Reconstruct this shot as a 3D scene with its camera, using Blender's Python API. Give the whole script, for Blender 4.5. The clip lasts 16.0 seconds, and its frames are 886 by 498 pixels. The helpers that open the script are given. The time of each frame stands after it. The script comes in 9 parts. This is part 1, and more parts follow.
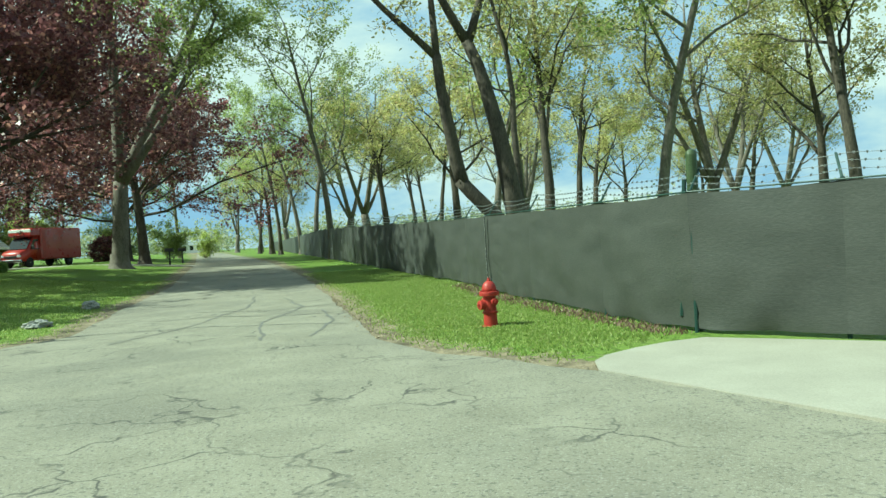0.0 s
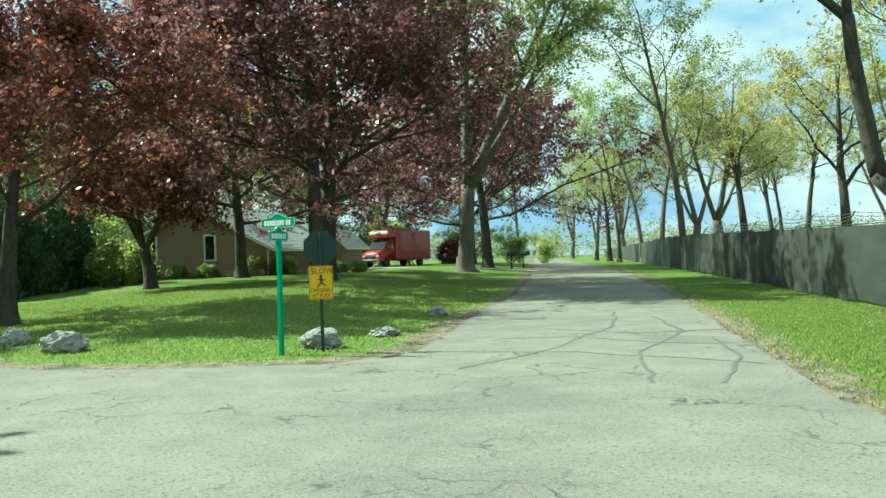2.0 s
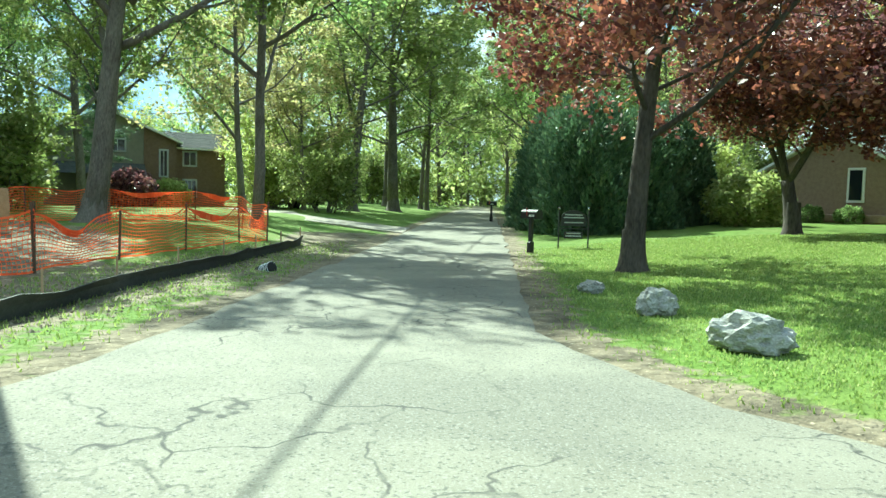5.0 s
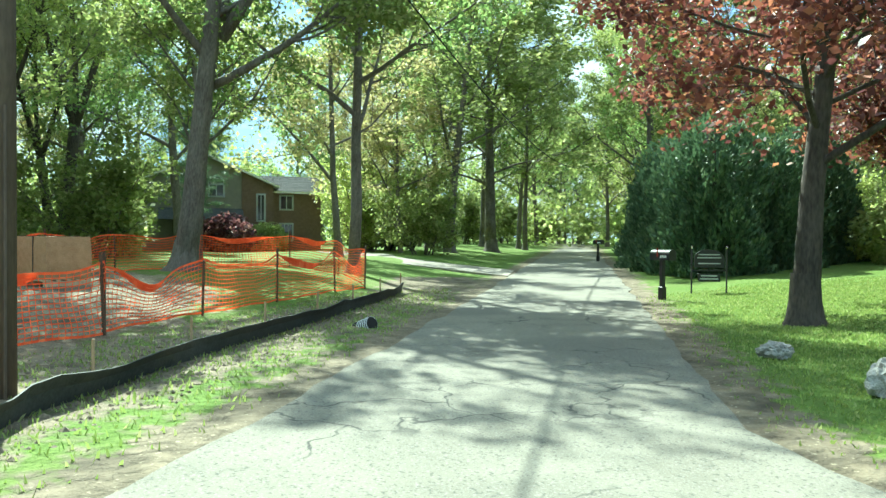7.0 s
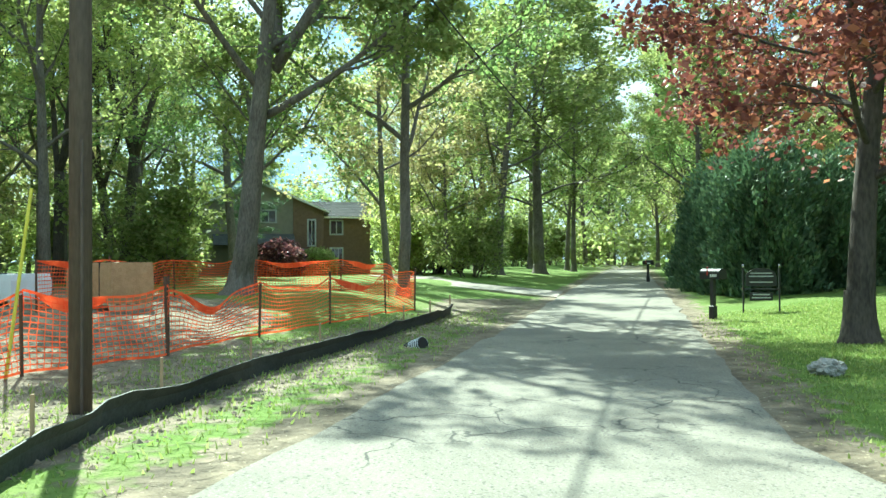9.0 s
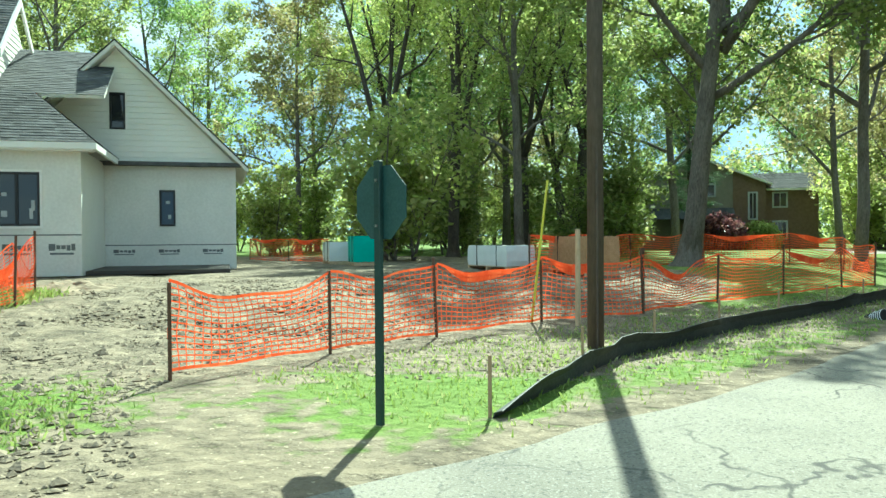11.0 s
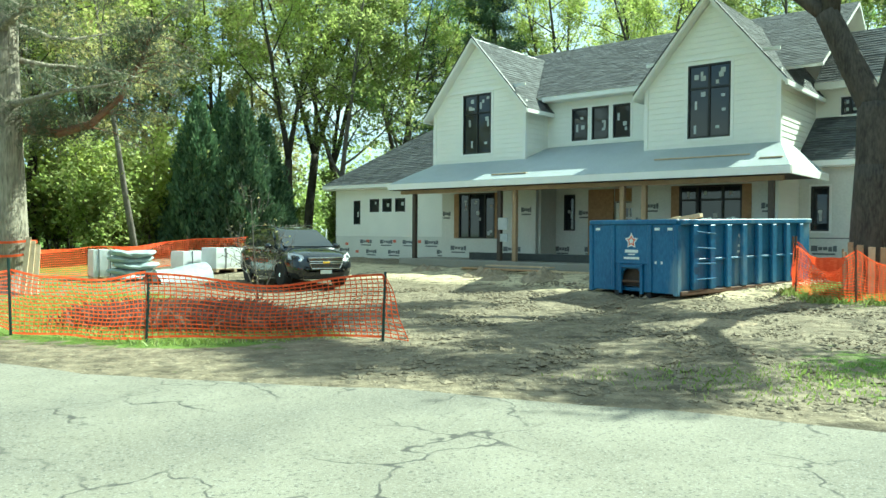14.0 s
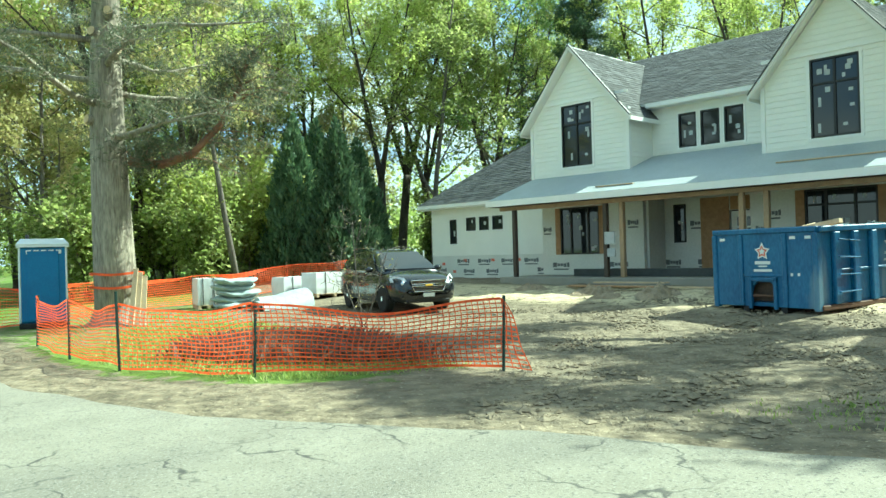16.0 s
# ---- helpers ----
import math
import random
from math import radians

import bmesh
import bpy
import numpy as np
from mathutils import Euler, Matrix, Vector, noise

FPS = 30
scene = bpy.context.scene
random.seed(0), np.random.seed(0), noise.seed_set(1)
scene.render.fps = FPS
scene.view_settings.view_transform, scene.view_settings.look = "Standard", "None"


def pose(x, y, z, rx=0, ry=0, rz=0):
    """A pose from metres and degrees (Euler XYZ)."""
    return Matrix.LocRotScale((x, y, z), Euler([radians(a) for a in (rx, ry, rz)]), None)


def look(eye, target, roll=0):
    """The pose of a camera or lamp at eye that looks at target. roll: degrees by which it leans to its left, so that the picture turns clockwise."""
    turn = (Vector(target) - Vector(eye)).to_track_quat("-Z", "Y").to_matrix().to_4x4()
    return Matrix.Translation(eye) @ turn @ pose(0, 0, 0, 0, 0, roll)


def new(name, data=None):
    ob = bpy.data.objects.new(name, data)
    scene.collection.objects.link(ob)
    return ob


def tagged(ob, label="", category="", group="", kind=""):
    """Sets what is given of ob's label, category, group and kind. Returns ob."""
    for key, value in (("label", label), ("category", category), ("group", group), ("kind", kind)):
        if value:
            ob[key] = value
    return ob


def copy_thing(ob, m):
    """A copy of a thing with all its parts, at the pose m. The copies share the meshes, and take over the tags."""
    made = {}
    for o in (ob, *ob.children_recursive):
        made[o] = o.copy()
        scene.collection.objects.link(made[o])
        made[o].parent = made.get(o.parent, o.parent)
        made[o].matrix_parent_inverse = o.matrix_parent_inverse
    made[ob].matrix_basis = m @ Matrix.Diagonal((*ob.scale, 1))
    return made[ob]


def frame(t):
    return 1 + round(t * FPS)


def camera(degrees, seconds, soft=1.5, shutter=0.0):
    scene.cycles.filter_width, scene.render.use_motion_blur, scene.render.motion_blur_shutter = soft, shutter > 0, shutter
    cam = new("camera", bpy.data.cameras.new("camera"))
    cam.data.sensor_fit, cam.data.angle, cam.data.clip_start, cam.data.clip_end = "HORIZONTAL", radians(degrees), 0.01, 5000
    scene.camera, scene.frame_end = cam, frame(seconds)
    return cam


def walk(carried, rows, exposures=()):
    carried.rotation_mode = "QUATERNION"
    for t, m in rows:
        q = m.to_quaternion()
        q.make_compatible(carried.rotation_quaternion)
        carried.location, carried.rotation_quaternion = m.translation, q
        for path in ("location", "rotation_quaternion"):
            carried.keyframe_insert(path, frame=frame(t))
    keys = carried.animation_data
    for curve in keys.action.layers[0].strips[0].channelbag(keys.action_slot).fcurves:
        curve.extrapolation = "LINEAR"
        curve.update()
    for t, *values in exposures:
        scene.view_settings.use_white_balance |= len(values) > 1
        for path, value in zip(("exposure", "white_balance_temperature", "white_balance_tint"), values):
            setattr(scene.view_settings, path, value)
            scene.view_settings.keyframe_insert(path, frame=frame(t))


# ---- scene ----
cam = camera(59.2, 16.0)
PATH = [
    (0, (-0.608, 0.282, 1.468), (-0.579, 2.281, 1.436), -3.3),
    (0.5, (-0.804, 1.112, 1.47), (-0.924, 3.108, 1.429), -2.9),
    (1, (-1.074, 1.883, 1.469), (-1.39, 3.857, 1.457), -3.1),
    (1.5, (-1.473, 2.654, 1.465), (-2.014, 4.58, 1.467), -2.5),
    (2, (-2.027, 3.46, 1.49), (-2.812, 5.3, 1.514), -1.8),
    (2.5, (-2.775, 4.304, 1.517), (-3.807, 6.017, 1.551), -1.1),
    (3, (-3.675, 5.132, 1.535), (-4.939, 6.682, 1.553), -0.0),
    (3.5, (-4.754, 5.823, 1.528), (-6.22, 7.184, 1.52), 0.4),
    (4, (-5.907, 6.543, 1.488), (-7.526, 7.717, 1.43), 0.9),
    (4.5, (-7.113, 7.15, 1.459), (-8.836, 8.162, 1.367), 1.4),
    (5, (-8.285, 7.608, 1.427), (-10.081, 8.477, 1.299), 1.5),
    (5.2, (-8.675, 7.682, 1.432), (-10.494, 8.503, 1.295), 1.4),
    (7.3, (-10.686, 8.099, 1.47), (-12.582, 8.736, 1.453), 0.4),
    (7.5, (-10.748, 8.112, 1.462), (-12.643, 8.752, 1.463), 0.4),
    (8, (-10.72, 8.101, 1.47), (-12.615, 8.739, 1.487), 0.3),
    (8.2, (-10.649, 8.092, 1.467), (-12.548, 8.721, 1.497), 0.0),
    (10.3, (-9.333, 7.677, 1.412), (-11.332, 7.684, 1.37), -0.5),
    (10.5, (-9.09, 7.632, 1.427), (-11.085, 7.495, 1.384), -0.7),
    (11, (-8.235, 7.391, 1.448), (-10.163, 6.86, 1.415), -0.4),
    (11.3, (-7.693, 7.279, 1.452), (-9.532, 6.493, 1.431), -0.6),
    (11.5, (-7.34, 7.255, 1.454), (-9.1, 6.305, 1.44), -0.6),
    (12, (-6.463, 7.325, 1.487), (-7.956, 5.995, 1.486), -0.6),
    (12.2, (-6.098, 7.416, 1.503), (-7.466, 5.958, 1.513), -0.5),
    (12.5, (-5.587, 7.495, 1.54), (-6.769, 5.882, 1.58), -0.6),
    (13, (-4.905, 7.853, 1.557), (-5.815, 6.072, 1.599), 0.1),
    (13.5, (-4.56, 8.11, 1.581), (-5.283, 6.245, 1.584), 0.4),
    (14, (-4.454, 8.168, 1.575), (-5.107, 6.278, 1.538), 0.4),
    (14.5, (-4.442, 8.211, 1.573), (-5.089, 6.318, 1.536), 0.3),
    (15, (-4.495, 8.11, 1.582), (-5.13, 6.214, 1.574), -0.4),
    (15.5, (-4.549, 7.839, 1.576), (-5.124, 5.924, 1.626), -1.1),
    (16, (-4.334, 7.172, 1.61), (-4.767, 5.219, 1.621), -1.6),
]
walk(cam, [(t, look(eye, target, roll)) for t, eye, target, roll in PATH], exposures=[(0, 0.9, 5950, -27), (2.0, 1.1, 5850, -26), (3.5, 1.45, 5750, -23), (5.5, 1.6, 5650, -21), (8.5, 1.78, 5600, -17), (11.0, 1.5, 5700, -21), (12.5, 1.45, 5780, -24), (16, 1.5, 5760, -24)])

# ---- world and light ----
SUN_EL, SUN_X, SUN_Y = 46.0, -0.992, -0.12
world = bpy.data.worlds.new("sky")
scene.world = world
world.use_nodes = True
wn, wl = world.node_tree.nodes, world.node_tree.links
wn.clear()
w_out = wn.new("ShaderNodeOutputWorld")
w_bg = wn.new("ShaderNodeBackground")
w_sky = wn.new("ShaderNodeTexSky")
w_sky.sky_type, w_sky.sun_disc = "NISHITA", False
w_sky.sun_elevation, w_sky.sun_rotation = radians(SUN_EL), math.atan2(SUN_X, SUN_Y)
w_sky.air_density, w_sky.dust_density = 1.0, 0.3
w_bg.inputs["Strength"].default_value = 0.15
# broken cumulus, the same all round the sky
w_geo = wn.new("ShaderNodeTexCoord")
w_map = wn.new("ShaderNodeMapping")
w_map.inputs["Scale"].default_value = (1.0, 1.0, 2.6)
w_map.inputs["Location"].default_value = (0.35, 0.1, 0.2)
w_noise = wn.new("ShaderNodeTexNoise")
w_noise.inputs["Scale"].default_value, w_noise.inputs["Detail"].default_value, w_noise.inputs["Roughness"].default_value = 2.3, 9.0, 0.58
w_ramp = wn.new("ShaderNodeValToRGB")
w_ramp.color_ramp.elements[0].position, w_ramp.color_ramp.elements[1].position = 0.42, 0.56
w_mix = wn.new("ShaderNodeMix")
w_mix.data_type = "RGBA"
w_mix.inputs["B"].default_value = (3.0, 3.15, 3.25, 1)
wl.new(w_geo.outputs["Generated"], w_map.inputs["Vector"])
wl.new(w_map.outputs["Vector"], w_noise.inputs["Vector"])
wl.new(w_noise.outputs["Fac"], w_ramp.inputs["Fac"])
wl.new(w_ramp.outputs["Color"], w_mix.inputs["Factor"])
w_cap = wn.new("ShaderNodeMix")
w_cap.data_type, w_cap.blend_type = "RGBA", "DARKEN"
w_cap.inputs["Factor"].default_value = 1.0
w_cap.inputs["B"].default_value = (1.35, 1.95, 2.9, 1)
wl.new(w_sky.outputs["Color"], w_cap.inputs["A"])
wl.new(w_cap.outputs["Result"], w_mix.inputs["A"])
wl.new(w_mix.outputs["Result"], w_bg.inputs["Color"])
wl.new(w_bg.outputs["Background"], w_out.inputs["Surface"])
sun = new("sun", bpy.data.lights.new("sun", "SUN"))
sun.data.energy, sun.data.angle, sun.data.color = 4.6, radians(0.55), (1.0, 0.945, 0.835)
sun.matrix_world = look((60 * SUN_X, 60 * SUN_Y, 60 * math.tan(radians(SUN_EL))), (0, 0, 0))


# ---- materials ----
def material(name, a, b, rough=0.8, scale=4.0, fine=60.0, bump=0.15, metal=0.0, third=None, spots=0.0, spec=0.4, coat=0.0, stretch=(1, 1, 1), rand=0.0, island=False):
    """Two colours mixed by a coarse and a fine noise, a third in blotches, with a fine relief."""
    m = bpy.data.materials.new(name)
    m.use_nodes = True
    n, l = m.node_tree.nodes, m.node_tree.links
    p = n["Principled BSDF"]
    co = n.new("ShaderNodeTexCoord")
    mp = n.new("ShaderNodeMapping")
    mp.inputs["Scale"].default_value = stretch
    l.new(co.outputs["Object"], mp.inputs["Vector"])
    big, small = n.new("ShaderNodeTexNoise"), n.new("ShaderNodeTexNoise")
    for t, s, d in ((big, scale, 5.0), (small, fine, 3.0)):
        t.inputs["Scale"].default_value, t.inputs["Detail"].default_value = s, d
        l.new(mp.outputs["Vector"], t.inputs["Vector"])
    add = n.new("ShaderNodeMath")
    add.operation = "MULTIPLY_ADD"
    add.inputs[1].default_value = 0.55
    l.new(small.outputs["Fac"], add.inputs[0])
    half = n.new("ShaderNodeMath")
    half.operation = "MULTIPLY"
    half.inputs[1].default_value = 0.5
    l.new(big.outputs["Fac"], half.inputs[0])
    l.new(half.outputs[0], add.inputs[2])
    ramp = n.new("ShaderNodeValToRGB")
    ramp.color_ramp.elements[0].position, ramp.color_ramp.elements[1].position = 0.36, 0.68
    ramp.color_ramp.elements[0].color, ramp.color_ramp.elements[1].color = (*a, 1), (*b, 1)
    l.new(add.outputs[0], ramp.inputs["Fac"])
    colour = ramp.outputs["Color"]
    if third:
        blot = n.new("ShaderNodeTexNoise")
        blot.inputs["Scale"].default_value, blot.inputs["Detail"].default_value = scale * 0.6, 6.0
        l.new(mp.outputs["Vector"], blot.inputs["Vector"])
        br = n.new("ShaderNodeValToRGB")
        br.color_ramp.elements[0].position, br.color_ramp.elements[1].position = 0.62 - spots, 0.72 - spots
        l.new(blot.outputs["Fac"], br.inputs["Fac"])
        mx = n.new("ShaderNodeMix")
        mx.data_type = "RGBA"
        mx.inputs["B"].default_value = (*third, 1)
        l.new(br.outputs["Color"], mx.inputs["Factor"])
        l.new(colour, mx.inputs["A"])
        colour = mx.outputs["Result"]
    if rand:
        info, hs, mr = n.new("ShaderNodeObjectInfo"), n.new("ShaderNodeHueSaturation"), n.new("ShaderNodeMapRange")
        mr.inputs["To Min"].default_value, mr.inputs["To Max"].default_value = 1 - rand, 1 + rand
        l.new(n.new("ShaderNodeNewGeometry").outputs["Random Per Island"] if island else info.outputs["Random"], mr.inputs["Value"])
        l.new(mr.outputs["Result"], hs.inputs["Value"])
        l.new(colour, hs.inputs["Color"])
        colour = hs.outputs["Color"]
    l.new(colour, p.inputs["Base Color"])
    if bump:
        bp = n.new("ShaderNodeBump")
        bp.inputs["Strength"].default_value, bp.inputs["Distance"].default_value = bump, 0.02
        l.new(add.outputs[0], bp.inputs["Height"])
        l.new(bp.outputs["Normal"], p.inputs["Normal"])
    rr = n.new("ShaderNodeMapRange")
    rr.inputs["To Min"].default_value, rr.inputs["To Max"].default_value = max(0.03, rough - 0.12), min(1, rough + 0.12)
    l.new(big.outputs["Fac"], rr.inputs["Value"])
    l.new(rr.outputs["Result"], p.inputs["Roughness"])
    p.inputs["Metallic"].default_value, p.inputs["Specular IOR Level"].default_value = metal, spec
    p.inputs["Coat Weight"].default_value = coat
    return m


def leafy(name, a, b, c, trans=0.35, rough=0.5):
    """Leaves: each one takes its own colour between a and b, a few c; part of the light passes through."""
    # more blue in all three: a slight haze put into the colours
    a, b, c = ((r, g, k * 1.4) for r, g, k in (a, b, c))
    m = bpy.data.materials.new(name)
    m.use_nodes = True
    n, l = m.node_tree.nodes, m.node_tree.links
    p, out = n["Principled BSDF"], n["Material Output"]
    geo = n.new("ShaderNodeNewGeometry")
    ramp = n.new("ShaderNodeValToRGB")
    e = ramp.color_ramp.elements
    e[0].position, e[0].color = 0.0, (*a, 1)
    e[1].position, e[1].color = 0.75, (*b, 1)
    e.new(1.0).color = (*c, 1)
    l.new(geo.outputs["Random Per Island"], ramp.inputs["Fac"])
    info, hs, mr = n.new("ShaderNodeObjectInfo"), n.new("ShaderNodeHueSaturation"), n.new("ShaderNodeMapRange")
    mr.inputs["To Min"].default_value, mr.inputs["To Max"].default_value = 0.8, 1.2
    l.new(info.outputs["Random"], mr.inputs["Value"])
    l.new(mr.outputs["Result"], hs.inputs["Value"])
    l.new(ramp.outputs["Color"], hs.inputs["Color"])
    l.new(hs.outputs["Color"], p.inputs["Base Color"])
    p.inputs["Roughness"].default_value, p.inputs["Specular IOR Level"].default_value = rough, 0.35
    tr, mx = n.new("ShaderNodeBsdfTranslucent"), n.new("ShaderNodeMixShader")
    mx.inputs["Fac"].default_value = trans
    l.new(hs.outputs["Color"], tr.inputs["Color"])
    l.new(p.outputs["BSDF"], mx.inputs[1])
    l.new(tr.outputs["BSDF"], mx.inputs[2])
    l.new(mx.outputs["Shader"], out.inputs["Surface"])
    return m


def glassy(name, tint=(0.02, 0.025, 0.03), rough=0.04):
    m = bpy.data.materials.new(name)
    m.use_nodes = True
    p = m.node_tree.nodes["Principled BSDF"]
    p.inputs["Base Color"].default_value = (*tint, 1)
    p.inputs["Roughness"].default_value, p.inputs["Specular IOR Level"].default_value = rough, 0.6
    return m


GRASS_A, GRASS_B = (0.08, 0.135, 0.02), (0.16, 0.235, 0.042)


def ground_material():
    """Grass, with bare soil where the sheet carries it, broken up by noise."""
    m = bpy.data.materials.new("grass_and_soil")
    m.use_nodes = True
    n, l = m.node_tree.nodes, m.node_tree.links
    p = n["Principled BSDF"]
    co = n.new("ShaderNodeTexCoord")

    def noise_node(scale, detail):
        t = n.new("ShaderNodeTexNoise")
        t.inputs["Scale"].default_value, t.inputs["Detail"].default_value = scale, detail
        l.new(co.outputs["Object"], t.inputs["Vector"])
        return t.outputs["Fac"]

    def mixed(fac, a, b):
        x = n.new("ShaderNodeMix")
        x.data_type = "RGBA"
        l.new(fac, x.inputs["Factor"])
        for key, v in (("A", a), ("B", b)):
            if isinstance(v, tuple):
                x.inputs[key].default_value = (*v, 1)
            else:
                l.new(v, x.inputs[key])
        return x.outputs["Result"]

    def stretched(fac, lo, hi):
        x = n.new("ShaderNodeMapRange")
        x.inputs["From Min"].default_value, x.inputs["From Max"].default_value = lo, hi
        l.new(fac, x.inputs["Value"])
        return x.outputs["Result"]

    blades, patches, clods, grit = noise_node(38, 4), noise_node(0.55, 5), noise_node(3.2, 8), noise_node(26, 5)
    grass = mixed(stretched(blades, 0.3, 0.7), GRASS_A, GRASS_B)
    grass = mixed(stretched(patches, 0.45, 0.75), grass, (0.15, 0.19, 0.05))
    soil = mixed(stretched(clods, 0.35, 0.65), (0.095, 0.077, 0.052), (0.27, 0.222, 0.152))
    soil = mixed(stretched(grit, 0.4, 0.7), soil, (0.21, 0.172, 0.12))
    straw = noise_node(17, 3)
    soil = mixed(stretched(straw, 0.62, 0.7), soil, (0.4, 0.34, 0.235))
    # broad dark patches: mud, and dappled tree shade put into the soil colour
    dark_patch = noise_node(1.1, 5)
    soil = mixed(stretched(dark_patch, 0.56, 0.7), soil, (0.085, 0.07, 0.048))
    dry = n.new("ShaderNodeAttribute")
    dry.attribute_name = "sand"
    sand = mixed(stretched(grit, 0.3, 0.7), (0.5, 0.41, 0.26), (0.62, 0.52, 0.34))
    sandy = n.new("ShaderNodeMath")
    sandy.operation = "MULTIPLY"
    l.new(dry.outputs["Fac"], sandy.inputs[0])
    l.new(stretched(clods, 0.3, 0.5), sandy.inputs[1])
    soil = mixed(sandy.outputs[0], soil, sand)
    at = n.new("ShaderNodeAttribute")
    at.attribute_name = "bare"
    add = n.new("ShaderNodeMath")
    add.operation = "ADD"
    l.new(at.outputs["Fac"], add.inputs[0])
    off = stretched(clods, 0.2, 0.8)
    sub = n.new("ShaderNodeMath")
    sub.operation = "MULTIPLY_ADD"
    sub.inputs[1].default_value, sub.inputs[2].default_value = 0.8, -0.4
    l.new(off, sub.inputs[0])
    l.new(sub.outputs[0], add.inputs[1])
    col = mixed(stretched(add.outputs[0], 0.4, 0.6), grass, soil)
    l.new(col, p.inputs["Base Color"])
    p.inputs["Roughness"].default_value, p.inputs["Specular IOR Level"].default_value = 0.9, 0.2
    bp = n.new("ShaderNodeBump")
    bp.inputs["Strength"].default_value, bp.inputs["Distance"].default_value = 1.0, 0.12
    l.new(clods, bp.inputs["Height"])
    lumps = n.new("ShaderNodeTexVoronoi")
    lumps.inputs["Scale"].default_value = 6.5
    l.new(co.outputs["Object"], lumps.inputs["Vector"])
    bp1 = n.new("ShaderNodeBump")
    bp1.invert = True
    bp1.inputs["Strength"].default_value, bp1.inputs["Distance"].default_value = 0.55, 0.06
    l.new(lumps.outputs["Distance"], bp1.inputs["Height"])
    l.new(bp.outputs["Normal"], bp1.inputs["Normal"])
    bp2 = n.new("ShaderNodeBump")
    bp2.inputs["Strength"].default_value, bp2.inputs["Distance"].default_value = 0.6, 0.03
    l.new(blades, bp2.inputs["Height"])
    l.new(bp1.outputs["Normal"], bp2.inputs["Normal"])
    l.new(bp2.outputs["Normal"], p.inputs["Normal"])
    return m


M_GROUND = ground_material()


def road_material():
    """Worn asphalt: pale aggregate, darker patched areas, a net of fine cracks that comes and goes."""
    m = material("worn_asphalt", (0.16, 0.147, 0.114), (0.265, 0.246, 0.196), 0.9, 1.3, 120, 0.5)
    n, l = m.node_tree.nodes, m.node_tree.links
    p = n["Principled BSDF"]
    base = p.inputs["Base Color"].links[0].from_socket
    co = n.new("ShaderNodeTexCoord")

    def tex(kind, scale, detail=4.0):
        t = n.new(kind)
        t.inputs["Scale"].default_value = scale
        if kind == "ShaderNodeTexNoise":
            t.inputs["Detail"].default_value = detail
        l.new(co.outputs["Object"], t.inputs["Vector"])
        return t

    def ranged(sock, lo, hi, a=0.0, b=1.0):
        r = n.new("ShaderNodeMapRange")
        for key, v in (("From Min", lo), ("From Max", hi), ("To Min", a), ("To Max", b)):
            r.inputs[key].default_value = v
        l.new(sock, r.inputs["Value"])
        return r.outputs["Result"]

    def mixed(fac, a, colour):
        x = n.new("ShaderNodeMix")
        x.data_type = "RGBA"
        l.new(fac, x.inputs["Factor"])
        l.new(a, x.inputs["A"])
        x.inputs["B"].default_value = (*colour, 1)
        return x.outputs["Result"]

    def times(a, b):
        x = n.new("ShaderNodeMath")
        x.operation = "MULTIPLY"
        l.new(a, x.inputs[0])
        l.new(b, x.inputs[1])
        return x.outputs[0]

    patch = ranged(tex("ShaderNodeTexNoise", 0.33, 5).outputs["Fac"], 0.52, 0.62, 0, 0.55)
    col = mixed(patch, base, (0.125, 0.117, 0.098))
    grit = ranged(tex("ShaderNodeTexNoise", 55, 2).outputs["Fac"], 0.56, 0.66, 0, 0.7)
    col = mixed(grit, col, (0.3, 0.285, 0.25))
    dark = ranged(tex("ShaderNodeTexNoise", 34, 2).outputs["Fac"], 0.58, 0.66, 0, 0.6)
    col = mixed(dark, col, (0.06, 0.058, 0.054))
    wob = tex("ShaderNodeTexNoise", 1.6, 3)
    add = n.new("ShaderNodeVectorMath")
    add.operation = "ADD"
    l.new(co.outputs["Object"], add.inputs[0])
    l.new(wob.outputs["Color"], add.inputs[1])
    v = n.new("ShaderNodeTexVoronoi")
    v.feature = "DISTANCE_TO_EDGE"
    v.inputs["Scale"].default_value = 0.9
    l.new(add.outputs["Vector"], v.inputs["Vector"])
    crack = times(ranged(v.outputs["Distance"], 0.006, 0.022, 1, 0), ranged(tex("ShaderNodeTexNoise", 0.5, 3).outputs["Fac"], 0.46, 0.58))
    col = mixed(times(crack, ranged(tex("ShaderNodeTexNoise", 6, 2).outputs["Fac"], 0.3, 0.5, 0.3, 0.9)), col, (0.05, 0.048, 0.044))
    l.new(col, p.inputs["Base Color"])
    return m


M_ASPHALT = road_material()
M_TAR = material("tar_seal", (0.1, 0.097, 0.09), (0.16, 0.152, 0.14), 0.7, 3, 60, 0.2)
M_CONCRETE = material("concrete", (0.25, 0.232, 0.195), (0.35, 0.328, 0.28), 0.85, 1.2, 70, 0.2)
M_SIDING = material("white_siding", (0.8, 0.79, 0.72), (0.87, 0.86, 0.79), 0.55, 1.5, 40, 0.06)
M_TRIM = material("white_trim", (0.8, 0.795, 0.75), (0.87, 0.865, 0.82), 0.5, 2, 40, 0.05)
M_WRAP = material("house_wrap", (0.66, 0.655, 0.6), (0.77, 0.765, 0.71), 0.45, 1.3, 14, 0.25)
M_PRINT = material("grey_print", (0.12, 0.13, 0.13), (0.18, 0.19, 0.19), 0.6, 5, 40, 0.0)
M_REDPRINT = material("red_print", (0.6, 0.14, 0.08), (0.7, 0.2, 0.12), 0.6, 5, 40, 0.0)
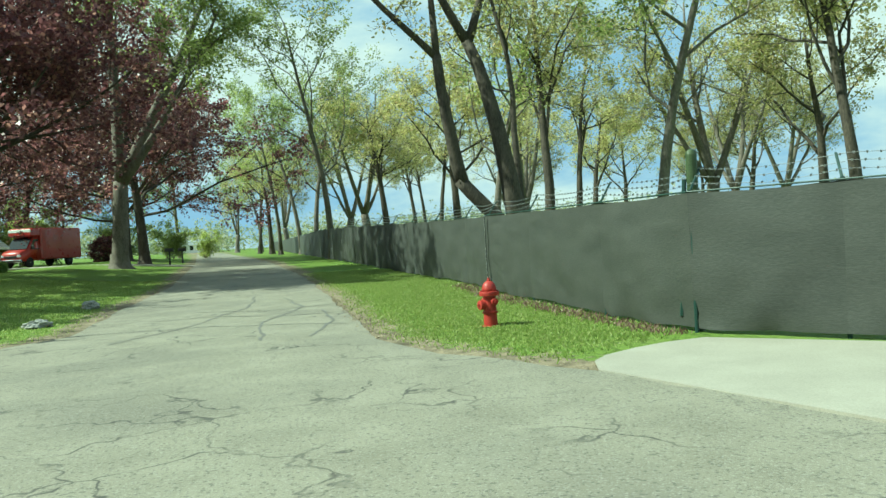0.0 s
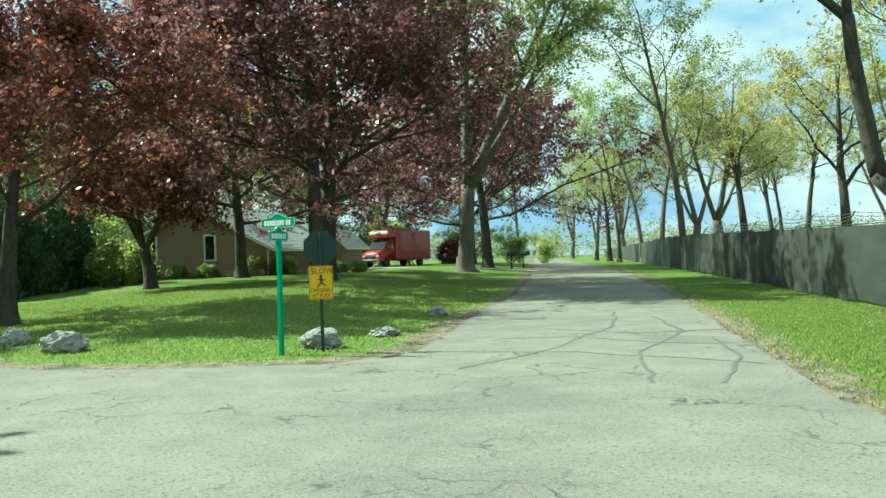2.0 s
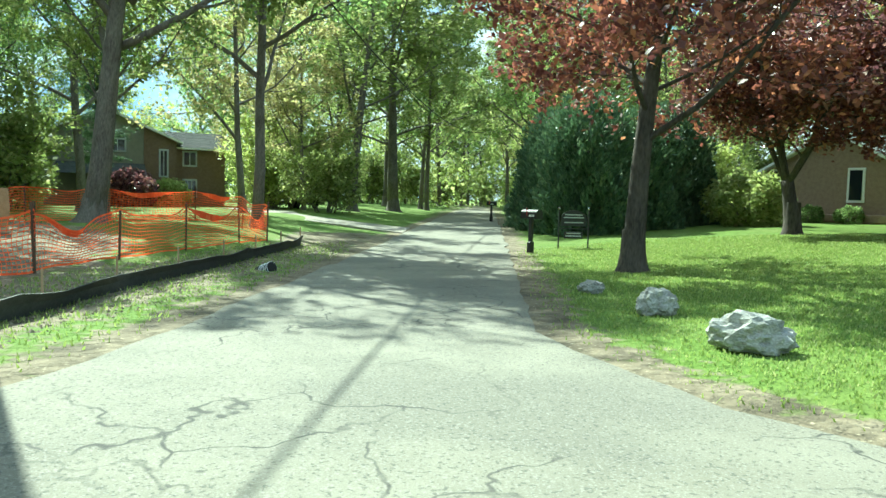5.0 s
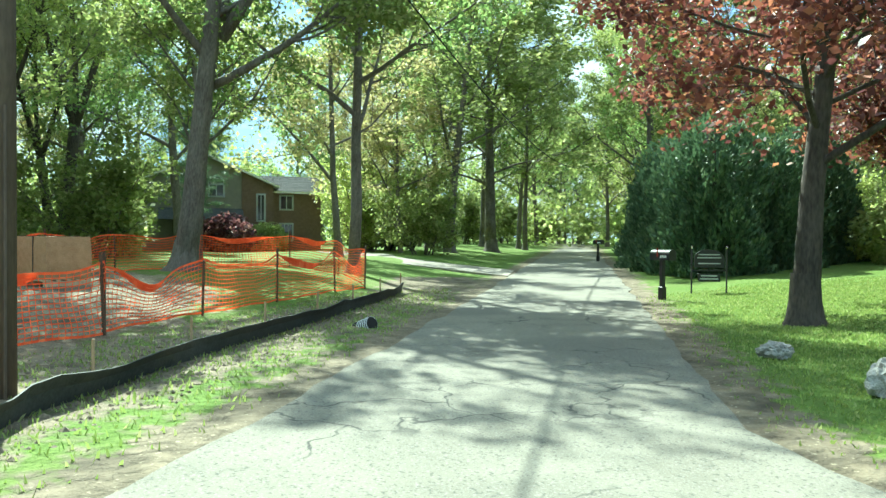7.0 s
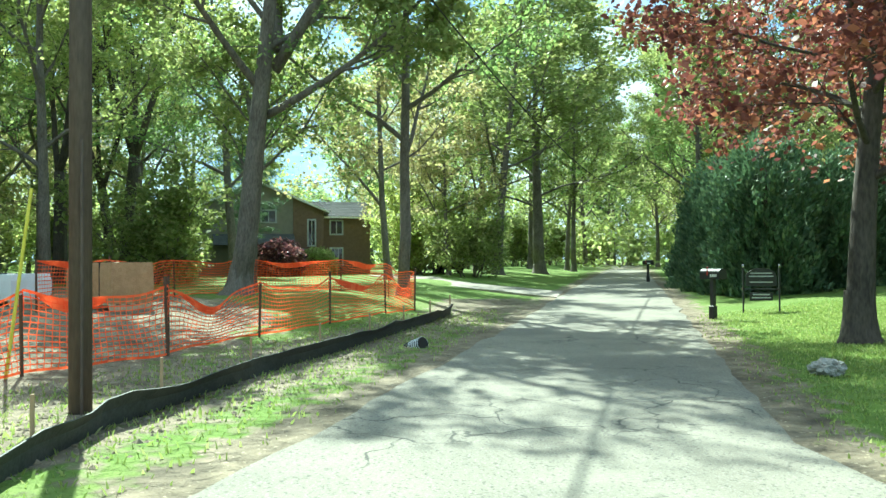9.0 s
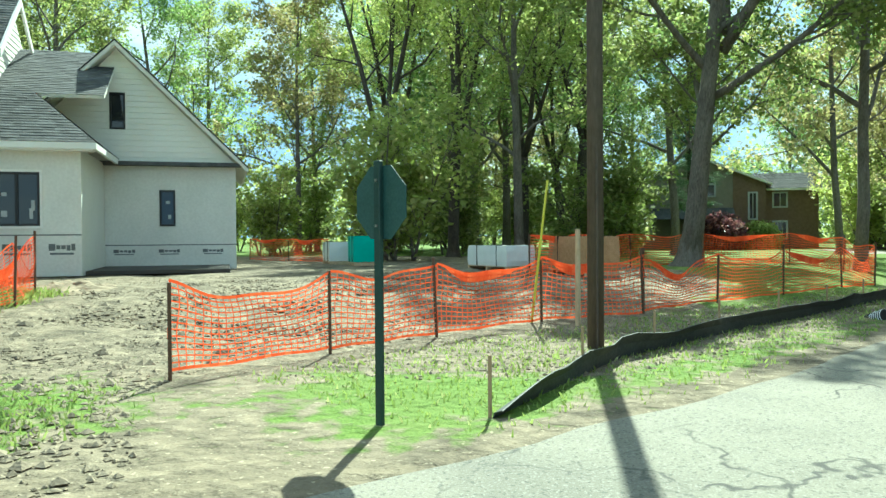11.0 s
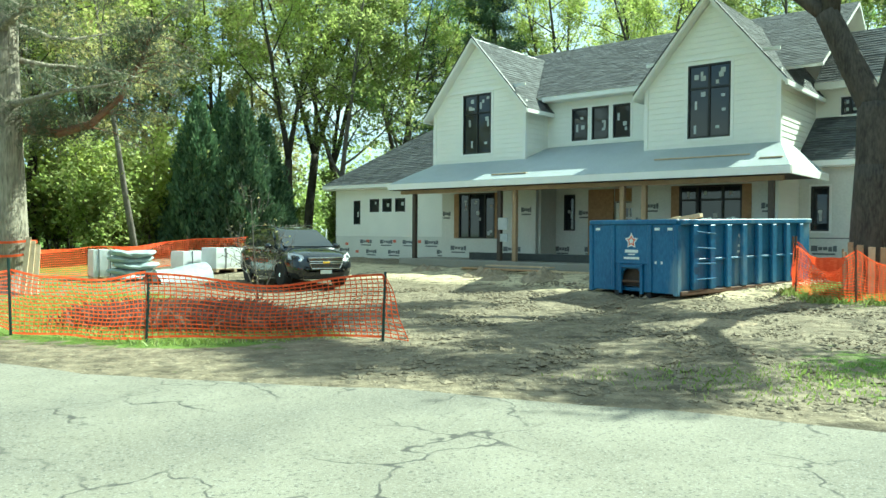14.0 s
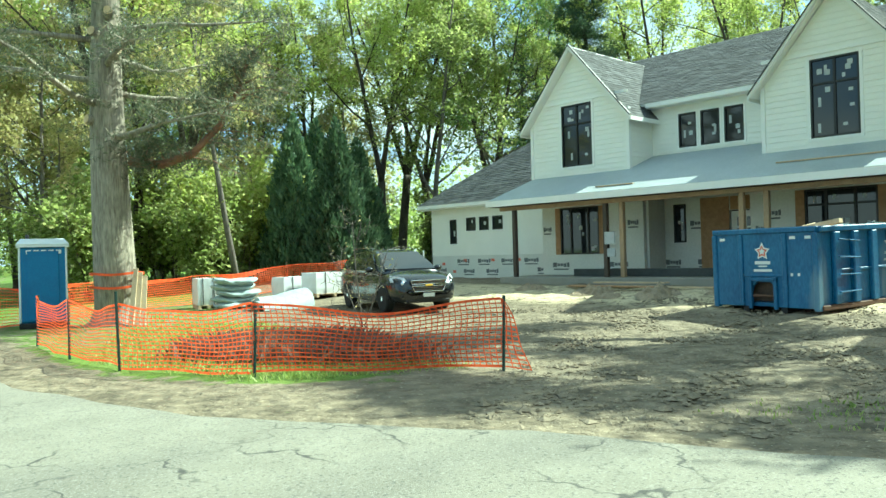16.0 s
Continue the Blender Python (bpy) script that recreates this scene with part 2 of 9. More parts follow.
M_SHINGLE = material("grey_shingles", (0.042, 0.044, 0.046), (0.115, 0.118, 0.12), 0.92, 3, 45, 0.7, rand=0.42, island=True)
M_MEMBRANE = material("roof_membrane", (0.3, 0.33, 0.34), (0.4, 0.43, 0.44), 0.5, 1.5, 20, 0.1)
M_BLACKFRAME = material("black_frame", (0.012, 0.012, 0.013), (0.02, 0.02, 0.022), 0.45, 4, 50, 0.03)
M_GLASS = glassy("window_glass", (0.018, 0.022, 0.026))
M_STICKER = material("paper_label", (0.38, 0.4, 0.4), (0.5, 0.52, 0.52), 0.6, 6, 40, 0.0)
M_OSB = material("sheathing_board", (0.3, 0.17, 0.08), (0.48, 0.3, 0.16), 0.8, 9, 60, 0.2)
M_LUMBER = material("rough_lumber", (0.28, 0.19, 0.11), (0.42, 0.3, 0.18), 0.8, 4, 40, 0.2, stretch=(1, 1, 0.2))
M_DARKPOST = material("dark_timber", (0.06, 0.045, 0.035), (0.11, 0.085, 0.065), 0.75, 4, 40, 0.2, stretch=(1, 1, 0.2))
# near-black: the shade of the rooms and porch ceiling is in the colour
M_INSIDE = material("shaded_interior", (0.05, 0.045, 0.04), (0.09, 0.08, 0.07), 0.9, 2, 20, 0.0)
M_BARK = material("grey_bark", (0.075, 0.062, 0.05), (0.2, 0.175, 0.15), 0.95, 5, 28, 1.0, stretch=(1, 1, 0.3))
M_DARKBARK = material("dark_bark", (0.03, 0.025, 0.021), (0.1, 0.082, 0.066), 0.95, 5, 24, 1.0, stretch=(1, 1, 0.3))
L_SPRING = leafy("spring_leaves", (0.2, 0.255, 0.05), (0.37, 0.42, 0.1), (0.5, 0.49, 0.16), 0.66)
L_YELLOW = leafy("yellow_green_leaves", (0.33, 0.33, 0.09), (0.52, 0.48, 0.15), (0.58, 0.45, 0.19), 0.6)
L_LIME = leafy("lime_leaves", (0.3, 0.37, 0.06), (0.5, 0.55, 0.12), (0.6, 0.58, 0.18), 0.62)
# dull pale greens: the haze of distance is mixed into the colour
L_FAR = leafy("hazed_far_leaves", (0.24, 0.27, 0.1), (0.36, 0.38, 0.16), (0.42, 0.38, 0.2), 0.4)
L_GREEN = leafy("green_leaves", (0.14, 0.22, 0.045), (0.28, 0.39, 0.09), (0.42, 0.48, 0.15), 0.7)
L_CRIMSON = leafy("crimson_leaves", (0.105, 0.046, 0.043), (0.27, 0.115, 0.085), (0.52, 0.29, 0.17), 0.56, 0.3)
L_RUST = leafy("rust_leaves", (0.105, 0.037, 0.028), (0.3, 0.105, 0.055), (0.56, 0.24, 0.09), 0.5, 0.42)
L_CEDAR = leafy("cedar_sprays", (0.06, 0.105, 0.04), (0.12, 0.19, 0.066), (0.19, 0.25, 0.09), 0.3)
L_PINE = leafy("pine_needles", (0.08, 0.105, 0.045), (0.18, 0.2, 0.085), (0.3, 0.24, 0.12), 0.4)
L_GRASS = leafy("grass_blades", (0.215, 0.295, 0.05), (0.335, 0.41, 0.085), (0.46, 0.48, 0.15), 0.5)
M_SCREEN = material("dark_fence_screen", (0.038, 0.042, 0.038), (0.059, 0.062, 0.056), 0.6, 1.1, 16, 0.25, stretch=(1, 1, 3.5))
M_GALV = material("galvanised_steel", (0.28, 0.28, 0.28), (0.42, 0.42, 0.41), 0.45, 6, 60, 0.1, metal=0.8)
M_GREENPAINT = material("green_paint", (0.035, 0.055, 0.025), (0.065, 0.095, 0.045), 0.45, 5, 50, 0.1)
M_SIGNGREEN = material("sign_green", (0.015, 0.24, 0.12), (0.03, 0.3, 0.16), 0.4, 5, 50, 0.05)
M_SIGNWHITE = material("sign_white", (0.7, 0.75, 0.7), (0.8, 0.84, 0.8), 0.4, 5, 50, 0.02)
M_YELLOW = material("sign_yellow", (0.72, 0.42, 0.01), (0.82, 0.5, 0.02), 0.45, 5, 50, 0.03)
M_BLACK = material("black_paint", (0.012, 0.012, 0.012), (0.025, 0.025, 0.025), 0.5, 5, 50, 0.05)
M_DARKGREEN = material("dark_green_steel", (0.012, 0.035, 0.03), (0.022, 0.055, 0.048), 0.5, 4, 50, 0.08)
M_SIGNBACK = material("sign_back", (0.02, 0.06, 0.055), (0.04, 0.09, 0.085), 0.5, 4, 50, 0.05)
M_HYDRANT = material("red_hydrant_paint", (0.26, 0.02, 0.018), (0.4, 0.04, 0.032), 0.5, 6, 50, 0.2, coat=0.1)
M_ORANGE = leafy("orange_mesh_plastic", (0.85, 0.1, 0.022), (0.95, 0.15, 0.035), (1.0, 0.22, 0.06), 0.4)
M_RUSTSTEEL = material("rusty_post", (0.07, 0.04, 0.025), (0.14, 0.075, 0.045), 0.8, 8, 60, 0.2)
M_SILT = material("black_silt_fabric", (0.03, 0.034, 0.033), (0.075, 0.08, 0.076), 0.65, 4, 30, 0.3)
M_BLUE = material("blue_dumpster_paint", (0.016, 0.09, 0.205), (0.045, 0.165, 0.31), 0.42, 2.2, 26, 0.2, third=(0.14, 0.24, 0.33), spots=0.03, stretch=(1, 1, 0.4))
M_RUBBER = material("rubber", (0.012, 0.012, 0.012), (0.025, 0.025, 0.025), 0.8, 8, 60, 0.1)
M_STONE = material("limestone", (0.17, 0.165, 0.15), (0.44, 0.43, 0.4), 0.95, 2.2, 14, 1.0)
M_BRICK = material("brown_brick", (0.24, 0.165, 0.11), (0.36, 0.26, 0.18), 0.9, 6, 50, 0.4)
M_PALEROOF = material("pale_roof", (0.26, 0.275, 0.27), (0.42, 0.435, 0.43), 0.85, 3, 40, 0.4)
M_REDPAINT = material("red_vehicle_paint", (0.3, 0.018, 0.014), (0.38, 0.03, 0.022), 0.3, 2, 40, 0.0, coat=0.6)
M_CARPAINT = material("dark_grey_car_paint", (0.012, 0.014, 0.017), (0.02, 0.023, 0.028), 0.25, 2, 40, 0.0, metal=0.5, coat=0.8)
M_CHROME = material("chrome", (0.55, 0.55, 0.56), (0.66, 0.66, 0.67), 0.15, 3, 40, 0.0, metal=1.0)
M_LENS = glassy("headlight_lens", (0.55, 0.57, 0.6), 0.08)
M_POTTY = material("blue_plastic", (0.02, 0.13, 0.32), (0.03, 0.18, 0.4), 0.45, 3, 40, 0.05)
M_WHITEPLASTIC = material("white_plastic", (0.68, 0.7, 0.7), (0.8, 0.81, 0.81), 0.4, 3, 40, 0.08)
M_TEAL = material("teal_plastic", (0.02, 0.42, 0.33), (0.04, 0.52, 0.42), 0.4, 3, 40, 0.08)
M_GREYWRAP = material("grey_wrapped_bale", (0.25, 0.31, 0.31), (0.44, 0.51, 0.51), 0.6, 4, 30, 0.4)
M_MULCH = material("mulch", (0.05, 0.035, 0.025), (0.12, 0.085, 0.06), 0.95, 6, 40, 0.6)
M_GRAVEL = material("packed_gravel", (0.2, 0.175, 0.14), (0.33, 0.3, 0.25), 0.95, 2, 40, 0.8)
M_DARKBRICK = material("dark_brick", (0.13, 0.085, 0.06), (0.22, 0.15, 0.105), 0.9, 6, 50, 0.4)
M_SOIL = material("dry_soil", (0.17, 0.13, 0.085), (0.38, 0.3, 0.2), 0.95, 4, 30, 0.8)
M_CLOD = material("damp_clods", (0.15, 0.12, 0.08), (0.29, 0.237, 0.163), 0.95, 9, 40, 0.8)
L_DRY = leafy("dead_weeds", (0.16, 0.1, 0.055), (0.28, 0.18, 0.1), (0.36, 0.26, 0.15), 0.3)
# tan toned down: the shade of the trees is in the colour
M_TANSIDING = material("shaded_tan_siding", (0.19, 0.175, 0.14), (0.27, 0.25, 0.2), 0.7, 3, 40, 0.1)
M_YELLOWPOLE = material("yellow_plastic", (0.6, 0.55, 0.05), (0.72, 0.66, 0.1), 0.5, 5, 40, 0.0)
M_PALEWOOD = material("pale_lumber", (0.45, 0.33, 0.2), (0.62, 0.48, 0.32), 0.75, 5, 40, 0.15, stretch=(1, 1, 0.2))


# ---- mesh helpers ----
class Build:
    """Gathers corners and faces of one mesh."""

    def __init__(self, off=(0, 0, 0)):
        self.v, self.f, self.off, self.ids = [], [], off, []

    def poly(self, pts, i=0):
        k = len(self.v)
        self.v += [tuple(p) for p in pts]
        self.f.append(tuple(range(k, k + len(pts))))
        self.ids.append(i)

    def box(self, x0, x1, y0, y1, z0, z1, b=0.0, m=None):
        """A box; with b its edges are cut off by that much."""
        if x0 > x1: x0, x1 = x1, x0
        if y0 > y1: y0, y1 = y1, y0
        if z0 > z1: z0, z1 = z1, z0
        m = m or Matrix()
        if not b:
            p = [m @ Vector((x, y, z)) for z in (z0, z1) for x, y in ((x0, y0), (x1, y0), (x1, y1), (x0, y1))]
            k = len(self.v)
            self.v += [tuple(q) for q in p]
            for f in ((3, 2, 1, 0), (4, 5, 6, 7), (0, 1, 5, 4), (1, 2, 6, 5), (2, 3, 7, 6), (3, 0, 4, 7)):
                self.f.append(tuple(k + i for i in f))
                self.ids.append(0)
            return self
        b = min(b, (x1 - x0) / 2.01, (y1 - y0) / 2.01, (z1 - z0) / 2.01)
        rings = []
        for z, i in ((z0, b), (z0 + b, 0), (z1 - b, 0), (z1, b)):
            xa, xb, ya, yb = x0 + i, x1 - i, y0 + i, y1 - i
            c = b * 0.999 if not i else b * 0.6
            rings.append([(xa + c, ya, z), (xb - c, ya, z), (xb, ya + c, z), (xb, yb - c, z), (xb - c, yb, z), (xa + c, yb, z), (xa, yb - c, z), (xa, ya + c, z)])
        self.rings(rings, m)
        return self

    def rings(self, rings, m=None, closed=True, caps=True):
        """Joins rings of equal count, as a loft."""
        m = m or Matrix()
        k, n = len(self.v), len(rings[0])
        for r in rings:
            self.v += [tuple(m @ Vector(p)) for p in r]
        for a in range(len(rings) - 1):
            for i in range(n if closed else n - 1):
                j = (i + 1) % n
                self.f.append((k + a * n + i, k + a * n + j, k + (a + 1) * n + j, k + (a + 1) * n + i))
                self.ids.append(0)
        if caps and closed:
            self.f.append(tuple(k + i for i in reversed(range(n))))
            self.f.append(tuple(k + (len(rings) - 1) * n + i for i in range(n)))
            self.ids += [0, 0]
        return self

    def lathe(self, profile, n=16, m=None):
        """Turns (radius, height) pairs about z."""
        return self.rings([[(r * math.cos(2 * math.pi * i / n), r * math.sin(2 * math.pi * i / n), z) for i in range(n)] for r, z in profile], m)

    def tube(self, pts, radii, n=6, caps=True):
        """A round bar along points."""
        pts = [Vector(p) for p in pts]
        if not hasattr(radii, "__len__"):
            radii = [radii] * len(pts)
        rings = []
        for i, p in enumerate(pts):
            d = (pts[min(i + 1, len(pts) - 1)] - pts[max(i - 1, 0)]).normalized()
            a = d.cross(Vector((0, 0, 1)) if abs(d.z) < 0.9 else Vector((1, 0, 0))).normalized()
            c = d.cross(a)
            rings.append([p + (a * math.cos(2 * math.pi * k / n) + c * math.sin(2 * math.pi * k / n)) * radii[i] for k in range(n)])
        return self.rings(rings, caps=caps)

    def prism(self, poly, axis, a, b):
        """Extrudes a flat polygon of (p, q) pairs along axis x, y or z from a to b."""
        put = {"x": lambda p, q, w: (w, p, q), "y": lambda p, q, w: (p, w, q), "z": lambda p, q, w: (p, q, w)}[axis]
        return self.rings([[put(p, q, w) for p, q in poly] for w in (a, b)])

    def made(self, name, mats, parent=None, label="", smooth=False):
        me = bpy.data.meshes.new(name)
        ox, oy, oz = self.off
        me.from_pydata([(x - ox, y - oy, z - oz) for x, y, z in self.v], [], self.f)
        for m in mats if isinstance(mats, (list, tuple)) else [mats]:
            me.materials.append(m)
        if any(self.ids):
            me.polygons.foreach_set("material_index", self.ids)
        bm = bmesh.new()
        bm.from_mesh(me)
        if len(self.f) < 60000:
            bmesh.ops.recalc_face_normals(bm, faces=bm.faces)
        bm.to_mesh(me)
        bm.free()
        if smooth:
            me.polygons.foreach_set("use_smooth", [True] * len(me.polygons))
        ob = new(name, me)
        if parent:
            ob.parent = parent
        if label:
            ob["label"] = label
        return ob


def root(name, m, label, category, group="", kind=""):
    e = new(name)
    e.empty_display_size = 0.2
    e.matrix_world = m
    return tagged(e, label, category, group, kind)


def cut(poly, nx, ny, d):
    """Keeps the side of a flat polygon where nx*x + ny*y >= d."""
    out = []
    for i, p in enumerate(poly):
        q = poly[(i + 1) % len(poly)]
        a, b = nx * p[0] + ny * p[1] - d, nx * q[0] + ny * q[1] - d
        if a >= 0:
            out.append(p)
        if (a > 0 > b) or (a < 0 < b):
            t = a / (a - b)
            out.append((p[0] + (q[0] - p[0]) * t, p[1] + (q[1] - p[1]) * t))
    return out


def without(poly, holes):
    """Splits a flat polygon into convex pieces round rectangular holes (x0, x1, y0, y1)."""
    xs = sorted({x for h in holes for x in h[:2]})
    out, bands = [], list(zip([-1e3] + xs, xs + [1e3]))
    for a, b in bands:
        band = cut(cut(poly, 1, 0, a), -1, 0, -b)
        if len(band) < 3:
            continue
        inside = sorted((h[2], h[3]) for h in holes if h[0] < (a + b) / 2 < h[1])
        low = -1e3
        for z0, z1 in inside + [(1e3, 1e3)]:
            piece = cut(cut(band, 0, 1, low), 0, -1, -z0)
            if len(piece) >= 3:
                out.append(piece)
            low = z1
    return out


def courses(bd, poly, place, step, thick, start=None, tab=0.0):
    """Lays overlapping courses over a flat polygon (p along, q up); place(p, q, lift) gives the corner in space."""
    q0, q1 = min(p[1] for p in poly), max(p[1] for p in poly)
    first = q0 if start is None else start + math.floor((q0 - start) / step) * step
    k = first
    while k < q1 - 1e-4:
        piece = cut(cut(poly, 0, 1, k), 0, -1, -(k + step))
        k += step
        if len(piece) < 3:
            continue
        if tab:
            rnd = random.Random(round(k * 1000))
            p, p1 = min(a for a, _ in piece) - rnd.uniform(0, tab), max(a for a, _ in piece)
            while p < p1:
                w = tab * rnd.choice((0.6, 0.8, 1.0, 1.3))
                bit = cut(cut(piece, 1, 0, p), -1, 0, -(p + w))
                p += w
                if len(bit) > 2:
                    up = rnd.choice((0.0, 0.004))
                    bd.poly([place(a, q, up + thick * (1 - 0.85 * (q - (k - step)) / step)) for a, q in bit])
            low = [place(p, q, 0.0) for p, q in piece]
            top = [place(p, q, thick * (1 - 0.85 * (q - (k - step)) / step)) for p, q in piece]
            for i in range(len(piece)):
                j = (i + 1) % len(piece)
                bd.poly([low[i], low[j], top[j], top[i]])
            continue
        top = [place(p, q, thick * (1 - 0.85 * (q - (k - step)) / step)) for p, q in piece]
        low = [place(p, q, 0.0) for p, q in piece]
        bd.poly(top)
        for i in range(len(piece)):
            j = (i + 1) % len(piece)
            bd.poly([low[i], low[j], top[j], top[i]])


# ---- ground ----
from mathutils import geometry

HOUSE_TURN = 121.0
HU = Vector((math.cos(radians(HOUSE_TURN)), math.sin(radians(HOUSE_TURN))))
HV = Vector((-HU.y, HU.x))


def at_house(u, v):
    """The place in the world of u along and v behind the new house's front."""
    return HU.x * u + HV.x * v, HU.y * u + HV.y * v


def ramp(a, b, x):
    t = np.clip((x - a) / (b - a), 0, 1)
    return t * t * (3 - 2 * t)


def height(x, y):
    v, s, d = HV.x * x + HV.y * y, x + 7.3 + 0.23 * (y - 14.6), 0.48 * x + 0.88 * y - 3.35
    return 0.5 * ramp(10, 55, y) + 0.5 * ramp(1, 11, d) * ramp(0, -8, s) + 0.47 * ramp(12, 21, v) * ramp(-4, -11, d)


ROAD = [(26, -70), (12, -22), (8, -8), (4.5, 2), (1, 8.2), (-0.6, 10), (-1.5, 11.8), (-3.3, 20.4), (-5.9, 31.5), (-11.3, 51), (-41.5, 156), (-70, 250),
        (-75, 249), (-46.5, 154), (-16.0, 51), (-10.2, 29), (-8.5, 20), (-7.3, 14.6), (-8, 13.1), (-9.7, 12.3), (-12.3, 11.7), (-15.4, 12.2), (-18.5, 13.9),
        (-25.6, 17.9), (-35.5, 23.4), (-58, 35.8), (-100, 59.5), (-170, 99), (-172, 95), (-100, 55), (-58, 31.6), (-40, 21.5), (-26.7, 14.2), (-20.8, 10.9),
        (-17.2, 8.9), (-14, 6.9), (-11, 4.6), (-9, 2.5), (-6.5, 0.6), (-3.5, -1.2), (-1, -4), (2.5, -10), (6, -22), (20, -70)]
APRON = [(1.03, 8.2), (1.1, 8.75), (1.3, 9.1), (1.75, 9.5), (2.2, 9.8), (2.75, 10.0), (4.3, 8.95), (9.5, 4.2), (13, 0), (8.2, -7.5), (4.55, 2)]
SITE = [(-12.2, 4.4), (-10.0, 3.0), (-8.2, 1.3), (-6.8, 0.2), (-7.3, -3.2), (-5.5, -8.5), (-5, -13), (-3.5, -24), (-8, -40), (-42, -22), (-44, 0), (-34, 5), (-27, 7.5), (-22.4, 6.3), (-18.7, 4.3), (-16.2, 2.6), (-14.2, 2.8)]
VERGE = [(-15.5, 3.2), (-18.7, 4.9), (-22, 7.4), (-28.5, 11.8), (-31, 15.3), (-26.7, 13.4), (-20.8, 10.1), (-16, 7)]


def signed(poly, x, y):
    """How far points lie inside a polygon (negative outside)."""
    best, inside = np.full(x.shape, 1e9), np.zeros(x.shape, bool)
    for (ax, ay), (bx, by) in zip(poly, poly[1:] + poly[:1]):
        dx, dy = bx - ax, by - ay
        t = np.clip(((x - ax) * dx + (y - ay) * dy) / (dx * dx + dy * dy), 0, 1)
        best = np.minimum(best, np.hypot(x - ax - t * dx, y - ay - t * dy))
        if ay != by:
            inside ^= ((ay > y) != (by > y)) & (x < (bx - ax) * (y - ay) / (by - ay) + ax)
    return np.where(inside, best, -best)


def axis_steps(a, b, step, reach):
    near = list(np.arange(a, b + 1e-6, step))
    out, s = [], step
    x = b
    while x < reach:
        s *= 1.25
        x += s
        out.append(x)
    low, s, x = [], step, a
    while x > -reach:
        s *= 1.25
        x -= s
        low.append(x)
    return np.array(low[::-1] + near + out)


def build_ground():
    xs, ys = axis_steps(-52, 14, 0.4, 2500), axis_steps(-36, 60, 0.4, 2500)
    X, Y = np.meshgrid(xs, ys)
    Z = height(X, Y)
    road, apron, site, verge = signed(ROAD, X, Y), signed(APRON, X, Y), signed(SITE, X, Y), signed(VERGE, X, Y)
    rough = np.array([noise.noise((x * 0.9, y * 0.9, 0)) + 0.5 * noise.noise((x * 2.3, y * 2.3, 4)) for x, y in zip(X.ravel(), Y.ravel())]).reshape(X.shape)
    Z = Z + 0.05 * rough * ramp(0.2, 2.5, site) + 0.015 * rough
    Z = Z - 0.07 * ramp(0.0, 0.5, np.maximum(road, apron))
    far = np.maximum(np.abs(X), np.abs(Y))
    Z = Z - 1.5 * ramp(200, 900, far)
    bare = np.maximum(ramp(-3.2, 0.2, site), 0.72 * ramp(-0.6, 0.8, verge))
    bare = np.maximum(bare, 0.85 * ramp(-1.5, 0.0, road))
    # spilled soil by the tree, grass left standing round it
    tx, ty = -18.4, -4.4
    bare = bare * (1 - 0.9 * np.exp(-((X - tx) ** 2 + (Y - ty) ** 2) / 3.0))
    tx, ty = -13.2, 1.6
    bare = bare * (1 - 0.75 * np.exp(-((X - tx) ** 2 + (Y - ty) ** 2) / 5.0))
    plot = signed([(-7.2, -3.3), (-4.0, -3.9), (-1.2, -7.4), (3.0, -13.0), (5, -24), (-8, -27), (-5.2, -13), (-5.8, -8.5)], X, Y)
    bare = np.maximum(bare, 0.46 * ramp(-0.5, 0.8, plot))
    mouth = signed([(-25.5, 12.6), (-27.5, 12.0), (-31.5, 13.2), (-34.5, 14.6), (-36.5, 18.2), (-33.0, 17.2), (-29.5, 15.2)], X, Y)
    bare = np.maximum(bare, 0.75 * ramp(-0.6, 0.6, mouth))
    front = signed([(-7.2, -2.6), (-4.1, -3.1), (-2.2, -4.6), (-0.8, -6.8), (0.6, -10), (2.6, -14), (8, -16), (5, -8), (0, 1), (-7, 2)], X, Y)
    bare = np.maximum(bare, 0.85 * ramp(-0.4, 0.3, front))
    U, V = HU.x * X + HU.y * Y, HV.x * X + HV.y * Y
    wob = 0.9 * rough
    sand = ramp(15.9, 17.0, V + wob) * ramp(20.6, 19.8, V + 0.5 * wob) * ramp(5.5, 2.5, U + wob) * ramp(-17, -13, U + wob)
    n = len(xs)
    faces = [(j * n + i, j * n + i + 1, (j + 1) * n + i + 1, (j + 1) * n + i) for j in range(len(ys) - 1) for i in range(n - 1)]
    me = bpy.data.meshes.new("ground")
    me.from_pydata(list(zip(X.ravel().tolist(), Y.ravel().tolist(), Z.ravel().tolist())), [], faces)
    me.polygons.foreach_set("use_smooth", [True] * len(faces))
    a = me.attributes.new("bare", "FLOAT", "POINT")
    a.data.foreach_set("value", bare.ravel().astype(np.float32))
    a = me.attributes.new("sand", "FLOAT", "POINT")
    a.data.foreach_set("value", sand.ravel().astype(np.float32))
    me.materials.append(M_GROUND)
    tagged(new("ground", me), "mown lawn and churned bare soil round the building site", "ground", kind="structure")


